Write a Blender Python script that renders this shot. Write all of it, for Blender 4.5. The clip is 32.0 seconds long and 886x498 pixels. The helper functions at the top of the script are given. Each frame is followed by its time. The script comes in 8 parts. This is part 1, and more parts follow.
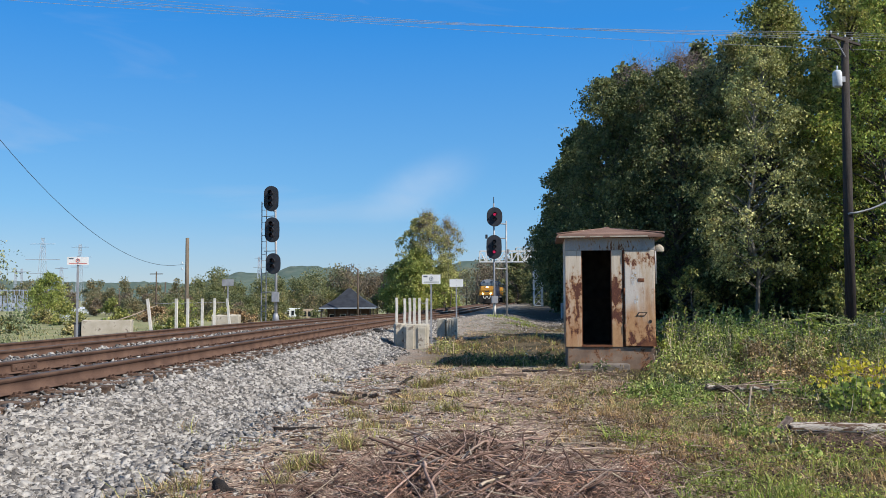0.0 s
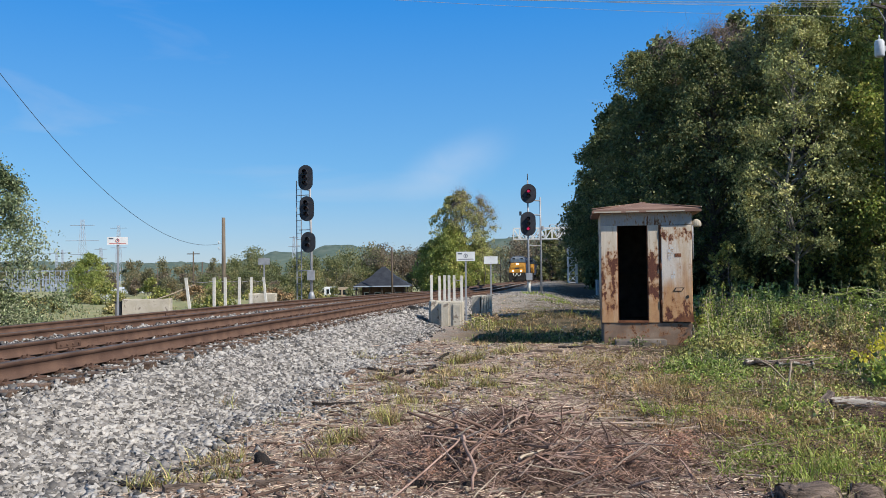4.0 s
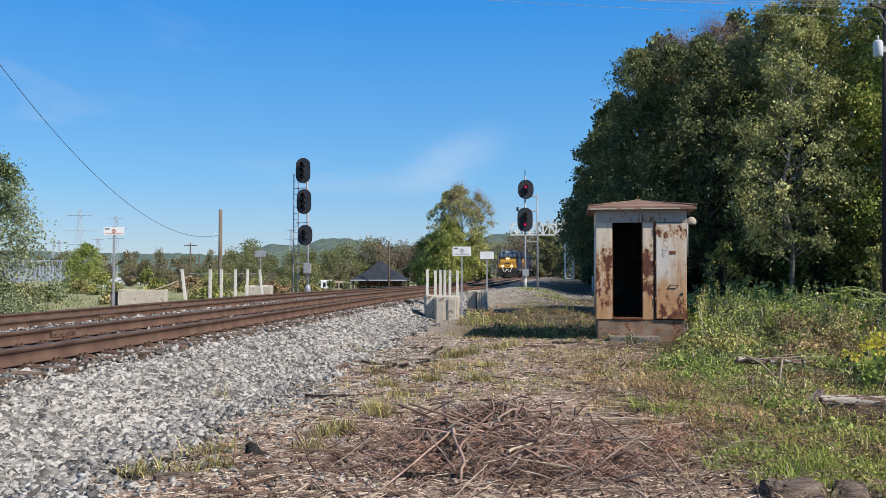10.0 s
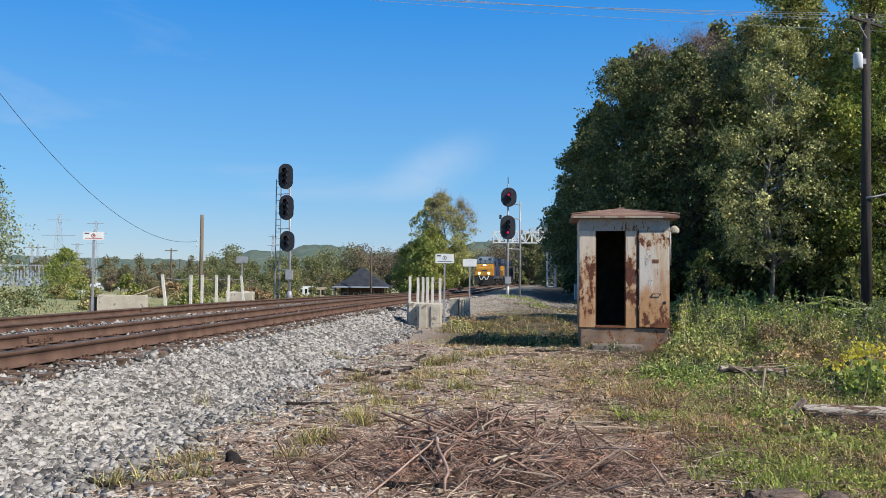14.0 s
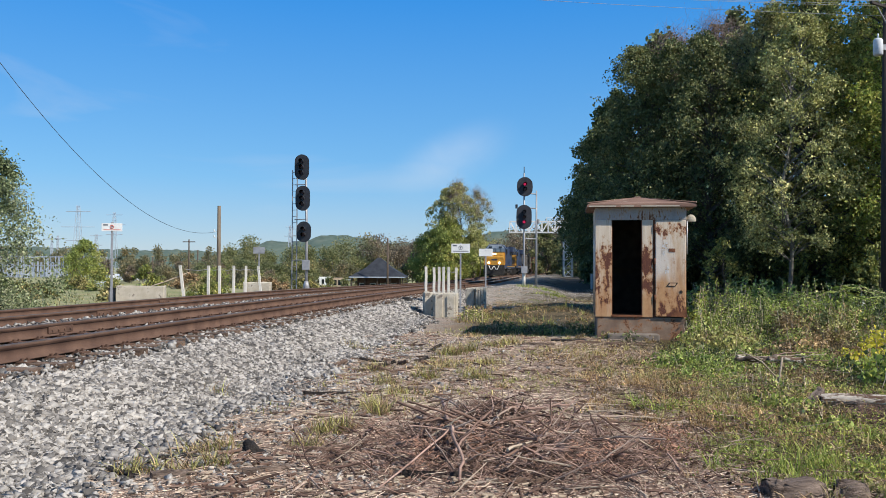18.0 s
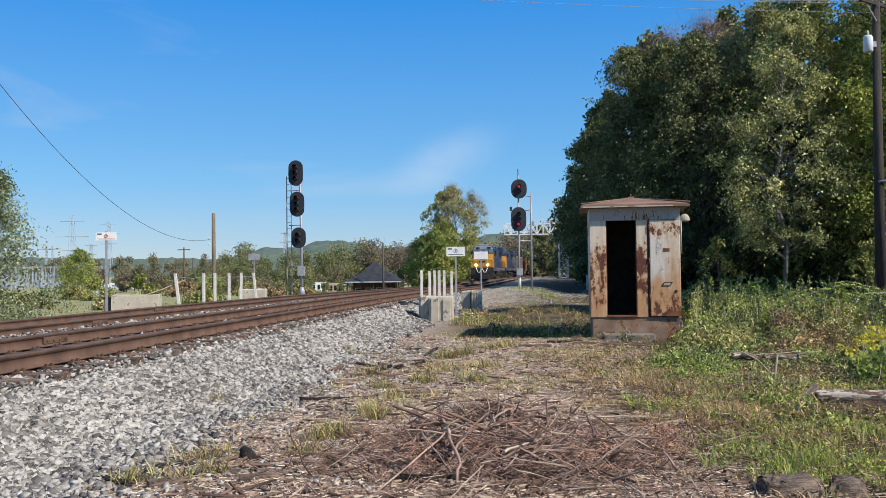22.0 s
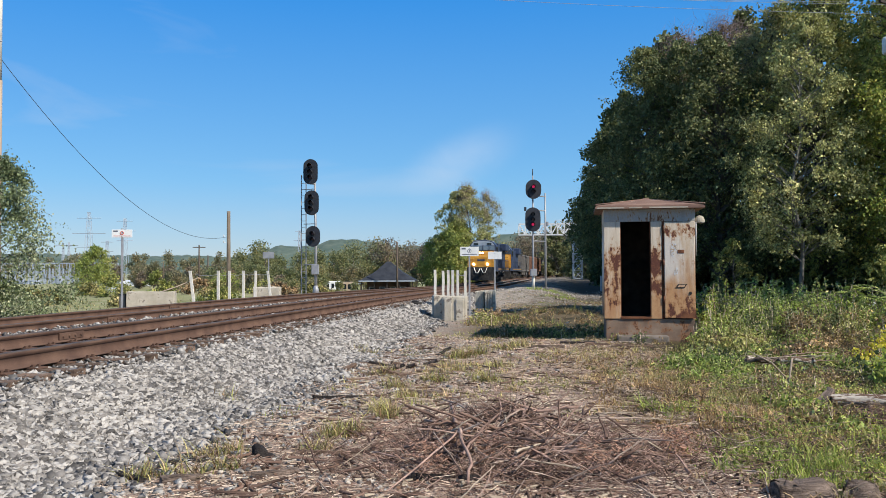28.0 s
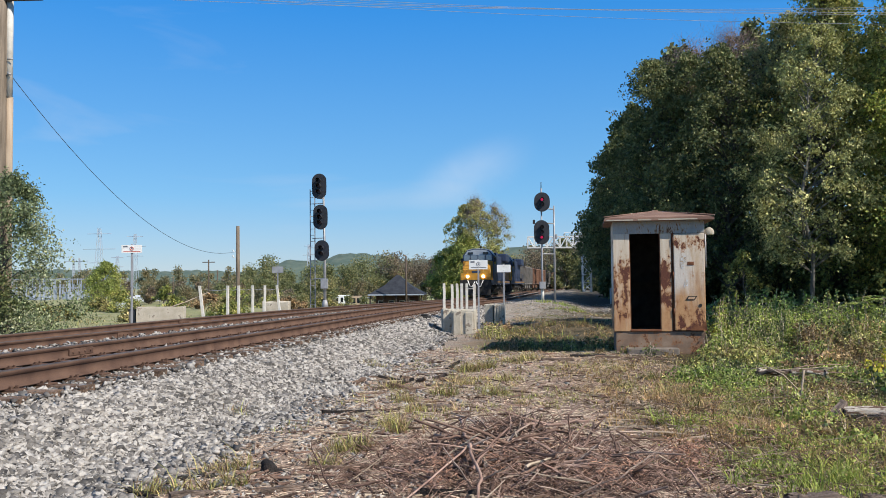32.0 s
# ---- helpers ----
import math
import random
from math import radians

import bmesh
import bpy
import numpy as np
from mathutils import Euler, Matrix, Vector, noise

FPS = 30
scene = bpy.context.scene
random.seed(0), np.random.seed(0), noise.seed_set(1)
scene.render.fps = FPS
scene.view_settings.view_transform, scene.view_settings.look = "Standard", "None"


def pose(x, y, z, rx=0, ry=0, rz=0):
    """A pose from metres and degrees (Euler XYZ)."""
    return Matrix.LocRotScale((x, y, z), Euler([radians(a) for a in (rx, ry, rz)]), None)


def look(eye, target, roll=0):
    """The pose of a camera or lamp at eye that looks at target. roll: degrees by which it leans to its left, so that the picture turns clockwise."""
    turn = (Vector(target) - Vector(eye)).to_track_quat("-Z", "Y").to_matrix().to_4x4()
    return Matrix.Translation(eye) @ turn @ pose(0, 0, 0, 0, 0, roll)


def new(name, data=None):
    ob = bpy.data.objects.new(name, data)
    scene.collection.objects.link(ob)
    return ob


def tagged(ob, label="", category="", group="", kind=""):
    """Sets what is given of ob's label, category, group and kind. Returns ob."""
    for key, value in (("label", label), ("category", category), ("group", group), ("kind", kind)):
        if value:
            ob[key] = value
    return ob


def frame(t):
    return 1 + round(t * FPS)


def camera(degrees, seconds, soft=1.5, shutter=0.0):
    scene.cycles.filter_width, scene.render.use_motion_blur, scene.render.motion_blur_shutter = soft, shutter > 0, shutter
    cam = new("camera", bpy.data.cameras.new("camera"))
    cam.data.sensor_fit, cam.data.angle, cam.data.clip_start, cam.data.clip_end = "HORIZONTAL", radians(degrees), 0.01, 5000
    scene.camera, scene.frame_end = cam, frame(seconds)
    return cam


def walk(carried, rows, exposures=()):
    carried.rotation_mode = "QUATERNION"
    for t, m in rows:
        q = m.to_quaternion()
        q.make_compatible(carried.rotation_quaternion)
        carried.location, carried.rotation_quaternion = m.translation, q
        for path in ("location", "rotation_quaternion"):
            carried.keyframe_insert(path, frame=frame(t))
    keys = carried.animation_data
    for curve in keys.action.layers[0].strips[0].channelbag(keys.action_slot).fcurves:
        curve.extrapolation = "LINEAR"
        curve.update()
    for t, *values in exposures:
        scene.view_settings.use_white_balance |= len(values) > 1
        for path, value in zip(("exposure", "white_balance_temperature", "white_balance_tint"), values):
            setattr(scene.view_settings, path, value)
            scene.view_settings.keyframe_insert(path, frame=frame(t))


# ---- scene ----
cam = camera(53.64, 32.0, soft=0.5)
PATH = [
    (0, pose(-0.073, 0.012, 1.635, 93.157, 0.253, -1.118)), (0.5, pose(-0.185, 0.058, 1.618, 92.924, 0.380, -1.354)),
    (1, pose(-0.270, 0.072, 1.604, 92.602, 0.377, -1.244)), (1.5, pose(-0.211, 0.048, 1.603, 92.391, 0.389, -0.601)),
    (2, pose(-0.072, -0.014, 1.610, 92.307, 0.476, 0.145)), (2.5, pose(0.015, -0.071, 1.605, 92.227, 0.576, 0.775)),
    (3, pose(0.007, -0.068, 1.604, 92.064, 0.689, 1.108)), (3.5, pose(-0.094, -0.019, 1.611, 91.856, 0.701, 1.228)),
    (5.5, pose(-0.107, 0.036, 1.610, 91.498, 0.349, 0.097)), (6, pose(0.000, -0.000, 1.600, 91.329, 0.354, 0.008)),
    (6.5, pose(-0.001, -0.016, 1.604, 91.254, 0.257, 0.676)), (7, pose(-0.079, -0.007, 1.602, 91.086, 0.171, 1.238)),
    (7.5, pose(-0.128, -0.002, 1.604, 91.197, 0.233, 1.111)), (8, pose(-0.127, -0.002, 1.602, 91.266, 0.240, 0.824)),
    (8.5, pose(-0.083, -0.020, 1.600, 91.260, 0.083, 0.892)), (9, pose(-0.042, -0.040, 1.605, 91.440, -0.064, 1.019)),
    (9.5, pose(-0.039, -0.046, 1.605, 91.340, -0.099, 0.886)), (10, pose(-0.060, -0.030, 1.604, 91.391, -0.080, 0.899)),
    (10.5, pose(-0.068, -0.023, 1.606, 91.601, -0.009, 0.931)), (11, pose(-0.072, -0.008, 1.602, 91.858, 0.082, 1.036)),
    (11.5, pose(-0.074, 0.039, 1.601, 91.932, 0.147, 0.965)), (12, pose(-0.070, 0.031, 1.599, 91.984, 0.054, 0.681)),
    (12.5, pose(-0.067, 0.027, 1.600, 91.948, -0.047, 0.294)), (13, pose(-0.074, 0.024, 1.600, 91.853, -0.177, -0.090)),
    (13.5, pose(-0.079, 0.034, 1.601, 91.871, -0.342, -0.223)), (14, pose(-0.081, 0.035, 1.602, 91.871, -0.455, -0.268)),
    (14.5, pose(-0.076, 0.036, 1.600, 91.733, -0.538, -0.287)), (16.5, pose(-0.072, 0.010, 1.598, 91.299, -0.612, 0.371)),
    (17, pose(-0.070, 0.011, 1.600, 91.151, -0.501, 0.613)), (17.5, pose(-0.065, 0.022, 1.599, 91.105, -0.369, 0.778)),
    (18, pose(-0.066, 0.021, 1.600, 91.208, -0.249, 0.811)), (18.5, pose(-0.061, 0.019, 1.600, 91.314, -0.129, 0.720)),
    (19, pose(-0.054, 0.009, 1.601, 91.429, 0.038, 0.612)), (19.5, pose(-0.051, 0.010, 1.601, 91.429, 0.167, 0.563)),
    (20, pose(-0.048, -0.001, 1.602, 91.382, 0.312, 0.543)), (20.5, pose(-0.047, 0.001, 1.605, 91.470, 0.441, 0.562)),
    (21, pose(-0.053, 0.006, 1.603, 91.591, 0.582, 0.648)), (21.5, pose(-0.051, 0.001, 1.601, 91.550, 0.661, 0.660)),
    (22, pose(-0.050, 0.010, 1.598, 91.438, 0.738, 0.537)), (22.5, pose(-0.054, 0.009, 1.598, 91.298, 0.796, 0.585)),
    (23, pose(-0.051, 0.006, 1.597, 91.241, 0.854, 0.724)), (23.5, pose(-0.054, 0.003, 1.596, 91.181, 0.843, 0.910)),
    (24, pose(-0.052, 0.008, 1.598, 90.985, 0.865, 1.087)), (24.5, pose(-0.058, 0.010, 1.597, 90.878, 0.789, 1.178)),
    (25, pose(-0.053, 0.015, 1.597, 90.936, 0.705, 1.268)), (25.5, pose(-0.055, 0.014, 1.604, 91.293, 0.648, 1.328)),
    (27.5, pose(-0.044, 0.011, 1.598, 91.417, 0.251, 1.258)), (28, pose(-0.043, 0.006, 1.599, 91.424, 0.236, 1.443)),
    (28.5, pose(-0.046, 0.011, 1.602, 91.385, 0.315, 1.706)), (29, pose(-0.048, 0.014, 1.603, 91.354, 0.391, 1.723)),
    (29.5, pose(-0.052, 0.009, 1.605, 91.561, 0.397, 1.634)), (30, pose(-0.049, 0.013, 1.602, 91.828, 0.409, 1.677)),
    (30.5, pose(-0.046, 0.022, 1.601, 92.020, 0.460, 1.893)), (31, pose(-0.039, 0.019, 1.603, 92.163, 0.512, 2.100)),
    (31.5, pose(-0.041, 0.008, 1.607, 92.258, 0.558, 2.155)), (32, pose(-0.039, 0.019, 1.602, 92.302, 0.586, 2.037)),
]
walk(cam, PATH, ((0, 0.12, 6350, 10), (3.5, 0.12, 6340, 10), (7, 0.15, 6340, 10), (13, 0.17, 6390, 10), (24, 0.19, 6410, 10), (32, 0.20, 6460, 10)))

# ---- light ----
SUN_TO = Vector((0.83, -0.56, 0.90)).normalized()
sun_data = bpy.data.lights.new("sun", "SUN")
sun_data.energy, sun_data.angle, sun_data.color = 5.0, radians(0.55), (1.0, 0.93, 0.82)
sun = new("sun", sun_data)
sun.matrix_basis = look((40, -30, 60), Vector((40, -30, 60)) - SUN_TO)

world = bpy.data.worlds.new("sky")
scene.world = world
world.use_nodes = True
wn, wl = world.node_tree.nodes, world.node_tree.links
wn.clear()
w_out = wn.new("ShaderNodeOutputWorld")
w_bg = wn.new("ShaderNodeBackground")
w_bg.inputs["Strength"].default_value = 0.105
sky = wn.new("ShaderNodeTexSky")
sky.sky_type, sky.sun_disc = "NISHITA", False
sky.sun_elevation = math.asin(SUN_TO.z)
sky.sun_rotation = math.atan2(SUN_TO.x, SUN_TO.y)
sky.air_density, sky.dust_density, sky.ozone_density = 1.0, 0.0, 4.0
# thin streaks of cirrus
w_tc = wn.new("ShaderNodeTexCoord")
w_map = wn.new("ShaderNodeMapping")
w_map.inputs["Scale"].default_value = (2.2, 2.2, 9.0)
w_map.inputs["Rotation"].default_value = (0.0, 0.35, 0.0)
w_noise = wn.new("ShaderNodeTexNoise")
w_noise.inputs["Scale"].default_value = 1.6
w_noise.inputs["Detail"].default_value = 7.0
w_noise.inputs["Distortion"].default_value = 0.6
w_ramp = wn.new("ShaderNodeValToRGB")
w_ramp.color_ramp.elements[0].position, w_ramp.color_ramp.elements[0].color = 0.58, (0, 0, 0, 1)
w_ramp.color_ramp.elements[1].position, w_ramp.color_ramp.elements[1].color = 0.95, (0.4, 0.4, 0.4, 1)
w_hsv = wn.new("ShaderNodeHueSaturation")
w_hsv.inputs["Saturation"].default_value, w_hsv.inputs["Value"].default_value = 1.2, 1.0
# clear autumn air: deep blue above, pale blue haze at the horizon
w_sep = wn.new("ShaderNodeSeparateXYZ")
w_air = wn.new("ShaderNodeValToRGB")
for at, colour in ((0.02, (2.8, 4.25, 6.1, 1)), (0.10, (1.4, 4.0, 7.2, 1)), (0.30, (0.2, 2.6, 7.4, 1)), (1.0, (0.2, 1.2, 4.2, 1))):
    el = w_air.color_ramp.elements.new(at)
    el.color = colour
w_air.color_ramp.elements.remove(w_air.color_ramp.elements[0])
w_air.color_ramp.elements.remove(w_air.color_ramp.elements[-1])
w_blend = wn.new("ShaderNodeMixRGB")
w_blend.inputs["Fac"].default_value = 0.7
wl.new(sky.outputs["Color"], w_hsv.inputs["Color"])
w_mix = wn.new("ShaderNodeMixRGB")
w_mix.inputs["Color2"].default_value = (5.6, 6.0, 6.6, 1)
wl.new(w_tc.outputs["Generated"], w_map.inputs["Vector"])
wl.new(w_map.outputs["Vector"], w_noise.inputs["Vector"])
wl.new(w_noise.outputs["Fac"], w_ramp.inputs["Fac"])
wl.new(w_ramp.outputs["Color"], w_mix.inputs["Fac"])
wl.new(w_tc.outputs["Generated"], w_sep.inputs[0])
wl.new(w_sep.outputs["Z"], w_air.inputs["Fac"])
wl.new(w_hsv.outputs["Color"], w_blend.inputs["Color1"])
wl.new(w_air.outputs["Color"], w_blend.inputs["Color2"])
wl.new(w_blend.outputs["Color"], w_mix.inputs["Color1"])
# one brighter plume above the line
w_plume = wn.new("ShaderNodeMapping")
w_plume.vector_type = "TEXTURE"
w_plume.inputs["Location"].default_value = (-0.006, 0.992, 0.124)
w_plume.inputs["Rotation"].default_value = (0.0, -0.42, 0.0)
w_plume.inputs["Scale"].default_value = (0.10, 1.0, 0.042)
w_len = wn.new("ShaderNodeVectorMath")
w_len.operation = "LENGTH"
w_soft = wn.new("ShaderNodeMapRange")
w_soft.interpolation_type = "SMOOTHERSTEP"
w_soft.inputs["From Min"].default_value, w_soft.inputs["From Max"].default_value = 1.0, 0.0
w_soft.inputs["To Max"].default_value = 0.46
w_fine = wn.new("ShaderNodeTexNoise")
w_fine.inputs["Scale"].default_value, w_fine.inputs["Detail"].default_value, w_fine.inputs["Distortion"].default_value = 16.0, 8.0, 0.8
w_times = wn.new("ShaderNodeMath")
w_times.operation = "MULTIPLY"
w_plus = wn.new("ShaderNodeMixRGB")
w_plus.inputs["Color2"].default_value = (6.2, 6.8, 7.6, 1)
wl.new(w_tc.outputs["Generated"], w_plume.inputs["Vector"])
wl.new(w_tc.outputs["Generated"], w_fine.inputs["Vector"])
wl.new(w_plume.outputs["Vector"], w_len.inputs[0])
wl.new(w_len.outputs["Value"], w_soft.inputs["Value"])
wl.new(w_soft.outputs["Result"], w_times.inputs[0])
wl.new(w_fine.outputs["Fac"], w_times.inputs[1])
wl.new(w_times.outputs[0], w_plus.inputs["Fac"])
wl.new(w_mix.outputs["Color"], w_plus.inputs["Color1"])
wl.new(w_plus.outputs["Color"], w_bg.inputs["Color"])
wl.new(w_bg.outputs["Background"], w_out.inputs["Surface"])


# ---- materials ----
def mat(name, a, b, rough=0.8, metal=0.0, scale=8.0, fine=60.0, bump=0.2, c=None, c_at=0.62, c_scale=3.0, halo=None, island=0.0, obj=0.0, stretch=(1, 1, 1), spec=0.3, trans=0.0):
    """Two colours by a coarse and a fine noise, an optional third in patches, relief, and a change from piece to piece."""
    m = bpy.data.materials.new(name)
    m.use_nodes = True
    n, l = m.node_tree.nodes, m.node_tree.links
    p = n["Principled BSDF"]
    p.inputs["Roughness"].default_value, p.inputs["Metallic"].default_value = rough, metal
    p.inputs["Specular IOR Level"].default_value = spec
    tc = n.new("ShaderNodeTexCoord")
    mp = n.new("ShaderNodeMapping")
    mp.inputs["Scale"].default_value = stretch
    l.new(tc.outputs["Object"], mp.inputs["Vector"])

    def noise_of(sc, detail=5.0):
        q = n.new("ShaderNodeTexNoise")
        q.inputs["Scale"].default_value, q.inputs["Detail"].default_value = sc, detail
        l.new(mp.outputs["Vector"], q.inputs["Vector"])
        return q.outputs["Fac"]

    def mix(f, x, y):
        q = n.new("ShaderNodeMixRGB")
        for sock, v in zip(q.inputs, (f, x, y)):
            if isinstance(v, bpy.types.NodeSocket):
                l.new(v, sock)
            else:
                sock.default_value = v if isinstance(v, float) else (*v, 1)
        return q.outputs["Color"]

    def step(f, lo, hi):
        q = n.new("ShaderNodeMapRange")
        q.inputs["From Min"].default_value, q.inputs["From Max"].default_value = lo, hi
        l.new(f, q.inputs["Value"])
        return q.outputs["Result"]

    coarse, grain = noise_of(scale), noise_of(fine, 3.0)
    col = mix(step(coarse, 0.32, 0.68), a, b)
    if c:
        worn = noise_of(c_scale, 9.0)
        worn.node.inputs["Roughness"].default_value = 0.68
        if halo:
            fleck = noise_of(c_scale * 7.0, 6.0)
            both = n.new("ShaderNodeMath")
            both.operation = "MULTIPLY_ADD"
            l.new(fleck, both.inputs[0])
            both.inputs[1].default_value = 0.42
            both.inputs[2].default_value = -0.21
            add = n.new("ShaderNodeMath")
            l.new(worn, add.inputs[0])
            l.new(both.outputs[0], add.inputs[1])
            worn = add.outputs[0]
            col = mix(step(worn, c_at - 0.09, c_at + 0.0), col, halo)
        col = mix(step(worn, c_at - 0.02, c_at + 0.02), col, c)
    hsv = n.new("ShaderNodeHueSaturation")
    l.new(col, hsv.inputs["Color"])
    val = n.new("ShaderNodeMath")
    val.operation = "MULTIPLY_ADD"
    l.new(grain, val.inputs[0])
    val.inputs[1].default_value, val.inputs[2].default_value = 0.5, 0.75
    last = val.outputs[0]
    for amount, node, out in ((island, "ShaderNodeNewGeometry", "Random Per Island"), (obj, "ShaderNodeObjectInfo", "Random")):
        if amount:
            r = n.new(node)
            k = n.new("ShaderNodeMath")
            k.operation = "MULTIPLY_ADD"
            l.new(r.outputs[out], k.inputs[0])
            k.inputs[1].default_value, k.inputs[2].default_value = 2 * amount, 1 - amount
            t = n.new("ShaderNodeMath")
            t.operation = "MULTIPLY"
            l.new(last, t.inputs[0])
            l.new(k.outputs[0], t.inputs[1])
            last = t.outputs[0]
    l.new(last, hsv.inputs["Value"])
    l.new(hsv.outputs["Color"], p.inputs["Base Color"])
    if bump:
        bp = n.new("ShaderNodeBump")
        bp.inputs["Strength"].default_value, bp.inputs["Distance"].default_value = bump, 0.02
        l.new(grain, bp.inputs["Height"])
        l.new(bp.outputs["Normal"], p.inputs["Normal"])
    if trans:
        tr = n.new("ShaderNodeBsdfTranslucent")
        l.new(hsv.outputs["Color"], tr.inputs["Color"])
        ms = n.new("ShaderNodeMixShader")
        ms.inputs["Fac"].default_value = trans
        l.new(p.outputs["BSDF"], ms.inputs[1])
        l.new(tr.outputs["BSDF"], ms.inputs[2])
        l.new(ms.outputs["Shader"], n["Material Output"].inputs["Surface"])
    return m


def leaf_mat(name, a, b, c, trans=0.3, vary=0.55):
    """Leaves: three colours from piece to piece."""
    m = bpy.data.materials.new(name)
    m.use_nodes = True
    n, l = m.node_tree.nodes, m.node_tree.links
    p = n["Principled BSDF"]
    p.inputs["Roughness"].default_value, p.inputs["Specular IOR Level"].default_value = 0.55, 0.35
    g = n.new("ShaderNodeNewGeometry")
    tc = n.new("ShaderNodeTexCoord")
    nz = n.new("ShaderNodeTexNoise")
    nz.inputs["Scale"].default_value = 0.35
    l.new(tc.outputs["Object"], nz.inputs["Vector"])
    ad = n.new("ShaderNodeMath")
    ad.operation = "MULTIPLY_ADD"
    l.new(nz.outputs["Fac"], ad.inputs[0])
    ad.inputs[1].default_value = 1.6
    sb = n.new("ShaderNodeMath")
    sb.operation = "MULTIPLY_ADD"
    l.new(g.outputs["Random Per Island"], sb.inputs[0])
    sb.inputs[1].default_value, sb.inputs[2].default_value = 0.7, -0.68
    l.new(sb.outputs[0], ad.inputs[2])
    r = n.new("ShaderNodeValToRGB")
    e = r.color_ramp.elements
    e[0].position, e[0].color = 0.0, (*a, 1)
    e[1].position, e[1].color = 0.55, (*b, 1)
    e.new(0.95).color = (*c, 1)
    l.new(ad.outputs[0], r.inputs["Fac"])
    # some leaves pale and worn, some dark
    fr = n.new("ShaderNodeMath")
    fr.operation = "MULTIPLY"
    fr.inputs[1].default_value = 37.0
    l.new(g.outputs["Random Per Island"], fr.inputs[0])
    md = n.new("ShaderNodeMath")
    md.operation = "FRACT"
    l.new(fr.outputs[0], md.inputs[0])
    vr = n.new("ShaderNodeMapRange")
    vr.inputs["To Min"].default_value, vr.inputs["To Max"].default_value = 1.0 - vary, 1.0 + vary * 1.15
    l.new(md.outputs[0], vr.inputs["Value"])
    hv = n.new("ShaderNodeHueSaturation")
    l.new(r.outputs["Color"], hv.inputs["Color"])
    l.new(vr.outputs["Result"], hv.inputs["Value"])
    l.new(hv.outputs["Color"], p.inputs["Base Color"])
    tr = n.new("ShaderNodeBsdfTranslucent")
    l.new(hv.outputs["Color"], tr.inputs["Color"])
    ms = n.new("ShaderNodeMixShader")
    ms.inputs["Fac"].default_value = trans
    l.new(p.outputs["BSDF"], ms.inputs[1])
    l.new(tr.outputs["BSDF"], ms.inputs[2])
    l.new(ms.outputs["Shader"], n["Material Output"].inputs["Surface"])
    return m


def glow(name, colour, strength):
    m = bpy.data.materials.new(name)
    m.use_nodes = True
    p = m.node_tree.nodes["Principled BSDF"]
    p.inputs["Base Color"].default_value = (*colour, 1)
    p.inputs["Emission Color"].default_value = (*colour, 1)
    p.inputs["Emission Strength"].default_value = strength
    return m


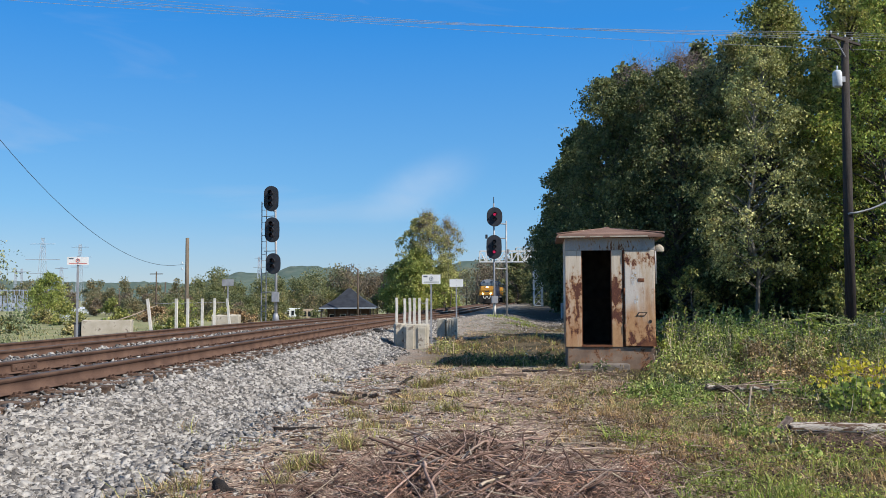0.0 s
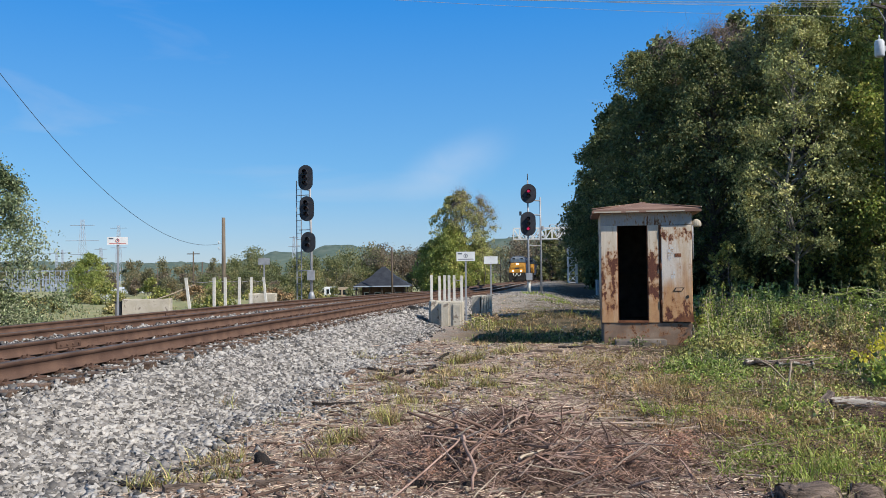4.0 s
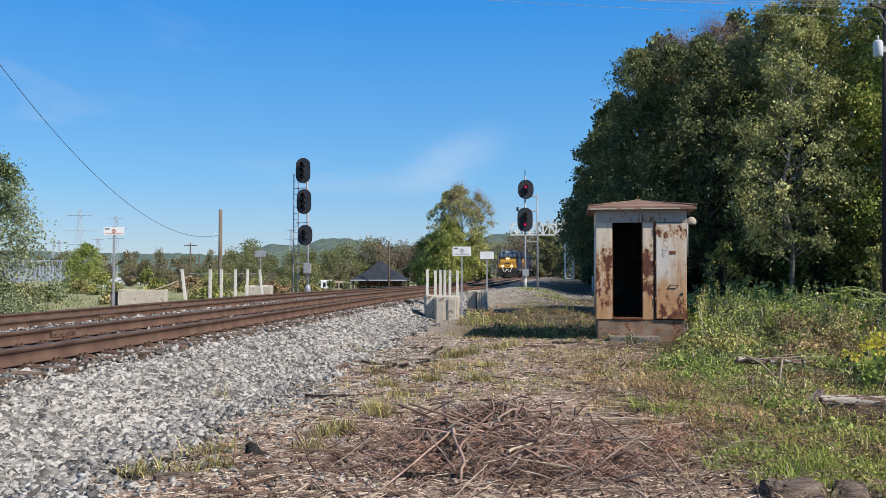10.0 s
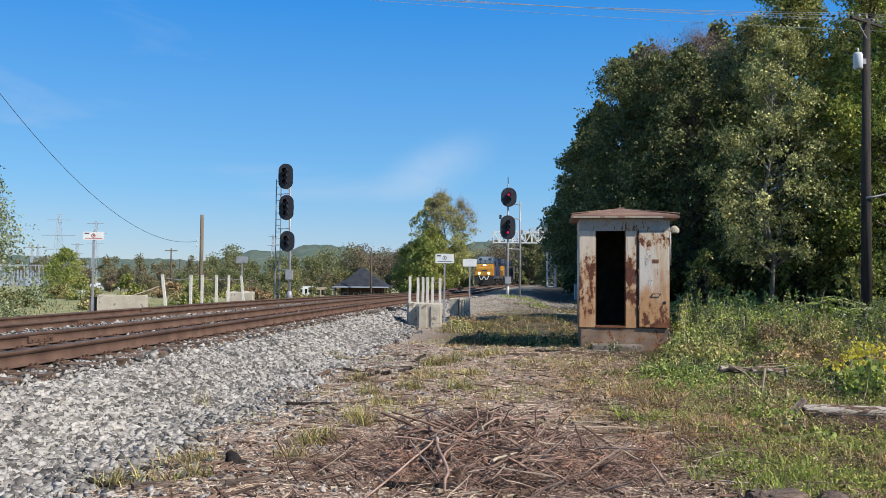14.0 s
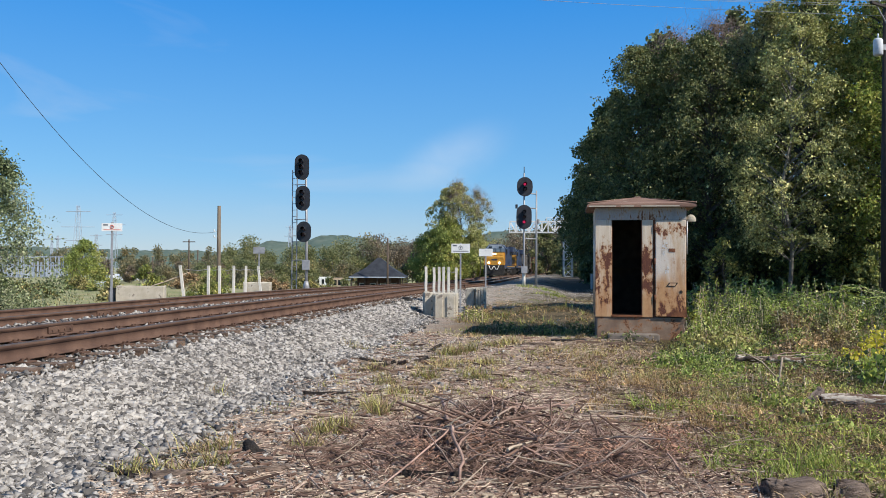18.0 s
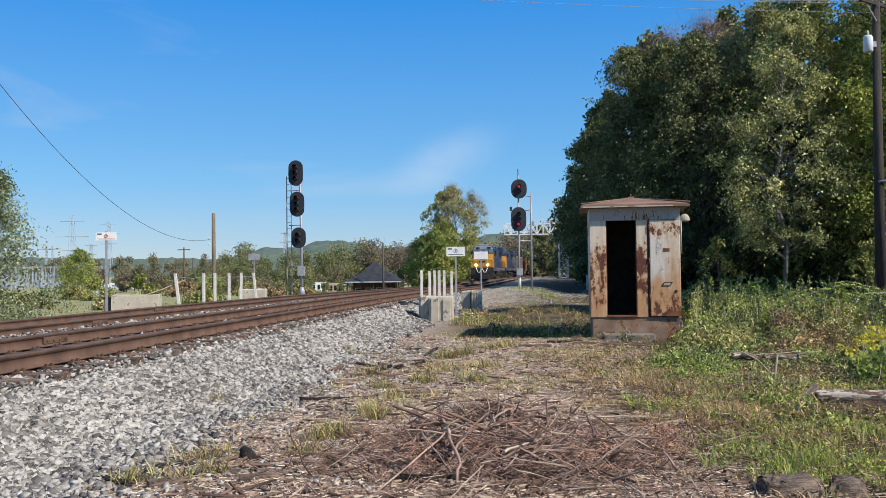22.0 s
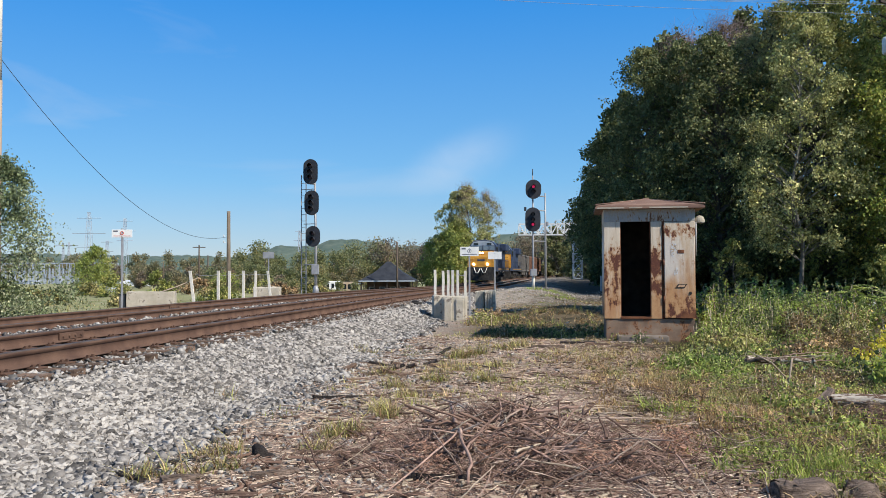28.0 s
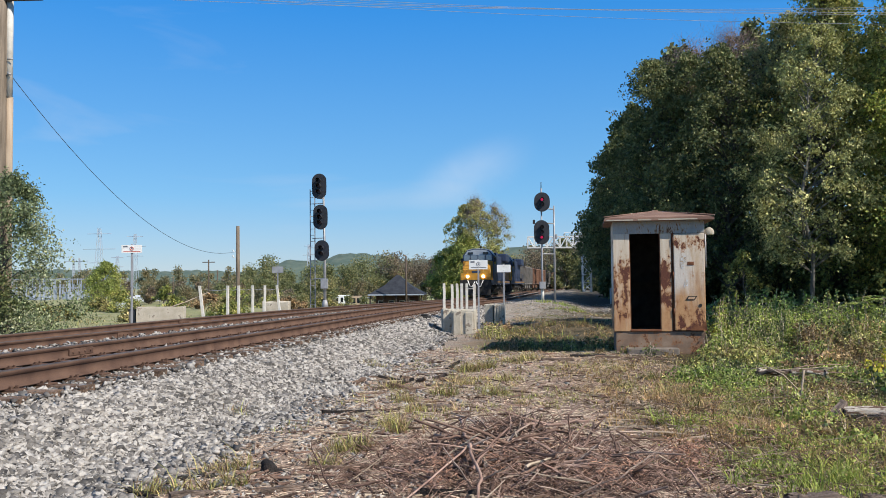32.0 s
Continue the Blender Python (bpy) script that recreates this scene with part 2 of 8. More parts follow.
M = dict(
    rail_side=mat("rusty rail steel", (0.095, 0.054, 0.039), (0.165, 0.098, 0.068), 0.85, 0.1, 3, 90, 0.3),
    rail_top=mat("worn rail head", (0.075, 0.055, 0.045), (0.13, 0.10, 0.085), 0.6, 0.2, 4, 50, 0.1),
    tie=mat("weathered tie timber", (0.10, 0.064, 0.046), (0.23, 0.155, 0.11), 0.9, 0, 5, 80, 0.5, obj=0.35, stretch=(1, 8, 8)),
    concrete=mat("weathered concrete", (0.40, 0.35, 0.27), (0.56, 0.51, 0.42), 0.9, 0, 3, 70, 0.4, c=(0.24, 0.2, 0.16), c_at=0.6),
    gantry=mat("pale gantry steel", (0.62, 0.62, 0.60), (0.76, 0.76, 0.74), 0.6, 0, 1, 30, 0.05),
    galv=mat("galvanised steel", (0.30, 0.30, 0.31), (0.42, 0.42, 0.43), 0.55, 0.4, 4, 60, 0.1),
    black=mat("black enamel", (0.022, 0.024, 0.03), (0.042, 0.044, 0.052), 0.5, 0, 4, 60, 0.1),
    white=mat("chalky white paint", (0.54, 0.51, 0.45), (0.70, 0.67, 0.60), 0.75, 0, 5, 60, 0.2, c=(0.38, 0.33, 0.28), c_at=0.70),
    sign=mat("sign enamel", (0.70, 0.70, 0.68), (0.80, 0.80, 0.78), 0.5, 0, 3, 60, 0.05),
    ink=mat("faded print", (0.10, 0.11, 0.14), (0.16, 0.17, 0.2), 0.7, 0, 6, 60, 0.0),
    red_ink=mat("faded red print", (0.5, 0.08, 0.06), (0.6, 0.2, 0.16), 0.7, 0, 6, 60, 0.0),
    wood=mat("grey weathered pole wood", (0.12, 0.095, 0.07), (0.25, 0.20, 0.15), 0.9, 0, 2, 60, 0.5, stretch=(6, 6, 0.5)),
    wood_mid=mat("brown weathered pole wood", (0.065, 0.048, 0.037), (0.145, 0.11, 0.083), 0.9, 0, 2, 60, 0.5, stretch=(6, 6, 0.5)),
    wood_dark=mat("tarred pole wood", (0.035, 0.03, 0.028), (0.08, 0.065, 0.055), 0.9, 0, 2, 60, 0.5, stretch=(6, 6, 0.5)),
    wood_tan=mat("new tan pole wood", (0.36, 0.27, 0.19), (0.48, 0.38, 0.28), 0.85, 0, 2, 60, 0.3, stretch=(6, 6, 0.5)),
    # blue-grey with distance haze put into the base colour
    tower=mat("hazy tower steel", (0.33, 0.37, 0.44), (0.40, 0.45, 0.52), 0.7, 0, 1, 10, 0),
    wire_pale=mat("bare line wire", (0.30, 0.31, 0.33), (0.42, 0.43, 0.45), 0.5, 0, 4, 60, 0),
    wire_blue=mat("weathered service cable", (0.05, 0.06, 0.08), (0.09, 0.105, 0.13), 0.5, 0, 4, 60, 0),
    step=mat("dirty grey concrete", (0.13, 0.105, 0.085), (0.25, 0.21, 0.175), 0.9, 0, 4, 60, 0.4),
    plinth=mat("rust-stained concrete", (0.16, 0.10, 0.07), (0.31, 0.225, 0.16), 0.9, 0, 3, 60, 0.3, c=(0.12, 0.055, 0.03), c_at=0.60, c_scale=5.0, halo=(0.32, 0.15, 0.07)),
    band=mat("flaking paint with eave shade in its grey", (0.34, 0.32, 0.29), (0.46, 0.44, 0.41), 0.8, 0, 3, 60, 0.15, c=(0.15, 0.065, 0.035), c_at=0.60, c_scale=3.0, halo=(0.40, 0.28, 0.17), stretch=(1.5, 1, 0.5)),
    band_pale=mat("faded paper", (0.50, 0.49, 0.48), (0.62, 0.61, 0.60), 0.9, 0, 9, 60, 0.1, c=(0.4, 0.28, 0.16), c_at=0.56, c_scale=14.0),
    roof=mat("rusting sheet roof", (0.16, 0.095, 0.075), (0.29, 0.185, 0.14), 0.9, 0.0, 2, 40, 0.3, spec=0.12, c=(0.48, 0.40, 0.34), c_at=0.63, c_scale=6.0, stretch=(0.6, 1.5, 1)),
    rust=mat("bare rust", (0.11, 0.045, 0.025), (0.24, 0.10, 0.05), 0.9, 0.1, 8, 60, 0.5),
    dark=mat("shade-dark interior", (0.02, 0.018, 0.016), (0.05, 0.045, 0.04), 0.95, 0, 5, 60, 0.2),
    glass=mat("dark glazing", (0.01, 0.015, 0.02), (0.02, 0.025, 0.03), 0.08, 0, 2, 20, 0, spec=0.6),
    # pale blue base puts the sky's reflection into the pane
    screen=mat("sky-tinted mirror windscreen", (0.20, 0.24, 0.29), (0.26, 0.30, 0.35), 0.12, 0.7, 2, 20, 0, spec=0.6),
    blue=mat("dark blue loco paint", (0.028, 0.04, 0.075), (0.045, 0.062, 0.11), 0.45, 0, 2, 40, 0.05, obj=0.05),
    yellow=mat("gold loco paint", (0.38, 0.18, 0.025), (0.52, 0.28, 0.05), 0.45, 0, 2, 40, 0.05, c=(0.16, 0.09, 0.03), c_at=0.64),
    roof_sunlit=mat("blue-grey loco roof with painted sunlight", (0.26, 0.31, 0.38), (0.36, 0.41, 0.47), 0.5, 0, 2, 40, 0.05),
    cream=mat("pale loco roof paint", (0.5, 0.5, 0.48), (0.6, 0.6, 0.58), 0.6, 0, 2, 40, 0.05),
    under=mat("sooty running gear and shade-dark pilot", (0.02, 0.02, 0.022), (0.06, 0.055, 0.05), 0.8, 0.2, 4, 40, 0.2),
    wheel=mat("wheel steel", (0.10, 0.08, 0.07), (0.2, 0.17, 0.15), 0.55, 0.6, 4, 40, 0.1),
    hopper=mat("brown hopper paint", (0.14, 0.075, 0.05), (0.24, 0.135, 0.09), 0.75, 0, 1.5, 30, 0.2, obj=0.25),
    hopper_grey=mat("grey hopper paint", (0.11, 0.105, 0.10), (0.20, 0.19, 0.175), 0.7, 0, 1.5, 30, 0.2, c=(0.2, 0.11, 0.07), c_at=0.62),
    coal=mat("coal load", (0.012, 0.012, 0.013), (0.03, 0.03, 0.03), 0.7, 0, 6, 40, 0.8),
    slate=mat("dark slate roof", (0.022, 0.025, 0.034), (0.045, 0.05, 0.06), 0.7, 0, 1.5, 20, 0.3),
    brick_dark=mat("brickwork dark with eave shade", (0.05, 0.03, 0.025), (0.10, 0.06, 0.045), 0.9, 0, 2, 20, 0.3),
    tyre=mat("tyre rubber", (0.015, 0.015, 0.015), (0.03, 0.03, 0.03), 0.85, 0, 4, 30, 0.1),
    cladding=mat("pale metal cladding", (0.55, 0.58, 0.60), (0.68, 0.70, 0.72), 0.6, 0, 0.4, 10, 0.1),
    bark=mat("tree bark", (0.07, 0.06, 0.05), (0.15, 0.13, 0.11), 0.95, 0, 3, 40, 0.7, stretch=(3, 3, 0.6)),
    stick=mat("dead wood", (0.19, 0.13, 0.10), (0.48, 0.37, 0.295), 0.9, 0, 4, 60, 0.4, island=0.5),
    stick_brown=mat("brown dead branches", (0.17, 0.10, 0.076), (0.52, 0.36, 0.285), 0.9, 0, 4, 60, 0.4, island=0.55),
    twig_dark=mat("gap-dark old twigs", (0.07, 0.042, 0.032), (0.23, 0.145, 0.108), 0.9, 0, 4, 60, 0.2, island=0.5),
    bark_red=mat("reddish inner bark", (0.30, 0.155, 0.105), (0.52, 0.31, 0.21), 0.9, 0, 9, 60, 0.3, island=0.3),
    pale_stick=mat("bleached dead wood", (0.32, 0.25, 0.18), (0.5, 0.41, 0.31), 0.9, 0, 4, 60, 0.4, island=0.25),
    log=mat("cut log bark", (0.05, 0.035, 0.027), (0.32, 0.24, 0.19), 0.95, 0, 7, 40, 1.0, stretch=(0.35, 4, 4)),
    bare_twig=mat("bare twigs", (0.16, 0.12, 0.115), (0.26, 0.20, 0.19), 0.9, 0, 6, 60, 0, island=0.3),
    bark_pale=mat("pale grey trunk bark", (0.13, 0.12, 0.10), (0.27, 0.25, 0.21), 0.9, 0, 3, 40, 0.5, stretch=(3, 3, 1.2)),
    log_pale=mat("barkless grey log", (0.46, 0.40, 0.33), (0.72, 0.66, 0.58), 0.9, 0, 5, 50, 0.7, c=(0.13, 0.08, 0.055), c_at=0.50, c_scale=5.0, stretch=(0.7, 4, 4)),
    char=mat("charred bark", (0.015, 0.013, 0.012), (0.05, 0.04, 0.035), 0.95, 0, 6, 60, 0.7),
    straw=mat("dry stalks", (0.42, 0.30, 0.215), (0.76, 0.62, 0.49), 0.9, 0, 6, 60, 0, island=0.85),
    brown_leaf=mat("fallen leaves", (0.11, 0.062, 0.042), (0.25, 0.155, 0.10), 0.8, 0, 6, 60, 0, island=0.4),
    lens_red=glow("red signal lens", (0.85, 0.03, 0.13), 0.45),
    lens_dark=mat("unlit lens", (0.05, 0.01, 0.01), (0.09, 0.03, 0.02), 0.2, 0, 4, 30, 0),
    lamp=glow("lit headlight", (1.0, 0.74, 0.40), 9.0),
)


def stone_mat():
    """Crushed limestone: each lump its own grey, from near black to chalk."""
    m = mat("ballast stone", (0.8, 0.79, 0.77), (1.0, 0.98, 0.95), 0.85, 0, 14, 70, 0.3)
    n, l = m.node_tree.nodes, m.node_tree.links
    g = n.new("ShaderNodeNewGeometry")
    r = n.new("ShaderNodeValToRGB")
    e = r.color_ramp.elements
    e[0].position, e[0].color = 0.0, (0.15, 0.142, 0.135, 1)
    e[1].position, e[1].color = 1.0, (0.54, 0.515, 0.49, 1)
    for at, c in ((0.12, (0.085, 0.08, 0.078, 1)), (0.24, (0.165, 0.156, 0.15, 1)), (0.42, (0.27, 0.253, 0.24, 1)), (0.62, (0.38, 0.36, 0.34, 1)), (0.8, (0.475, 0.452, 0.43, 1))):
        e.new(at).color = c
    x = n.new("ShaderNodeMixRGB")
    x.blend_type = "MULTIPLY"
    x.inputs["Fac"].default_value = 1.0
    tc = n.new("ShaderNodeTexCoord")
    nz = n.new("ShaderNodeTexNoise")
    nz.inputs["Scale"].default_value, nz.inputs["Detail"].default_value = 0.8, 4.0
    l.new(tc.outputs["Object"], nz.inputs["Vector"])
    sh = n.new("ShaderNodeMath")
    sh.operation = "MULTIPLY_ADD"
    l.new(nz.outputs["Fac"], sh.inputs[0])
    sh.inputs[1].default_value, sh.inputs[2].default_value = 0.9, -0.45
    ad = n.new("ShaderNodeMath")
    l.new(g.outputs["Random Per Island"], ad.inputs[0])
    l.new(sh.outputs[0], ad.inputs[1])
    l.new(ad.outputs[0], r.inputs["Fac"])
    l.new(r.outputs["Color"], x.inputs["Color1"])
    p = n["Principled BSDF"]
    l.new(p.inputs["Base Color"].links[0].from_socket, x.inputs["Color2"])
    l.new(x.outputs["Color"], p.inputs["Base Color"])
    return m


def booth_mat(name, stain, patch, spread, band=None, chalk=False):
    """Cream paint on steel: orange stain that runs low, rust flakes round a height (patch, spread), and a rust band on the leaf."""
    m = bpy.data.materials.new(name)
    m.use_nodes = True
    n, l = m.node_tree.nodes, m.node_tree.links
    p = n["Principled BSDF"]
    p.inputs["Roughness"].default_value, p.inputs["Specular IOR Level"].default_value = 0.7, 0.3
    tc = n.new("ShaderNodeTexCoord")
    sep = n.new("ShaderNodeSeparateXYZ")
    l.new(tc.outputs["Object"], sep.inputs[0])

    def noise_of(sc, detail, stretch=(1, 1, 1), rough=0.5):
        mp = n.new("ShaderNodeMapping")
        mp.inputs["Scale"].default_value = stretch
        l.new(tc.outputs["Object"], mp.inputs["Vector"])
        q = n.new("ShaderNodeTexNoise")
        q.inputs["Scale"].default_value, q.inputs["Detail"].default_value, q.inputs["Roughness"].default_value = sc, detail, rough
        l.new(mp.outputs["Vector"], q.inputs["Vector"])
        return q.outputs["Fac"]

    def op(kind, a, b, c=None):
        q = n.new("ShaderNodeMath")
        q.operation = kind
        for sock, v in zip(q.inputs, (a, b, c)):
            if isinstance(v, bpy.types.NodeSocket):
                l.new(v, sock)
            elif v is not None:
                sock.default_value = v
        return q.outputs[0]

    def rng(v, lo, hi):
        q = n.new("ShaderNodeMapRange")
        q.inputs["From Min"].default_value, q.inputs["From Max"].default_value = lo, hi
        l.new(v, q.inputs["Value"])
        return q.outputs["Result"]

    def mix(f, x, y):
        q = n.new("ShaderNodeMixRGB")
        for sock, v in zip(q.inputs, (f, x, y)):
            if isinstance(v, bpy.types.NodeSocket):
                l.new(v, sock)
            else:
                sock.default_value = (*v, 1)
        return q.outputs["Color"]

    def hump(at, wide, high):
        d = op("DIVIDE", op("SUBTRACT", sep.outputs["Z"], at), wide)
        return op("MULTIPLY", op("MAXIMUM", op("SUBTRACT", 1.0, op("MULTIPLY", d, d)), -1.0), high)

    streak = noise_of(3.0, 7.0, (2.2, 1, 0.35), 0.6)
    flake = noise_of(4.2, 10.0, (1.2, 1, 0.8), 0.68)
    grain = noise_of(70.0, 3.0)
    col = mix(rng(streak, 0.35, 0.65), (0.55, 0.44, 0.315), (0.66, 0.58, 0.47))
    low = rng(op("MULTIPLY_ADD", op("SUBTRACT", streak, 0.5), 2.6, sep.outputs["Z"]), stain + 0.75, stain - 0.55)
    col = mix(op("MULTIPLY", low, 0.9), col, mix(rng(flake, 0.35, 0.62), (0.52, 0.29, 0.125), (0.38, 0.175, 0.075)))
    if chalk:
        near = op("MULTIPLY", rng(hump(1.72, 0.55, 1.0), 0.0, 0.7), rng(op("MULTIPLY_ADD", streak, 0.9, op("MULTIPLY", sep.outputs["X"], -1.0)), -1.25, -1.0))
        col = mix(op("MULTIPLY", near, 0.6), col, (0.64, 0.62, 0.58))
    speck = noise_of(17.0, 6.0, (1.3, 1, 0.7), 0.65)
    run = noise_of(9.0, 5.0, (2.6, 1, 0.16), 0.6)
    col = mix(op("MULTIPLY", rng(run, 0.56, 0.68), 0.55), col, (0.30, 0.145, 0.07))
    worn = op("ADD", op("MULTIPLY_ADD", op("SUBTRACT", speck, 0.5), 0.16, flake), hump(patch, spread, 0.10))
    if band:
        worn = op("ADD", worn, op("MAXIMUM", hump(band, 0.26, 0.15), 0.0))
    col = mix(rng(worn, 0.52, 0.60), col, (0.36, 0.17, 0.07))
    col = mix(rng(worn, 0.588, 0.612), col, mix(rng(grain, 0.4, 0.6), (0.075, 0.026, 0.018), (0.16, 0.06, 0.035)))
    hv = n.new("ShaderNodeHueSaturation")
    l.new(col, hv.inputs["Color"])
    l.new(op("MULTIPLY_ADD", grain, 0.4, 0.8), hv.inputs["Value"])
    l.new(hv.outputs["Color"], p.inputs["Base Color"])
    bp = n.new("ShaderNodeBump")
    bp.inputs["Strength"].default_value, bp.inputs["Distance"].default_value = 0.35, 0.01
    l.new(rng(worn, 0.56, 0.62), bp.inputs["Height"])
    bp.invert = True
    l.new(bp.outputs["Normal"], p.inputs["Normal"])
    return m


M["paint"] = booth_mat("peeling cream paint over rust", 1.25, 1.40, 0.70)
M["paint_rust"] = booth_mat("rust-stained cream door paint", 1.45, 0.50, 0.45, 2.25, True)
M["stone"] = stone_mat()
M["gravel"] = mat("dusty gravel", (0.24, 0.205, 0.175), (0.48, 0.43, 0.375), 0.95, 0, 20, 80, 0.2, island=0.45, spec=0.1)
LEAF = dict(
    wood=leaf_mat("autumn wood leaves", (0.12, 0.15, 0.04), (0.30, 0.32, 0.09), (0.50, 0.42, 0.13), 0.3, 0.5),
    # deep: dark green that also holds the wood's shade in its colour
    deep=leaf_mat("shade-deep green leaves", (0.06, 0.085, 0.034), (0.14, 0.17, 0.065), (0.26, 0.25, 0.10), 0.25, 0.45),
    bright=leaf_mat("bright green leaves", (0.15, 0.21, 0.04), (0.34, 0.41, 0.085), (0.54, 0.49, 0.12), 0.34, 0.5),
    weed=leaf_mat("weed leaves", (0.13, 0.19, 0.045), (0.36, 0.41, 0.105), (0.66, 0.58, 0.24), 0.28, 0.75),
    fresh=leaf_mat("fresh green weed leaves", (0.095, 0.145, 0.032), (0.30, 0.37, 0.085), (0.60, 0.57, 0.23), 0.3, 0.75),
    amber=leaf_mat("amber-tinged wood leaves", (0.15, 0.16, 0.065), (0.33, 0.325, 0.135), (0.50, 0.42, 0.20), 0.3, 0.5),
    gold=leaf_mat("yellowing leaves", (0.42, 0.42, 0.05), (0.74, 0.62, 0.06), (0.85, 0.68, 0.09), 0.4, 0.3),
    grass=leaf_mat("rough grass", (0.12, 0.15, 0.04), (0.29, 0.26, 0.095), (0.48, 0.38, 0.19), 0.2, 0.7),
    dry=leaf_mat("dry brown grass", (0.18, 0.11, 0.055), (0.34, 0.23, 0.12), (0.54, 0.41, 0.24), 0.15, 0.65),
    far=leaf_mat("far olive wood leaves", (0.17, 0.175, 0.095), (0.275, 0.255, 0.14), (0.40, 0.30, 0.17), 0.45, 0.2),
    far_green=leaf_mat("far green wood leaves", (0.15, 0.175, 0.08), (0.26, 0.275, 0.12), (0.42, 0.35, 0.16), 0.45, 0.2),
    far_brown=leaf_mat("far brown wood leaves", (0.15, 0.13, 0.095), (0.24, 0.195, 0.135), (0.36, 0.26, 0.16), 0.4, 0.2),
    birch=leaf_mat("olive birch leaves", (0.20, 0.22, 0.08), (0.42, 0.42, 0.16), (0.64, 0.57, 0.25), 0.25, 0.6),
    lit=leaf_mat("yellow-green tree leaves", (0.22, 0.28, 0.075), (0.39, 0.43, 0.12), (0.56, 0.49, 0.17), 0.45, 0.35),
    pale=leaf_mat("thin pale olive leaves", (0.32, 0.34, 0.13), (0.47, 0.46, 0.18), (0.58, 0.51, 0.23), 0.5, 0.3),
    tan=leaf_mat("orange-tan dead grass", (0.26, 0.16, 0.065), (0.46, 0.30, 0.135), (0.62, 0.45, 0.23), 0.15),
    olive=leaf_mat("olive weed leaves", (0.16, 0.19, 0.045), (0.39, 0.37, 0.115), (0.60, 0.49, 0.22), 0.18, 0.65),
    ash=leaf_mat("grey-green roadside leaves", (0.10, 0.135, 0.06), (0.22, 0.26, 0.125), (0.42, 0.42, 0.26), 0.25, 0.6),
    cotton=leaf_mat("white seed heads", (0.5, 0.52, 0.42), (0.66, 0.66, 0.58), (0.75, 0.74, 0.68), 0.3, 0.2),
    rusty=leaf_mat("browning leaves", (0.18, 0.13, 0.065), (0.28, 0.20, 0.095), (0.40, 0.27, 0.12), 0.35, 0.4),
)


# ---- building helpers ----
def part(name, bm, material, parent=None, label=""):
    """Links a bmesh as one mesh object under a thing or a part."""
    me = bpy.data.meshes.new(name)
    bm.to_mesh(me)
    bm.free()
    return hang(name, me, material, parent, label)


def hang(name, me, material, parent=None, label=""):
    if material and not me.materials:
        me.materials.append(material)
    ob = new(name, me)
    if parent:
        ob.parent = parent
    if label:
        ob["label"] = label
    return ob


def thing(name, m, label, category, group="", kind=""):
    ob = new(name)
    ob.matrix_basis = m
    return tagged(ob, label, category, group, kind)


def box(bm, x0, x1, y0, y1, z0, z1, bevel=0.0):
    b = bmesh.new() if bevel else bm
    c = [b.verts.new((x, y, z)) for x in (x0, x1) for y in (y0, y1) for z in (z0, z1)]
    for f in ((0, 1, 3, 2), (4, 6, 7, 5), (0, 4, 5, 1), (2, 3, 7, 6), (0, 2, 6, 4), (1, 5, 7, 3)):
        b.faces.new([c[i] for i in f])
    if bevel:
        bmesh.ops.bevel(b, geom=b.edges[:], offset=bevel, segments=2, affect="EDGES", profile=0.6)
        merge(bm, b)
    return bm


def merge(bm, b):
    me = bpy.data.meshes.new("piece")
    b.to_mesh(me)
    b.free()
    bm.from_mesh(me)
    bpy.data.meshes.remove(me)


def tube(bm, points, radii, n=8, caps=True):
    """A round bar through the points."""
    pts = [Vector(p) for p in points]
    if not isinstance(radii, (list, tuple)):
        radii = [radii] * len(pts)
    rings = []
    for i, p in enumerate(pts):
        d = (pts[min(i + 1, len(pts) - 1)] - pts[max(i - 1, 0)]).normalized()
        u = d.cross(Vector((0.13, 0.21, 0.97)) if abs(d.z) < 0.9 else Vector((1, 0.1, 0))).normalized()
        v = d.cross(u)
        rings.append([bm.verts.new(p + radii[i] * (math.cos(2 * math.pi * k / n) * u + math.sin(2 * math.pi * k / n) * v)) for k in range(n)])
    for a, b in zip(rings, rings[1:]):
        for k in range(n):
            f = bm.faces.new((a[k], a[(k + 1) % n], b[(k + 1) % n], b[k]))
            f.smooth = n > 5
    if caps:
        bm.faces.new(rings[0][::-1])
        bm.faces.new(rings[-1])
    return bm


def prism(bm, outline, axis, a, b):
    """A flat outline (pairs) pushed along an axis from a to b."""
    def at(p, d):
        return {"x": (d, p[0], p[1]), "y": (p[0], d, p[1]), "z": (p[0], p[1], d)}[axis]
    lo = [bm.verts.new(at(p, a)) for p in outline]
    hi = [bm.verts.new(at(p, b)) for p in outline]
    n = len(outline)
    for k in range(n):
        bm.faces.new((lo[k], lo[(k + 1) % n], hi[(k + 1) % n], hi[k]))
    bm.faces.new(lo[::-1])
    bm.faces.new(hi)
    bmesh.ops.recalc_face_normals(bm, faces=bm.faces[:])
    return bm


def raw_mesh(name, verts, faces, material, smooth=False):
    """A mesh from arrays: verts (n, 3), faces (m, k)."""
    me = bpy.data.meshes.new(name)
    verts, faces = np.asarray(verts, np.float32), np.asarray(faces, np.int32)
    m, k = faces.shape
    me.vertices.add(len(verts))
    me.vertices.foreach_set("co", verts.ravel())
    me.loops.add(m * k)
    me.loops.foreach_set("vertex_index", faces.ravel())
    me.polygons.add(m)
    me.polygons.foreach_set("loop_start", np.arange(0, m * k, k, dtype=np.int32))
    if smooth:
        me.polygons.foreach_set("use_smooth", np.ones(m, bool))
    me.update(calc_edges=True)
    if material:
        me.materials.append(material)
    return me


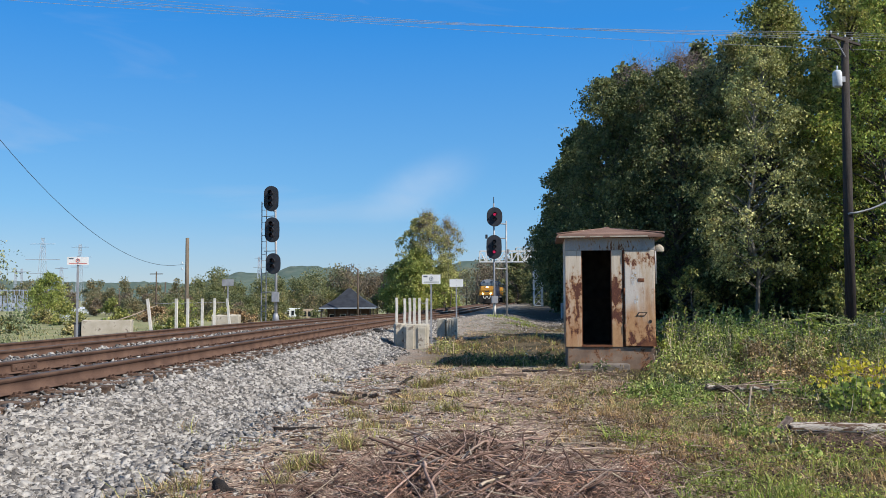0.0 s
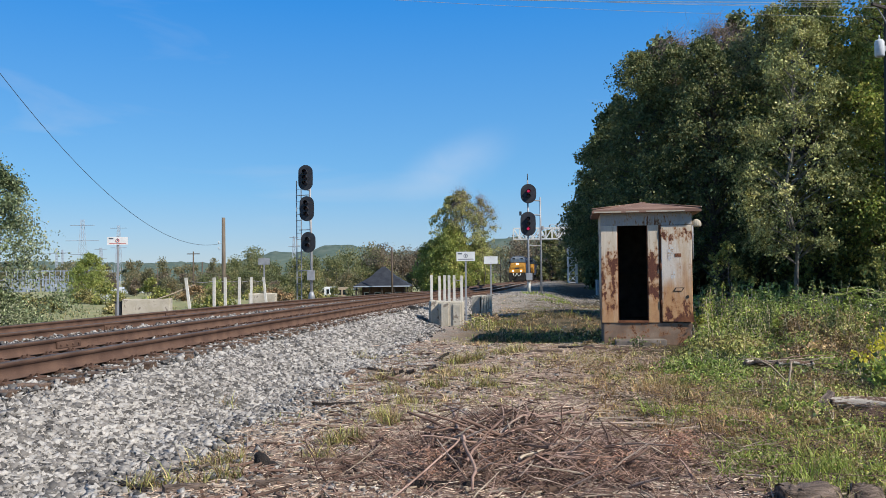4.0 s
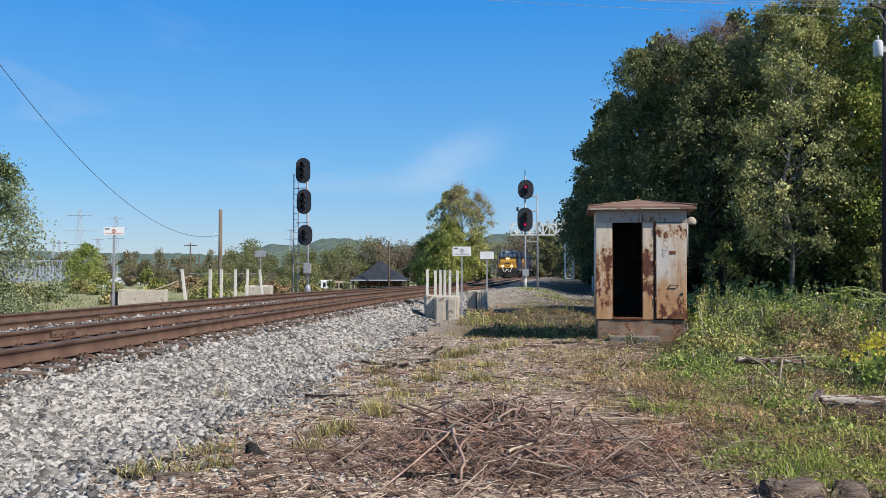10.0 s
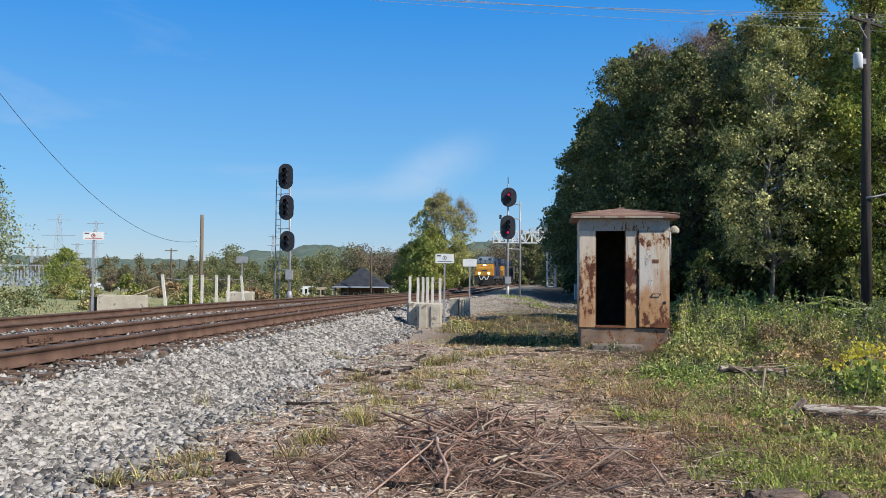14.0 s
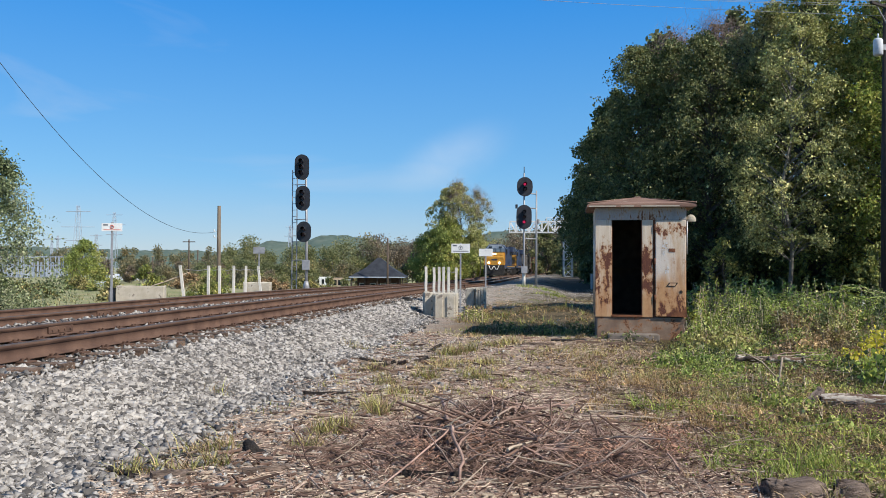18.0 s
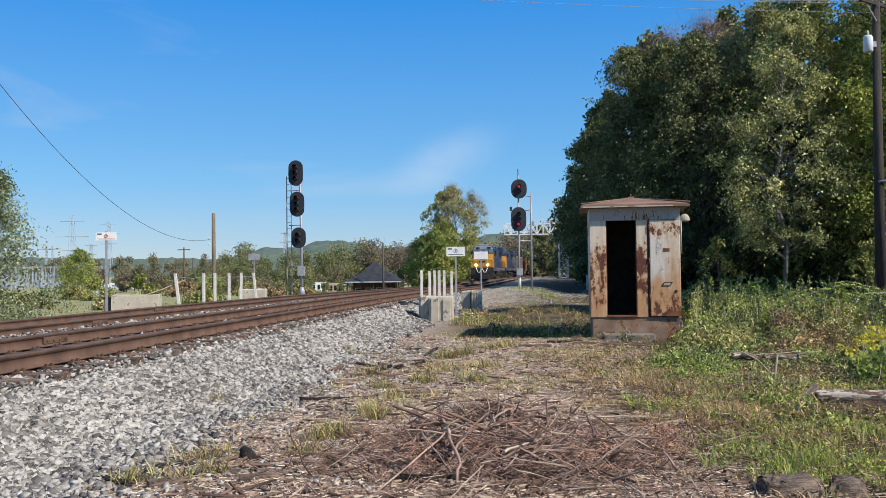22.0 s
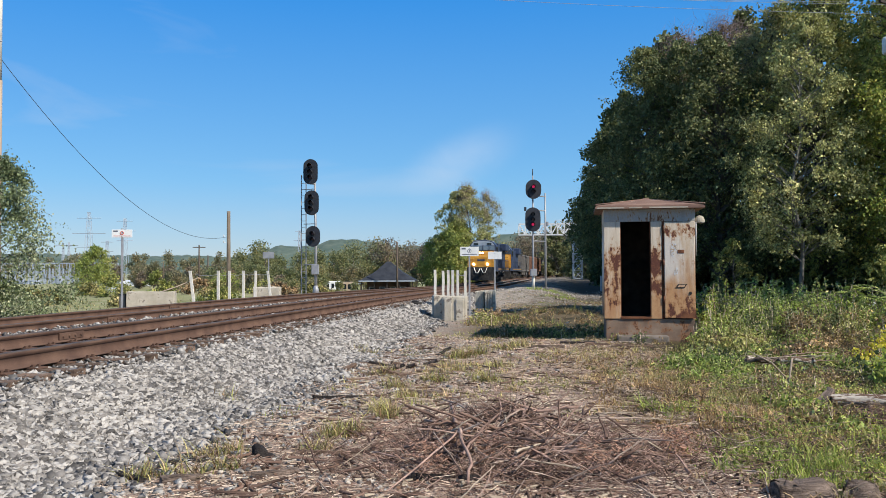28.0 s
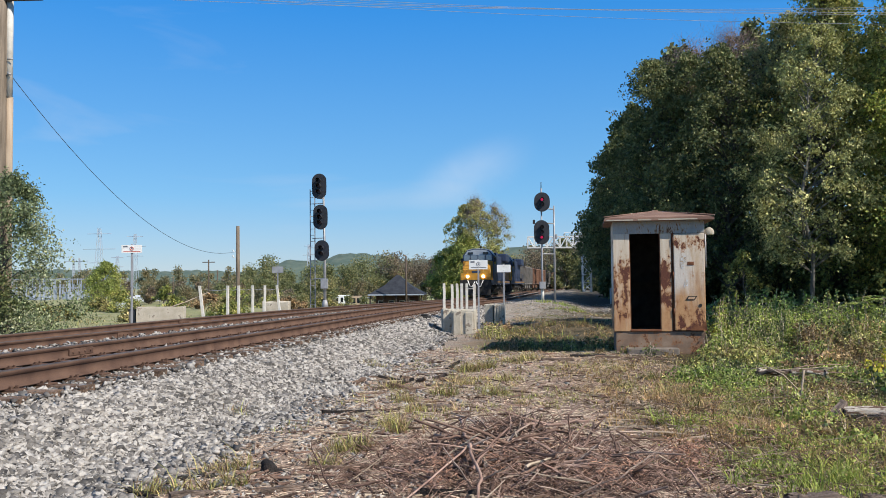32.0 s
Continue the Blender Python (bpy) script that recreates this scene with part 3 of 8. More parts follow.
def leaves(points, size, rng, lean=0.5, long=1.5):
    """A bent leaf of two faces at each point: arrays for raw_mesh."""
    n = len(points)
    d = rng.normal(size=(n, 3))
    d[:, 2] -= lean
    d /= np.linalg.norm(d, axis=1)[:, None]
    u = np.cross(d, rng.normal(size=(n, 3)))
    u /= np.linalg.norm(u, axis=1)[:, None] + 1e-9
    w = np.cross(d, u)
    s = size * rng.uniform(0.6, 1.35, (n, 1))
    p = np.asarray(points)
    a = p
    b = p + d * s * 0.5 * long + u * s * 0.5 + w * s * 0.12
    c = p + d * s * long
    e = p + d * s * 0.5 * long - u * s * 0.5 + w * s * 0.12
    v = np.stack([a, b, c, e], 1).reshape(-1, 3)
    i = 4 * np.arange(n)[:, None]
    f = np.concatenate([i + [0, 1, 2], i + [0, 2, 3]], 1).reshape(-1, 3)
    return v, f


# ---- the lie of the land ----
def curve(y):
    return 0.0002 * np.maximum(0, np.asarray(y, float) - 95) ** 2


def fall(y):
    t = np.clip((np.asarray(y, float) - 24) / 58, 0, 1)
    return 0.36 * t * t * (3 - 2 * t)


def near_x(y):
    return -6.46 + 0.123 * y + curve(y)


def far_x(y):
    return -10.28 + 0.123 * y + curve(y)


def near_z(y):
    return 0.80 - fall(y)


def far_z(y):
    return 0.73 - fall(y)


def ease(a, b, x):
    t = np.clip((x - a) / (b - a), 0, 1)
    return t * t * (3 - 2 * t)


def lumps(x, y, s=1.0):
    return (np.sin(1.7 * x * s + 0.6 * y * s) + np.sin(0.9 * x * s - 1.3 * y * s + 1.0) + 0.6 * np.sin(3.1 * x * s + 2.3 * y * s + 2.0) + 0.6 * np.sin(4.3 * y * s - 2.9 * x * s)) / 3.2


def land(x, y):
    """Height of the ground."""
    x, y = np.asarray(x, float), np.asarray(y, float)
    off = x - near_x(y) - 0.72
    base = 0.05 + 0.05 * lumps(x, y, 0.6) * ease(60, 30, y) + 0.02 * lumps(x, y, 2.1) * ease(40, 20, y)
    base = base + 0.10 * ease(14, 20, y) * ease(40, 30, y)
    base = base + 0.40 * np.exp(-((x - 3.0) / 1.8) ** 2 - ((y - 25.5) / 3.6) ** 2) - 0.20 * np.exp(-((x - 1.8) / 1.7) ** 2 - ((y - 20.4) / 1.3) ** 2)
    shoulder = (near_z(y) - 0.12) * ease(36, 45, y)
    right = base + (shoulder - base) * ease(6.5, 3.6, off) * ease(36, 45, y)
    top = near_z(y) - 0.31
    slope = np.where(off < 0.55, 0.0, ease(0.55, 2.0, off))
    h = top + (right - top) * slope
    left = off + 5.27
    low = -0.05 - 2.5 * ease(66, 110, y)
    return np.where(left < -0.55, low + (top - low) * ease(-3.2, -0.55, left), h)


# ---- ground ----
def steps(*runs):
    out = []
    for a, b, n in runs:
        out += list(np.linspace(a, b, n, endpoint=False))
    return np.array(out + [runs[-1][1]])


def ground_material():
    """Dry litter near the camera's clearing, rough grass to the right and far away, gravel shoulder by the line."""
    m = bpy.data.materials.new("rough ground")
    m.use_nodes = True
    n, l = m.node_tree.nodes, m.node_tree.links
    p = n["Principled BSDF"]
    p.inputs["Roughness"].default_value, p.inputs["Specular IOR Level"].default_value = 0.95, 0.15
    tc = n.new("ShaderNodeTexCoord")
    sep = n.new("ShaderNodeSeparateXYZ")
    l.new(tc.outputs["Object"], sep.inputs[0])

    def noise_of(sc, detail=6.0):
        q = n.new("ShaderNodeTexNoise")
        q.inputs["Scale"].default_value, q.inputs["Detail"].default_value = sc, detail
        l.new(tc.outputs["Object"], q.inputs["Vector"])
        return q.outputs["Fac"]

    def op(kind, a, b, c=None):
        q = n.new("ShaderNodeMath")
        q.operation = kind
        for sock, v in zip(q.inputs, (a, b, c)):
            if isinstance(v, bpy.types.NodeSocket):
                l.new(v, sock)
            elif v is not None:
                sock.default_value = v
        return q.outputs[0]

    def rng(v, lo, hi):
        q = n.new("ShaderNodeMapRange")
        q.inputs["From Min"].default_value, q.inputs["From Max"].default_value = lo, hi
        l.new(v, q.inputs["Value"])
        return q.outputs["Result"]

    def mix(f, x, y):
        q = n.new("ShaderNodeMixRGB")
        for sock, v in zip(q.inputs, (f, x, y)):
            if isinstance(v, bpy.types.NodeSocket):
                l.new(v, sock)
            else:
                sock.default_value = (*v, 1)
        return q.outputs["Color"]

    big, mid, fine = noise_of(0.5), noise_of(3.5), noise_of(38.0, 4.0)
    litter = mix(rng(mid, 0.35, 0.65), (0.15, 0.097, 0.073), (0.40, 0.278, 0.215))
    litter = mix(rng(fine, 0.53, 0.66), litter, (0.54, 0.44, 0.35))
    grass = mix(rng(mid, 0.35, 0.65), (0.035, 0.03, 0.017), (0.10, 0.075, 0.04))
    gravel = mix(rng(fine, 0.40, 0.62), (0.22, 0.19, 0.155), (0.49, 0.445, 0.385))
    gravel = mix(rng(noise_of(5.0, 8.0), 0.52, 0.64), gravel, (0.19, 0.155, 0.11))
    side = op("ADD", sep.outputs["X"], op("MULTIPLY", op("SUBTRACT", big, 0.5), 6.0))
    k = op("ADD", rng(side, 1.6, 3.4), op("MULTIPLY", op("SUBTRACT", mid, 0.5), 1.6))
    near = mix(rng(k, 0.2, 0.8), litter, grass)
    off = op("SUBTRACT", sep.outputs["X"], op("MULTIPLY_ADD", sep.outputs["Y"], 0.123, -5.73))
    far_gravel = op("MULTIPLY", rng(op("ADD", off, op("MULTIPLY", mid, 4.0)), 9.0, 5.0), op("MULTIPLY", rng(op("ADD", sep.outputs["Y"], op("MULTIPLY", mid, 6.0)), 36.0, 42.0), rng(noise_of(0.9), 0.40, 0.50)))
    near = mix(far_gravel, near, gravel)
    # darker ground under the trees: their shade painted over pale gravel
    shade_dirt = mix(rng(mid, 0.35, 0.65), (0.05, 0.045, 0.038), (0.12, 0.105, 0.085))
    near = mix(op("MULTIPLY", rng(op("ADD", sep.outputs["Y"], op("MULTIPLY", mid, 6.0)), 58.0, 68.0), rng(off, 4.5, 7.0)), near, shade_dirt)
    # bank and ditch soil, its dark tone also deepening the booth's shadow
    soil = mix(rng(mid, 0.40, 0.60), (0.055, 0.05, 0.028), (0.15, 0.115, 0.07))
    ditch = op("MULTIPLY", rng(op("ADD", sep.outputs["Y"], op("MULTIPLY", mid, 5.0)), 21.0, 23.5), rng(op("ADD", sep.outputs["Y"], op("MULTIPLY", mid, 18.0)), 50.0, 44.0))
    ditch = op("MULTIPLY", ditch, rng(op("ADD", off, op("MULTIPLY", big, 3.0)), 3.6, 5.2))
    near = mix(ditch, near, soil)
    by_line = rng(op("ADD", off, op("MULTIPLY", op("SUBTRACT", mid, 0.5), 3.5)), 3.4, 1.6)
    near = mix(by_line, near, gravel)
    lawn = mix(rng(big, 0.35, 0.65), (0.24, 0.26, 0.115), (0.36, 0.33, 0.19))
    out = mix(rng(op("ADD", off, op("MULTIPLY", big, 4.0)), -7.0, -9.5), near, lawn)
    l.new(out, p.inputs["Base Color"])
    bp = n.new("ShaderNodeBump")
    bp.inputs["Strength"].default_value, bp.inputs["Distance"].default_value = 0.7, 0.04
    l.new(fine, bp.inputs["Height"])
    l.new(bp.outputs["Normal"], p.inputs["Normal"])
    return m


def build_ground():
    gx = steps((-2600, -300, 6), (-300, -60, 12), (-60, -14, 24), (-14, 9, 150), (9, 40, 40), (40, 300, 14), (300, 2600, 6))
    gy = steps((-600, -30, 6), (-30, 2, 14), (2, 34, 190), (34, 70, 60), (70, 260, 60), (260, 800, 12), (800, 3200, 6))
    X, Y = np.meshgrid(gx, gy)
    v = np.stack([X, Y, land(X, Y)], -1).reshape(-1, 3)
    w = len(gx)
    i = (np.arange(len(gy) - 1)[:, None] * w + np.arange(w - 1)[None]).reshape(-1, 1)
    f = i + np.array([0, 1, w + 1, w])
    tagged(hang("ground", raw_mesh("ground", v, f, ground_material(), True), None), "rough trackside ground with dry litter and weeds", "ground", kind="structure")


build_ground()


# ---- the line ----
RAIL = [(-0.072, 0.0), (0.072, 0.0), (0.072, 0.012), (0.012, 0.035), (0.010, 0.125), (0.036, 0.140), (0.037, 0.168), (0.028, 0.178), (-0.028, 0.178), (-0.037, 0.168), (-0.036, 0.140), (-0.010, 0.125), (-0.012, 0.035), (-0.072, 0.012)]


def build_rail(track, cx, cz, side, a, b):
    ys = steps((a, 100, 40), (100, b, 50))
    ys2 = ys + 0.5
    dx = cx(ys2) - cx(ys)
    nrm = np.stack([np.full_like(dx, 0.5), -dx], 1)
    nrm /= np.linalg.norm(nrm, axis=1)[:, None]
    n = len(RAIL)
    v = np.zeros((len(ys), n, 3))
    for k, (u, h) in enumerate(RAIL):
        d = side * 0.753 + u
        v[:, k, 0] = cx(ys) + nrm[:, 0] * d
        v[:, k, 1] = ys + nrm[:, 1] * d
        v[:, k, 2] = cz(ys) - 0.178 + h
    i = (np.arange(len(ys) - 1)[:, None, None] * n)
    k = np.arange(n)[None, :, None]
    f = np.concatenate([i + k, i + (k + 1) % n, i + n + (k + 1) % n, i + n + k], 2).reshape(-1, 4)
    me = raw_mesh("rail", v.reshape(-1, 3), f, M["rail_side"])
    me.materials.append(M["rail_top"])
    top = np.tile(np.isin(np.arange(n), (6, 7, 8)), len(ys) - 1).astype(np.int32)
    me.polygons.foreach_set("material_index", top)
    return hang("rail", me, None, track, "rusty steel rail with a worn head")


def tie_mesh():
    rng = random.Random(4)
    bm = bmesh.new()
    box(bm, -1.30, 1.30, -0.115, 0.115, -0.17, 0.0)
    bmesh.ops.subdivide_edges(bm, edges=[e for e in bm.edges if abs(e.verts[0].co.x - e.verts[1].co.x) > 1], cuts=3)
    for q in bm.verts:
        q.co += Vector((rng.uniform(-0.03, 0.03), rng.uniform(-0.012, 0.012), rng.uniform(-0.012, 0.004)))
    me = bpy.data.meshes.new("tie")
    bm.to_mesh(me)
    bm.free()
    me.materials.append(M["tie"])
    return me


def plate_mesh():
    bm = bmesh.new()
    for s in (-1, 1):
        box(bm, s * 0.753 - 0.18, s * 0.753 + 0.18, -0.09, 0.09, 0.0, 0.016)
        for u in (-0.1, 0.1):
            for q in (-0.05, 0.05):
                box(bm, s * 0.753 + u - 0.014, s * 0.753 + u + 0.014, q - 0.014, q + 0.014, 0.016, 0.045)
    me = bpy.data.meshes.new("tie_plate")
    bm.to_mesh(me)
    bm.free()
    me.materials.append(M["rail_side"])
    return me


def build_track(name, cx, cz, label):
    track = thing(name, Matrix(), label, "railway track", kind="structure")
    for side in (-1, 1):
        build_rail(track, cx, cz, side, -30, 420)
    return track


near_track = build_track("railway_track", near_x, near_z, "near running line with rusty rails on timber ties")
far_track = build_track("railway_track", far_x, far_z, "far running line with rusty rails on timber ties")


# ---- the booth ----
def build_shed():
    """Origin at the front left corner of the plinth; x along the front, y into the booth."""
    t = thing("trackside_booth", pose(2.845, 18.30, 0.14, 0, 0, -7.5) @ Matrix.Diagonal((0.95, 1, 1, 1)), "derelict rusty cream metal booth with open doorway on a plinth", "shed")
    W, D, z0, z1 = 1.94, 1.72, 0.45, 2.72
    part("plinth", box(bmesh.new(), 0.03, W - 0.02, 0.02, D, -0.25, z0, 0.02), M["plinth"], t, "rust-stained concrete plinth")
    # near-black floor, back wall and shelf: interior shade put into colour
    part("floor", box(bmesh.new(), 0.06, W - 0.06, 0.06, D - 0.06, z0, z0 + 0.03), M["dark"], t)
    part("side_wall", box(bmesh.new(), 0, 0.05, 0.05, D, z0, z1), M["paint_rust"], t)
    part("side_wall", box(bmesh.new(), W - 0.05, W, 0.05, D, z0, z1), M["paint_rust"], t)
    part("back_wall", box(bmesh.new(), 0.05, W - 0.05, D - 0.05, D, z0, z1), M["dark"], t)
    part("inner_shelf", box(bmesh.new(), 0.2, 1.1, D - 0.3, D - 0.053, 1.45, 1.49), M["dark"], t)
    # front: pilaster, doorway, pilaster, closed leaf
    part("front_panel", box(bmesh.new(), 0, 0.350, 0, 0.05, z0, z1 - 0.26, 0.012), M["paint"], t, "peeling cream door post with rust patches")
    part("front_panel", box(bmesh.new(), 1.0, 1.235, 0, 0.05, z0, z1 - 0.26, 0.012), M["paint"], t, "peeling cream door post with rust patches")
    # the eave's cast shadow is painted in as a greyer, darker band
    part("lintel", box(bmesh.new(), 0, W, 0.002, 0.05, z1 - 0.26, z1, 0.008), M["band"], t, "flaking lintel, eave shadow put into its grey")
    part("door_sill", box(bmesh.new(), 0.350, 1.0, -0.01, 0.09, z0, z0 + 0.045, 0.008), M["rust"], t)
    for a, b in ((0.350, 0.367), (0.983, 1.0)):
        part("door_stop", box(bmesh.new(), a, b, 0.012, 0.075, z0 + 0.045, z1 - 0.26, 0.004), M["rust"], t)
    leaf = part("door_leaf", box(bmesh.new(), 1.285, W - 0.015, -0.035, 0.03, z0 + 0.02, z1 - 0.27, 0.014), M["paint_rust"], t, "closed rust-bloomed door leaf")
    part("hinge_gap", box(bmesh.new(), 1.235, 1.285, 0.028, 0.05, z0, z1 - 0.26), M["rust"], t)
    for z in (0.85, 1.6, 2.3):
        part("hinge", tube(bmesh.new(), [(1.272, -0.02, z - 0.07), (1.272, -0.02, z + 0.07)], 0.016, 8), M["rust"], leaf)
    bm = bmesh.new()
    prism(bm, [(1.51, 1.09), (1.70, 1.09), (1.76, 1.17), (1.57, 1.17)], "y", -0.045, -0.034)
    latch = part("latch", bm, M["dark"], leaf, "dark slanting latch plate")
    part("latch_plate", prism(bmesh.new(), [(1.55, 1.105), (1.69, 1.105), (1.72, 1.155), (1.585, 1.155)], "y", -0.048, -0.044), M["paint_rust"], latch)
    part("knob", tube(bmesh.new(), [(1.82, -0.034, 0.98), (1.82, -0.045, 0.98)], 0.034, 12), M["dark"], leaf)
    part("data_plate", box(bmesh.new(), 1.565, 1.70, -0.042, -0.036, 1.80, 1.87), M["rust"], leaf)
    for x, z, w, h in ((1.46, 1.86, 0.045, 0.15), (1.52, 1.93, 0.03, 0.08), (1.545, 1.44, 0.03, 0.08), (1.50, 1.40, 0.02, 0.06)):
        out = [(x + w * math.cos(k * 0.785) * (0.7 + 0.5 * ((k * 7) % 3) / 2), z + h * math.sin(k * 0.785) * (0.7 + 0.4 * ((k * 5) % 4) / 3)) for k in range(8)]
        part("paper_scrap", prism(bmesh.new(), out, "y", -0.0385, -0.035), M["band_pale"], leaf, "torn pale scrap of paper")
    # rust streaks where the bottom of the leaf has gone
    bm = bmesh.new()
    prism(bm, [(1.60, z0 + 0.02), (1.66, z0 + 0.12), (1.74, z0 + 0.18), (1.80, z0 + 0.10), (1.93, z0 + 0.20), (1.95, z0 + 0.02)], "y", -0.0375, -0.034)
    part("rust_hole", bm, M["rust"], leaf)
    # hip roof with a thick lip
    o, h = 0.185, 0.15
    x0, x1, y0, y1, ze = -o, W + o, -o, D + o, z1
    bm = bmesh.new()
    lo = [bm.verts.new(p) for p in ((x0, y0, ze), (x1, y0, ze), (x1, y1, ze), (x0, y1, ze))]
    hi = [bm.verts.new((p.co.x, p.co.y, ze + 0.065)) for p in lo]
    pk = [bm.verts.new((W / 2 + dx, D / 2 + dy, ze + 0.085 + h + 0.03)) for dx, dy in ((-0.06, -0.06), (0.06, -0.06), (0.06, 0.06), (-0.06, 0.06))]
    bm.faces.new(lo[::-1])
    for k in range(4):
        bm.faces.new((lo[k], lo[(k + 1) % 4], hi[(k + 1) % 4], hi[k]))
        bm.faces.new((hi[k], hi[(k + 1) % 4], pk[(k + 1) % 4], pk[k]))
    bm.faces.new(pk)
    bmesh.ops.bevel(bm, geom=[e for e in bm.edges if e.verts[0] in hi and e.verts[1] in hi], offset=0.02, segments=2, affect="EDGES")
    roof = part("roof", bm, M["roof"], t, "low hipped rusting sheet-metal roof")
    part("finial", box(bmesh.new(), W / 2 - 0.07, W / 2 + 0.07, D / 2 - 0.07, D / 2 + 0.07, ze + 0.25, ze + 0.29, 0.015), M["roof"], roof)
    for k in range(4):
        cx, cy = ((x0, y0), (x1, y0), (x1, y1), (x0, y1))[k]
        part("ridge_seam", tube(bmesh.new(), [(cx, cy, ze + 0.088), (W / 2, D / 2, ze + 0.268)], 0.014, 6), M["roof"], roof)
    for a, b in ((x0 + 0.05, x0 + 0.62), (x0 + 0.72, x0 + 1.0), (x0 + 1.15, x1 - 0.35)):
        part("worn_lip", box(bmesh.new(), a, b, y0 - 0.0035, y0 + 0.01, ze + 0.004, ze + 0.03), M["concrete"], roof, "pale worn edge of the roof lip")
    part("conduit", tube(bmesh.new(), [(W + 0.02, 0.06, 1.75), (W + 0.02, 0.06, 2.44)], 0.018, 6), M["galv"], t)
    # weatherhead on the right flank
    c = (W + 0.08, 0.12)
    bm = bmesh.new()
    bmesh.ops.create_uvsphere(bm, u_segments=14, v_segments=9, radius=0.095)
    for q in bm.verts:
        q.co = Vector((q.co.x * 1.15 + c[0] + 0.03, q.co.y + c[1], max(q.co.z, -0.03) * 1.25 + 2.46))
    tube(bm, [(W - 0.01, c[1], 2.46), (c[0], c[1], 2.46)], 0.04, 8)
    part("weatherhead", bm, M["concrete"], t, "pale hooded conduit weatherhead")
    for z in (2.22, 2.36):
        part("bracket", box(bmesh.new(), W, W + 0.05, c[1] - 0.04, c[1] + 0.04, z, z + 0.05), M["rust"], t)
    return t


build_shed()
st = thing("concrete_step", pose(3.03, 17.85, 0.10, 0, 0, -7.5), "worn concrete step block before the booth", "step")
part("block", box(bmesh.new(), 0, 1.02, -0.05, 0.38, -0.15, 0.17, 0.03), M["step"], st)


# ---- the train ----
def bogie(parent, x, wheels, r, wide=1.0):
    """A truck under a vehicle: side frames and keyed wheelsets. x along the vehicle. Returns the wheelsets."""
    L = 2.1 if len(wheels) == 3 else 1.15
    b = bmesh.new()
    for s in (-1, 1):
        y = s * 1.08 * wide
        prism(b, [(-L - 0.25, 0.45), (-L - 0.25, 0.75), (-L * 0.6, 0.95), (L * 0.6, 0.95), (L + 0.25, 0.75), (L + 0.25, 0.45), (L * 0.55, 0.42), (L * 0.45, 0.6), (-L * 0.45, 0.6), (-L * 0.55, 0.42)], "y", y - 0.07, y + 0.07)
    box(b, -0.25, 0.25, -1.1, 1.1, 0.62, 0.92)
    bmesh.ops.translate(b, verts=b.verts[:], vec=(x, 0, 0))
    bg = part("bogie", b, M["under"], parent)
    out = []
    for w in wheels:
        b = bmesh.new()
        tube(b, [(0, -0.78, 0), (0, 0.78, 0)], 0.09, 10)
        for s in (-1, 1):
            tube(b, [(0, s * 0.69, 0), (0, s * 0.715, 0), (0, s * 0.72, 0), (0, s * 0.83, 0)], [r + 0.03, r + 0.03, r, r - 0.01], 20)
            for k in range(3):
                a = 2.1 * k
                tube(b, [(math.cos(a) * r * 0.55, s * 0.82, math.sin(a) * r * 0.55), (math.cos(a) * r * 0.55, s * 0.845, math.sin(a) * r * 0.55)], 0.07, 6)
        ws = part("wheelset", b, M["wheel"], bg)
        ws.location = (x + w, 0, r)
        out.append((ws, r))
    return out


def couple(parent, x, s):
    b = bmesh.new()
    box(b, min(x, x + s * 0.45), max(x, x + s * 0.45), -0.09, 0.09, 0.80, 1.0, 0.02)
    box(b, min(x + s * 0.4, x + s * 0.7), max(x + s * 0.4, x + s * 0.7), -0.16, 0.16, 0.75, 1.05, 0.04)
    part("coupler", b, M["under"], parent)


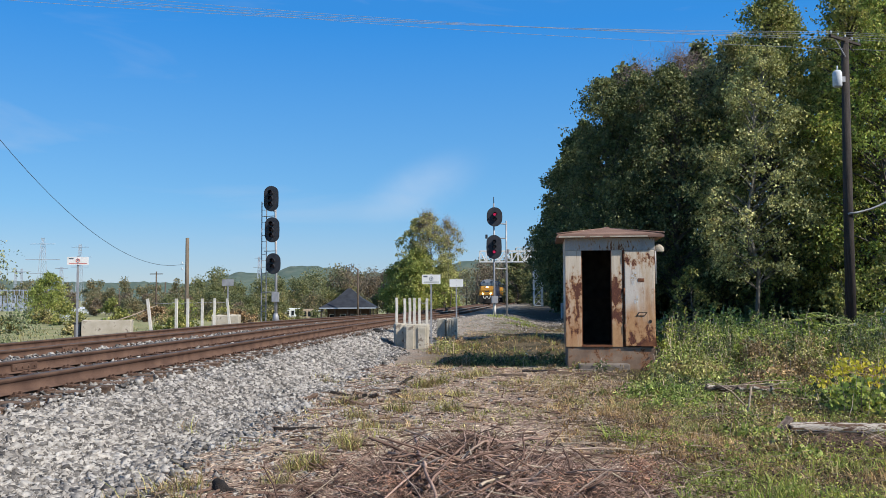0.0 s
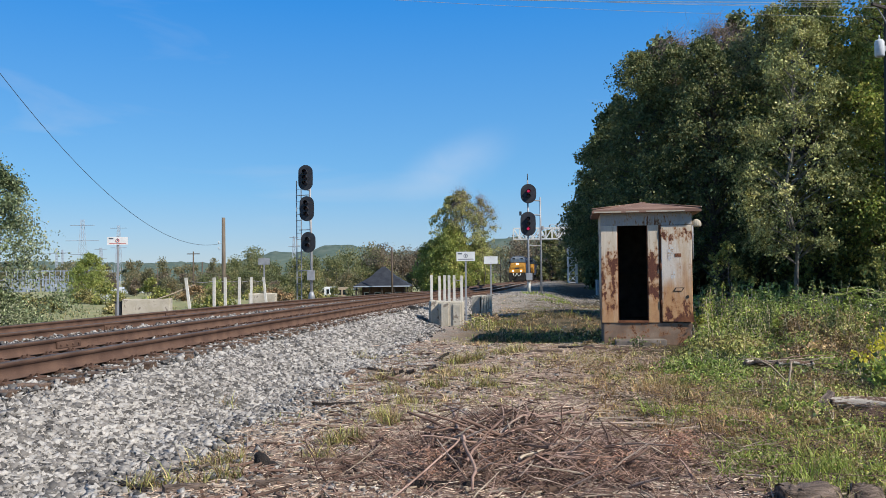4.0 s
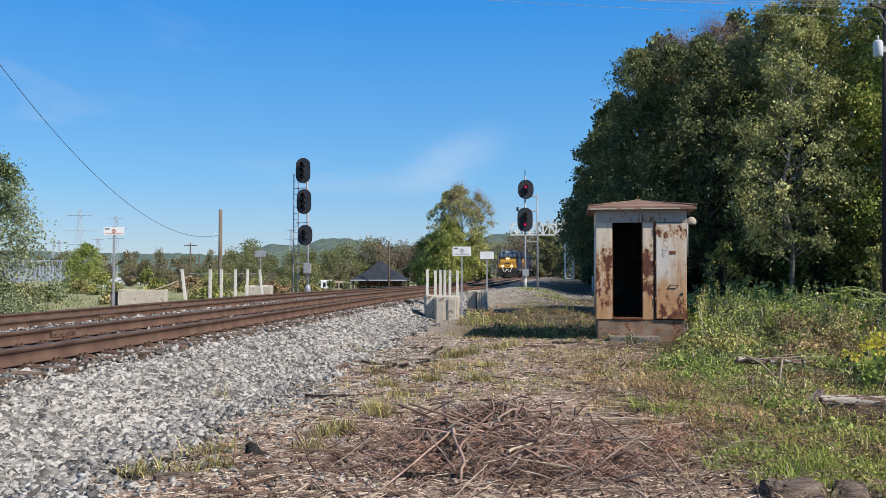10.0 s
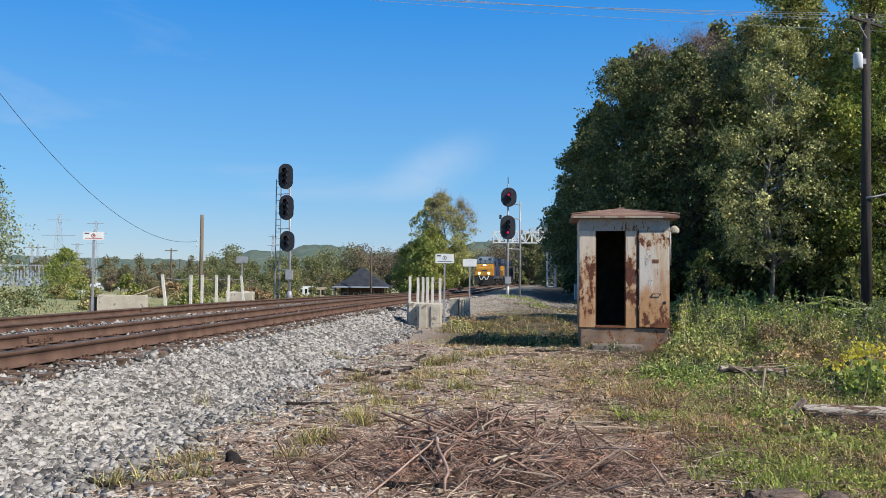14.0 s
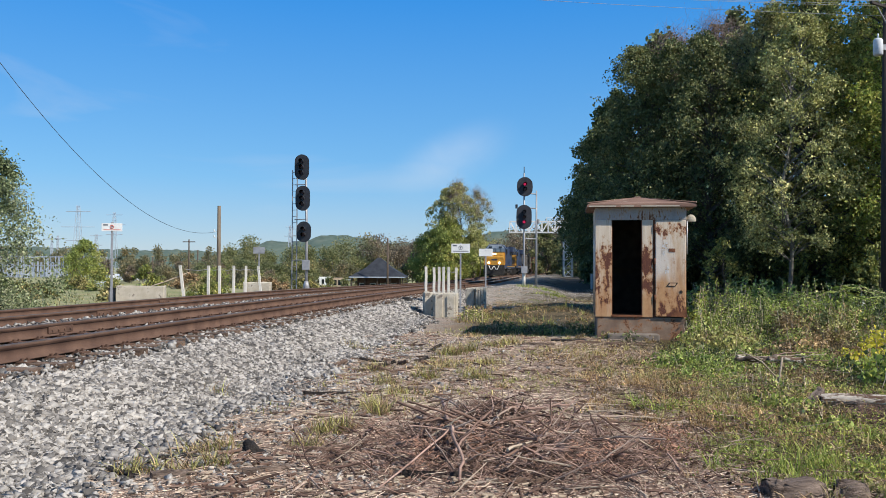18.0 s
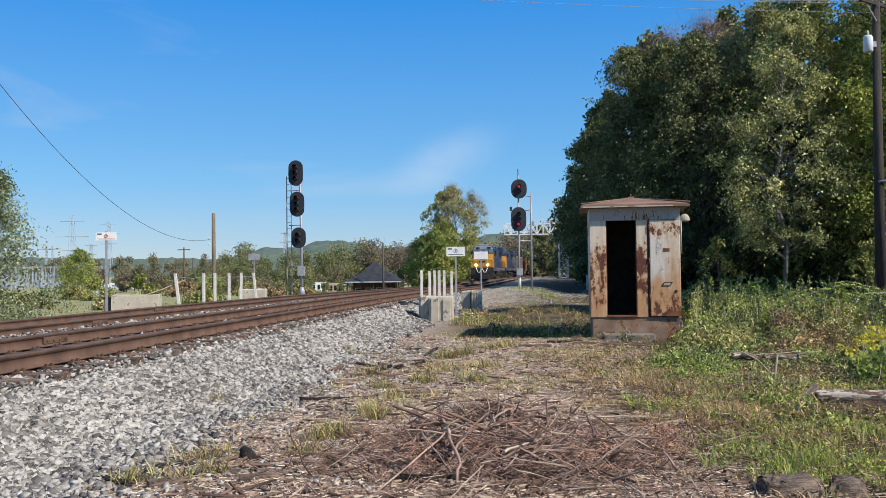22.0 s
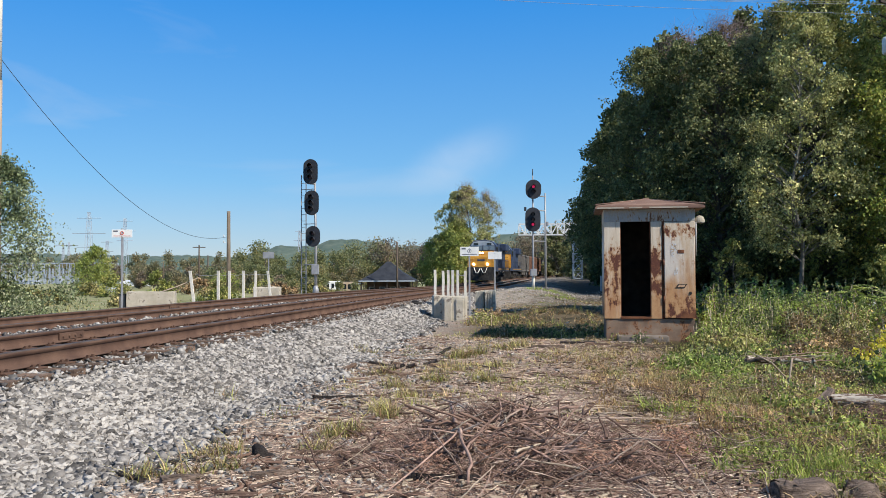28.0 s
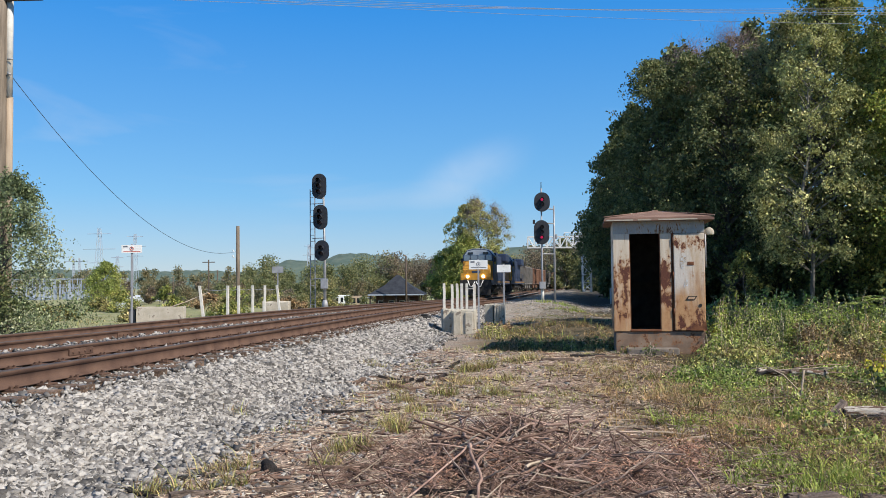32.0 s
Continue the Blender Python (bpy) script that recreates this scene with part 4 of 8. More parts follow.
def locomotive(label, lit=True):
    """Front at x = 0, body towards -x, origin on the rail head."""
    t = thing("locomotive", Matrix(), label, "locomotive", "locomotives of the train")
    wheels = []
    part("underframe", box(bmesh.new(), -22.2, -0.55, -1.5, 1.5, 1.15, 1.55, 0.03), M["blue"], t)
    b = bmesh.new()
    prism(b, [(-1.2, 1.12), (-1.3, 0.75), (-0.85, 0.35), (0.85, 0.35), (1.3, 0.75), (1.2, 1.12)], "x", -14.0, -8.6)
    part("fuel_tank", b, M["under"], t)
    wheels += bogie(t, -4.4, (-2.05, 0, 2.05), 0.53)
    wheels += bogie(t, -17.9, (-2.05, 0, 2.05), 0.53)
    # pilot and plough, the shade below the nose put into their dark colour
    b = bmesh.new()
    box(b, -0.75, -0.45, -1.5, 1.5, 0.75, 1.60, 0.03)
    part("pilot", b, M["under"], t)
    b = bmesh.new()
    prism(b, [(-1.45, 0.15), (1.45, 0.15), (1.5, 0.78), (-1.5, 0.78)], "x", -0.62, -0.40)
    for q in b.verts:
        if q.co.x > -0.5:
            q.co.x += 0.30 * (1 - abs(q.co.y) / 1.5) * (1.0 if q.co.z < 0.4 else 0.4) + 0.1
    part("snow_plough", b, M["under"], t)
    couple(t, -0.55, 1)
    couple(t, -22.2, -1)
    for s in (-1, 1):
        for k in range(4):
            part("step", box(bmesh.new(), -1.25, -0.75, s * 1.5 - 0.06, s * 1.5 + 0.06, 0.35 + 0.3 * k, 0.39 + 0.3 * k), M["under"], t)
        # white cut lever loops on the pilot face
        b = bmesh.new()
        tube(b, [(-0.44, s * 0.06, 1.45), (-0.36, s * 0.30, 0.98), (-0.36, s * 0.52, 1.0), (-0.44, s * 0.74, 1.58)], 0.045, 6)
        part("air_hose", b, M["sign"], t, "white looped grab iron on the pilot")
    # wide nose with a sloping top
    b = bmesh.new()
    prism(b, [(-3.0, 1.55), (-0.98, 1.55), (-0.98, 2.70), (-1.16, 2.92), (-2.62, 3.40), (-3.0, 3.40)], "y", -1.32, 1.32)
    bmesh.ops.bevel(b, geom=b.edges[:], offset=0.07, segments=2, affect="EDGES")
    nose = part("nose", b, M["yellow"], t, "gold-painted wide nose")
    b = bmesh.new()
    prism(b, [(-1.30, 3.00), (-2.52, 3.40), (-2.52, 3.43), (-1.30, 3.03)], "y", -1.18, 1.18)
    part("nose_top", b, M["yellow"], nose)
    part("headlight_box", box(bmesh.new(), -1.75, -1.30, -0.34, 0.34, 2.98, 3.42, 0.04), M["yellow"], nose)
    part("emblem", box(bmesh.new(), -0.985, -0.965, -0.42, 0.42, 2.28, 2.50, 0.005), M["blue"], nose)
    b = bmesh.new()
    box(b, -1.0, -0.62, -1.45, 1.45, 1.55, 1.62)
    part("front_deck", b, M["under"], t)
    part("nose_door", box(bmesh.new(), -0.985, -0.955, -1.15, -0.55, 1.60, 2.62, 0.01), M["yellow"], t)
    # gold lower front with railings
    part("front_shield", box(bmesh.new(), -0.60, -0.54, -1.45, 1.45, 1.62, 2.25, 0.015), M["yellow"], t, "gold front apron")
    for y in (-1.42, -0.75, 0.75, 1.42):
        part("handrail_post", tube(bmesh.new(), [(-0.57, y, 1.55), (-0.57, y, 2.60)], 0.025, 6), M["yellow"], t)
    part("handrail", tube(bmesh.new(), [(-0.57, -1.42, 2.58), (-0.57, -0.75, 2.58)], 0.022, 6), M["yellow"], t)
    part("handrail", tube(bmesh.new(), [(-0.57, 0.75, 2.58), (-0.57, 1.42, 2.58)], 0.022, 6), M["yellow"], t)
    # cab
    b = bmesh.new()
    prism(b, [(-1.52, 1.55), (1.52, 1.55), (1.52, 4.05), (1.12, 4.52), (0.5, 4.66), (-0.5, 4.66), (-1.12, 4.52), (-1.52, 4.05)], "x", -5.6, -2.6)
    for q in b.verts:
        if q.co.x > -3 and q.co.z > 4.0:
            q.co.x -= 0.22
    part("cab", b, M["blue"], t, "dark blue cab with a rounded roof")
    # roof and brow are paler than the cab: sun and sky sheen in colour
    b = bmesh.new()
    prism(b, [(-1.14, 4.53), (-0.5, 4.675), (0.5, 4.675), (1.14, 4.53), (1.10, 4.60), (0.5, 4.72), (-0.5, 4.72), (-1.10, 4.60)], "x", -5.6, -2.86)
    part("cab_roof", b, M["roof_sunlit"], t, "cab roof with sunlight put into its pale colour")
    b = bmesh.new()
    prism(b, [(-1.36, 4.08), (1.36, 4.08), (1.08, 4.46), (0.5, 4.60), (-0.5, 4.60), (-1.08, 4.46)], "x", -2.83, -2.785)
    part("cab_brow", b, M["roof_sunlit"], t, "brow over the windscreens with sunlight put into its pale colour")
    part("cab_front_panel", box(bmesh.new(), -2.62, -2.56, -1.46, 1.46, 1.6, 3.46, 0.01), M["yellow"], t)
    for y0, y1 in ((-1.38, -0.78), (-0.70, -0.04), (0.04, 0.70), (0.78, 1.38)):
        b = box(bmesh.new(), -2.66, -2.60, y0, y1, 3.52, 4.06, 0.015)
        part("windscreen", b, M["screen"], t, "windscreen pane reflecting the sky")
    part("number_board", box(bmesh.new(), -2.80, -2.74, -1.0, -0.5, 4.14, 4.36, 0.02), M["glass"], t)
    part("number_board", box(bmesh.new(), -2.80, -2.74, 0.5, 1.0, 4.14, 4.36, 0.02), M["glass"], t)
    for s in (-1, 1):
        for x0, x1 in ((-4.0, -3.2), (-5.1, -4.3)):
            y = s * 1.525
            part("cab_window", box(bmesh.new(), x0, x1, y - 0.02, y + 0.02, 3.20, 3.95, 0.01), M["glass"], t)
        part("mirror", box(bmesh.new(), -3.15, -3.08, min(s * 1.53, s * 1.72), max(s * 1.53, s * 1.72), 3.4, 3.75, 0.01), M["black"], t)
    # long hood in sections
    part("hood", box(bmesh.new(), -17.0, -5.6, -0.95, 0.95, 1.55, 4.30, 0.06), M["blue"], t, "dark blue engine hood")
    part("hood", box(bmesh.new(), -21.8, -17.0, -1.0, 1.0, 1.55, 4.25, 0.06), M["blue"], t, "dark blue radiator hood")
    part("radiator_wing", box(bmesh.new(), -21.6, -17.2, -1.55, 1.55, 3.75, 4.66, 0.12), M["blue"], t)
    part("blower_box", box(bmesh.new(), -7.9, -5.7, -1.5, 1.5, 2.7, 4.40, 0.06), M["blue"], t)
    part("exhaust", box(bmesh.new(), -12.4, -11.0, -0.4, 0.4, 4.28, 4.62, 0.05), M["under"], t)
    for s in (-1, 1):
        for k in range(9):
            x = -8.3 - 0.95 * k
            part("hood_door", box(bmesh.new(), x - 0.86, x, s * 0.955 - 0.02, s * 0.955 + 0.02, 1.75, 3.7, 0.01), M["blue"], t)
        part("gold_stripe", box(bmesh.new(), -21.9, -5.7, s * 1.505 - 0.012, s * 1.505 + 0.012, 1.36, 1.46), M["yellow"], t)
        for k in range(12):
            x = -6.0 - 1.4 * k
            part("handrail_post", tube(bmesh.new(), [(x, s * 1.45, 1.55), (x, s * 1.45, 2.55)], 0.018, 5), M["blue"], t)
        part("handrail", tube(bmesh.new(), [(-5.7, s * 1.45, 2.54), (-21.6, s * 1.45, 2.54)], 0.018, 5), M["blue"], t)
        part("letter_bar", box(bmesh.new(), -10.3, -9.0, s * 0.982 - 0.006, s * 0.982 + 0.006, 2.6, 3.1), M["yellow"], t)
    if lit:
        for y in (-0.14, 0.14):
            part("headlight", tube(bmesh.new(), [(-1.31, y, 3.22), (-1.26, y, 3.22)], 0.11, 12), M["lamp"], t, "lit headlight")
        for y in (-0.76, 0.76):
            part("ditch_light", tube(bmesh.new(), [(-0.56, y, 1.95), (-0.42, y, 1.95)], 0.15, 12), M["lamp"], t, "lit ditch light")
    part("horn", tube(bmesh.new(), [(-4.0, 0.2, 4.85), (-3.4, 0.2, 4.85)], [0.05, 0.12], 8), M["under"], t)
    part("antenna_dome", box(bmesh.new(), -4.6, -4.0, -0.35, 0.35, 4.63, 4.78, 0.05), M["cream"], t)
    return t, wheels


def hopper(label, paint):
    t = thing("hopper_wagon", Matrix(), label, "freight wagon", "hopper wagons of the train")
    wheels = []
    wheels += bogie(t, -2.0, (-0.89, 0.89), 0.42)
    wheels += bogie(t, -13.2, (-0.89, 0.89), 0.42)
    part("underframe", box(bmesh.new(), -15.0, -0.2, -0.3, 0.3, 0.85, 1.2), M["under"], t)
    couple(t, -0.3, 1)
    couple(t, -14.9, -1)
    for s in (-1, 1):
        y = s * 1.50
        part("side", box(bmesh.new(), -14.9, -0.3, min(y, y - s * 0.03), max(y, y - s * 0.03), 1.25, 3.65), paint, t)
        part("top_chord", box(bmesh.new(), -14.95, -0.25, y - 0.06, y + 0.06, 3.60, 3.78, 0.01), paint, t)
        part("side_sill", box(bmesh.new(), -14.95, -0.25, y - 0.05, y + 0.05, 1.08, 1.28, 0.01), paint, t)
        for k in range(13):
            x = -0.6 - 1.167 * k
            part("rib", box(bmesh.new(), x - 0.06, x + 0.06, min(y, y + s * 0.12), max(y, y + s * 0.12), 1.25, 3.62), paint, t)
    for x in (-0.32, -14.9):
        part("end_wall", box(bmesh.new(), x - 0.02, x + 0.02, -1.48, 1.48, 2.0, 3.7), paint, t)
        part("end_ladder", box(bmesh.new(), x - 0.03, x + 0.03, 1.1, 1.5, 1.0, 2.0), paint, t)
    for x in (-3.8, -7.6, -11.4):
        b = bmesh.new()
        prism(b, [(x - 1.9, 1.26), (x + 1.9, 1.26), (x + 0.55, 0.45), (x - 0.55, 0.45)], "y", -1.35, 1.35)
        part("chute", b, paint, t)
    b = bmesh.new()
    box(b, -14.8, -0.4, -1.45, 1.45, 2.6, 3.55)
    bmesh.ops.subdivide_edges(b, edges=b.edges[:], cuts=5, use_grid_fill=True)
    for q in b.verts:
        if q.co.z > 3.5:
            q.co.z += 0.35 * (1 - (q.co.y / 1.45) ** 2) + 0.12 * math.sin(q.co.x * 2.1) * (1 - abs(q.co.y) / 1.45)
    part("coal_load", b, M["coal"], t)
    return t, wheels


def on_far_line(s_front):
    """The pose of a vehicle whose front is at that y on the far line, nose towards the camera."""
    y0, y1 = s_front, s_front + 14.0
    a = Vector((float(far_x(y0)), y0, float(far_z(y0))))
    b = Vector((float(far_x(y1)), y1, float(far_z(y1))))
    d = (a - b).normalized()
    side = Vector((0, 0, 1)).cross(d).normalized()
    m = Matrix((d, side, d.cross(side))).transposed().to_4x4()
    return Matrix.Translation(a) @ m


def front_at(t):
    return 169.4 - 2.05 * t - 0.0195 * t * t


TRAIN = []
place = 0.0
for k, (kind, label, paint) in enumerate((
        ("loco", "blue and gold road locomotive with lit headlights leading the train", None),
        ("loco", "blue and gold road locomotive coupled behind the leader", None),
        ("car", "grey coal hopper wagon with side ribs", "hopper_grey"),
        ("car", "brown coal hopper wagon with side ribs", "hopper"),
        ("car", "brown coal hopper wagon with side ribs", "hopper"),
        ("car", "grey coal hopper wagon with side ribs", "hopper_grey"),
        ("car", "brown coal hopper wagon with side ribs", "hopper"),
        ("car", "brown coal hopper wagon with side ribs", "hopper"))):
    if kind == "loco":
        ob, wheels = locomotive(label, k == 0)
        length = 22.9
    else:
        ob, wheels = hopper(label, M[paint])
        length = 15.5
    TRAIN.append((ob, wheels, place))
    place += length


def motions():
    times = [round(0.25 * k, 2) for k in range(129)]
    for ob, wheels, back in TRAIN:
        walk(ob, [(float(t), on_far_line(front_at(t) + back)) for t in range(0, 33, 2)])
        for ws, r in wheels:
            at = ws.location.copy()
            walk(ws, [(t, Matrix.Translation(at) @ Matrix.Rotation((169.4 - front_at(t)) / r, 4, "Y")) for t in times])


# ---- signals ----
def signal_head(parent, x, y, z, w, h, aspects, turn=0.0):
    """An oval backplate with hooded lenses, facing the camera (-y)."""
    head = new("signal_head")
    head.parent = parent
    head.matrix_basis = pose(x, y, z, 0, 0, turn)
    out = []
    r = w / 2
    for k in range(24):
        a = 2 * math.pi * k / 24
        out.append((r * math.cos(a), r * math.sin(a) + math.copysign(h / 2 - r, math.sin(a)) * (abs(math.sin(a)) > 1e-6)))
    bp = part("backplate", prism(bmesh.new(), out, "y", -0.02, 0.02), M["black"], head, "black oval backplate")
    box_bm = box(bmesh.new(), -0.13, 0.13, 0.02, 0.22, -h / 2 + 0.12, h / 2 - 0.12, 0.03)
    part("lamp_case", box_bm, M["black"], head)
    n = len(aspects)
    for k, lit in enumerate(aspects):
        zz = (n - 1) / 2 * 0.27 - 0.27 * k
        part("lens", tube(bmesh.new(), [(0, -0.02, zz), (0, -0.05, zz)], 0.075, 14), M["lens_red"] if lit else M["lens_dark"], head)
        b = bmesh.new()
        ring = []
        for a in range(-3, 14):
            q = math.radians(a * 180 / 10)
            ring.append((math.cos(q) * 0.11, math.sin(q) * 0.11))
        lo = [b.verts.new((p[0], -0.02, zz + p[1])) for p in ring]
        hi = [b.verts.new((p[0], -0.02 - (0.26 if p[1] > -0.02 else 0.12), zz + p[1])) for p in ring]
        for i in range(len(ring) - 1):
            b.faces.new((lo[i], lo[i + 1], hi[i + 1], hi[i]))
        part("hood", b, M["black"], head)
    return head


def ladder(parent, x, y, z0, z1, w=0.3, name="ladder"):
    lad = new(name)
    lad.parent = parent
    for s in (-1, 1):
        part("stile", box(bmesh.new(), x + s * w / 2 - 0.02, x + s * w / 2 + 0.02, y - 0.03, y + 0.03, z0, z1), M["galv"], lad)
    k = 0
    z = z0 + 0.3
    while z < z1:
        part("rung", tube(bmesh.new(), [(x - w / 2, y, z), (x + w / 2, y, z)], 0.012, 6), M["galv"], lad)
        z += 0.3


def build_signals():
    z0 = 0.30
    a = thing("signal_mast", pose(-7.10, 41.3, z0), "tall three-headed colour light signal on a grey mast with a ladder", "railway signal", "signals")
    part("mast", tube(bmesh.new(), [(0, 0, 0), (0, 0, 2.6), (-0.06, 0, 6.3)], [0.075, 0.06, 0.045], 12), M["galv"], a)
    part("foundation", box(bmesh.new(), -0.3, 0.3, -0.3, 0.3, -0.5, 0.14, 0.03), M["concrete"], a)
    part("base_casting", tube(bmesh.new(), [(0, 0, 0.14), (0, 0, 0.45), (0, 0, 0.62)], [0.17, 0.14, 0.09], 12), M["galv"], a)
    part("junction_box", box(bmesh.new(), -0.17, 0.17, -0.24, -0.06, 1.15, 1.62, 0.02), M["galv"], a)
    for z, w, h, dx in ((5.98, 0.70, 1.20, -0.19), (4.52, 0.70, 1.18, -0.14), (2.94, 0.70, 0.98, -0.08)):
        signal_head(a, dx, -0.34, z, w, h, (False, False, False) if h > 1 else (False, False), -6)
        part("head_bracket", tube(bmesh.new(), [(-0.03, 0, z - h / 2 + 0.05), (dx, -0.2, z - h / 2 + 0.05)], 0.035, 8), M["galv"], a)
    ladder(a, -0.62, 0.25, 0.1, 5.9, 0.22)
    for z in (1.62, 3.55, 4.3, 5.2):
        part("ladder_stay", tube(bmesh.new(), [(0, 0, z), (-0.62, 0.25, z)], 0.02, 6), M["galv"], a)
    b = thing("signal_mast", pose(3.68, 48.0, 0.44), "two-headed colour light signal showing red on a grey mast", "railway signal", "signals")
    part("mast", tube(bmesh.new(), [(0, 0, 0), (0, 0, 2.2), (0, 0, 6.35)], [0.06, 0.05, 0.04], 12), M["galv"], b)
    part("foundation", box(bmesh.new(), -0.3, 0.3, -0.3, 0.3, -0.5, 0.10, 0.03), M["concrete"], b)
    part("mast_sleeve", tube(bmesh.new(), [(0, 0, 0.1), (0, 0, 0.9)], [0.09, 0.085], 12), M["white"], b, "white lower mast sleeve")
    part("finial", tube(bmesh.new(), [(0, 0, 6.3), (0, 0, 6.7)], 0.025, 6), M["black"], b)
    signal_head(b, 0.02, -0.25, 5.58, 0.86, 1.06, (True, False), 0)
    signal_head(b, -0.02, -0.25, 3.93, 0.84, 1.32, (False, False, True), 0)
    part("bell_case", box(bmesh.new(), -0.48, -0.36, -0.2, 0.0, 4.4, 4.62, 0.02), M["black"], b)
    part("relay_box", box(bmesh.new(), -0.17, 0.17, -0.30, -0.10, 0.86, 1.24, 0.02), M["galv"], b, "pale grey box on the mast")
    p = thing("steel_pole", pose(4.44, 48.9, 0.36), "slim galvanised pole bracketed to the signal", "pole")
    part("pole", tube(bmesh.new(), [(0, 0, -0.3), (0, 0, 3.4), (0, 0, 5.55)], [0.06, 0.055, 0.04], 10), M["galv"], p)
    for z in (5.35, 4.55, 2.85):
        part("arm", tube(bmesh.new(), [(0, 0, z), (-0.72, -0.75, z)], 0.035, 6), M["galv"], p)
    part("junction_box", box(bmesh.new(), 0.05, 0.17, -0.06, 0.06, 3.7, 3.95, 0.02), M["galv"], p)


build_signals()


# ---- signal bridge ----
def build_gantry():
    g = thing("signal_bridge", pose(0, 147.0, 0), "pale galvanised lattice signal bridge over the line", "signal bridge")
    x0, x1, zb, zt = 9.0, 19.8, 7.55, 9.35
    for y in (-0.7, 0.7):
        for z in (zb, zt):
            part("chord", box(bmesh.new(), x0, x1, y - 0.08, y + 0.08, z - 0.08, z + 0.08), M["gantry"], g)
        for k in range(11):
            a = x0 + (x1 - x0) * k / 10
            part("post", box(bmesh.new(), a - 0.05, a + 0.05, y - 0.05, y + 0.05, zb, zt), M["gantry"], g)
            if k < 10:
                b = x0 + (x1 - x0) * (k + 1) / 10
                part("diagonal", tube(bmesh.new(), [(a, y, zb if k % 2 else zt), (b, y, zt if k % 2 else zb)], 0.055, 5), M["gantry"], g)
    part("walkway", box(bmesh.new(), x0, x1, -0.6, 0.6, zb - 0.16, zb - 0.1), M["gantry"], g)
    part("railing", tube(bmesh.new(), [(15.0, -0.8, zt + 0.6), (19.5, -0.8, zt + 0.6)], 0.045, 5), M["gantry"], g)
    for k in range(4):
        part("railing_post", tube(bmesh.new(), [(15.1 + 1.4 * k, -0.8, zt), (15.1 + 1.4 * k, -0.8, zt + 0.6)], 0.04, 5), M["gantry"], g)
    for x in (18.05, 19.45):
        for y in (-0.7, 0.7):
            part("leg", box(bmesh.new(), x - 0.075, x + 0.075, y - 0.075, y + 0.075, -0.4, zb), M["gantry"], g)
    for k in range(5):
        z = 0.2 + 1.4 * k
        part("lacing", tube(bmesh.new(), [(18.05, -0.7, z), (19.45, -0.7, z + 1.4)], 0.065, 5), M["gantry"], g)
        part("lacing", tube(bmesh.new(), [(19.45, -0.7, z), (18.05, -0.7, z + 1.4)], 0.065, 5), M["gantry"], g)
        part("lacing", tube(bmesh.new(), [(18.05, -0.7, z), (19.45, -0.7, z)], 0.065, 5), M["gantry"], g)


build_gantry()


# ---- boards on posts ----
def board(x, y, z0, z1, w, h, label, red=False, turn=0.0, blank=False, panel="sign"):
    t = thing("notice_board", pose(x, y, z0, 0, 0, turn), label, "sign", "notice boards by the line")
    part("post", box(bmesh.new(), -0.028, 0.028, -0.02, 0.02, -0.3, z1 - z0 + 0.03, 0.006), M["galv"], t)
    zc = z1 - z0 - h / 2
    bd = part("panel", box(bmesh.new(), -w / 2, w / 2, -0.034, -0.022, zc - h / 2, zc + h / 2, 0.004), M[panel], t, "weathered white board" if panel == "sign" else "bare grey back of the board")
    if not blank:
        ink = M["ink"]
        part("print_bar", box(bmesh.new(), -w * 0.42, -w * 0.2, -0.0365, -0.0335, zc + h * 0.22, zc + h * 0.38), ink, bd)
        part("print_bar", box(bmesh.new(), -w * 0.4, w * 0.42, -0.0365, -0.0335, zc - h * 0.34, zc - h * 0.26), M["red_ink"] if red else ink, bd)
        b = bmesh.new()
        pts = [(0.2 * h * math.cos(k * math.pi / 7), -0.035, zc + 0.06 * h + 0.2 * h * math.sin(k * math.pi / 7)) for k in range(15)]
        tube(b, pts, 0.012 if red else 0.008, 5, False)
        part("emblem_ring", b, M["red_ink"] if red else ink, bd)
        part("emblem_bar", box(bmesh.new(), -0.03 * w, 0.03 * w, -0.0365, -0.0335, zc - 0.02 * h, zc + 0.14 * h), ink, bd)
    for z in (zc - h * 0.3, zc + h * 0.3):
        part("bolt", tube(bmesh.new(), [(0, -0.034, z), (0, -0.042, z)], 0.012, 6), M["galv"], t)


board(0.10, 28.4, 0.05, 2.37, 0.60, 0.30, "white notice board with faded print on a grey post")
board(1.11, 34.0, 0.10, 2.33, 0.53, 0.29, "plain white board on a grey post", blank=True)
board(-9.48, 23.9, 0.0, 2.77, 0.55, 0.22, "white and red notice board on a pale post", red=True, turn=8)
board(-8.94, 39.5, 0.3, 2.48, 0.52, 0.29, "bare grey metal board on a grey post across the tracks", blank=True, panel="galv")


# ---- white marker posts ----
def marker_post(x, y, z0, z1, lean=0.0, w=0.088, group="white posts by the line"):
    t = thing("marker_post", pose(x, y, z0, 0, lean, random.uniform(-8, 8)), "chalky white-painted square post" if abs(lean) < 3 else "leaning chalky white-painted square post", "post", group)
    h = z1 - z0
    b = box(bmesh.new(), -w / 2, w / 2, -w / 2, w / 2, -0.4, h, 0.008)
    bmesh.ops.subdivide_edges(b, edges=[e for e in b.edges if abs(e.verts[0].co.z - e.verts[1].co.z) > 0.5], cuts=4)
    for q in b.verts:
        q.co.x += 0.006 * math.sin(9 * q.co.z + x)
    part("post", b, M["white"], t)


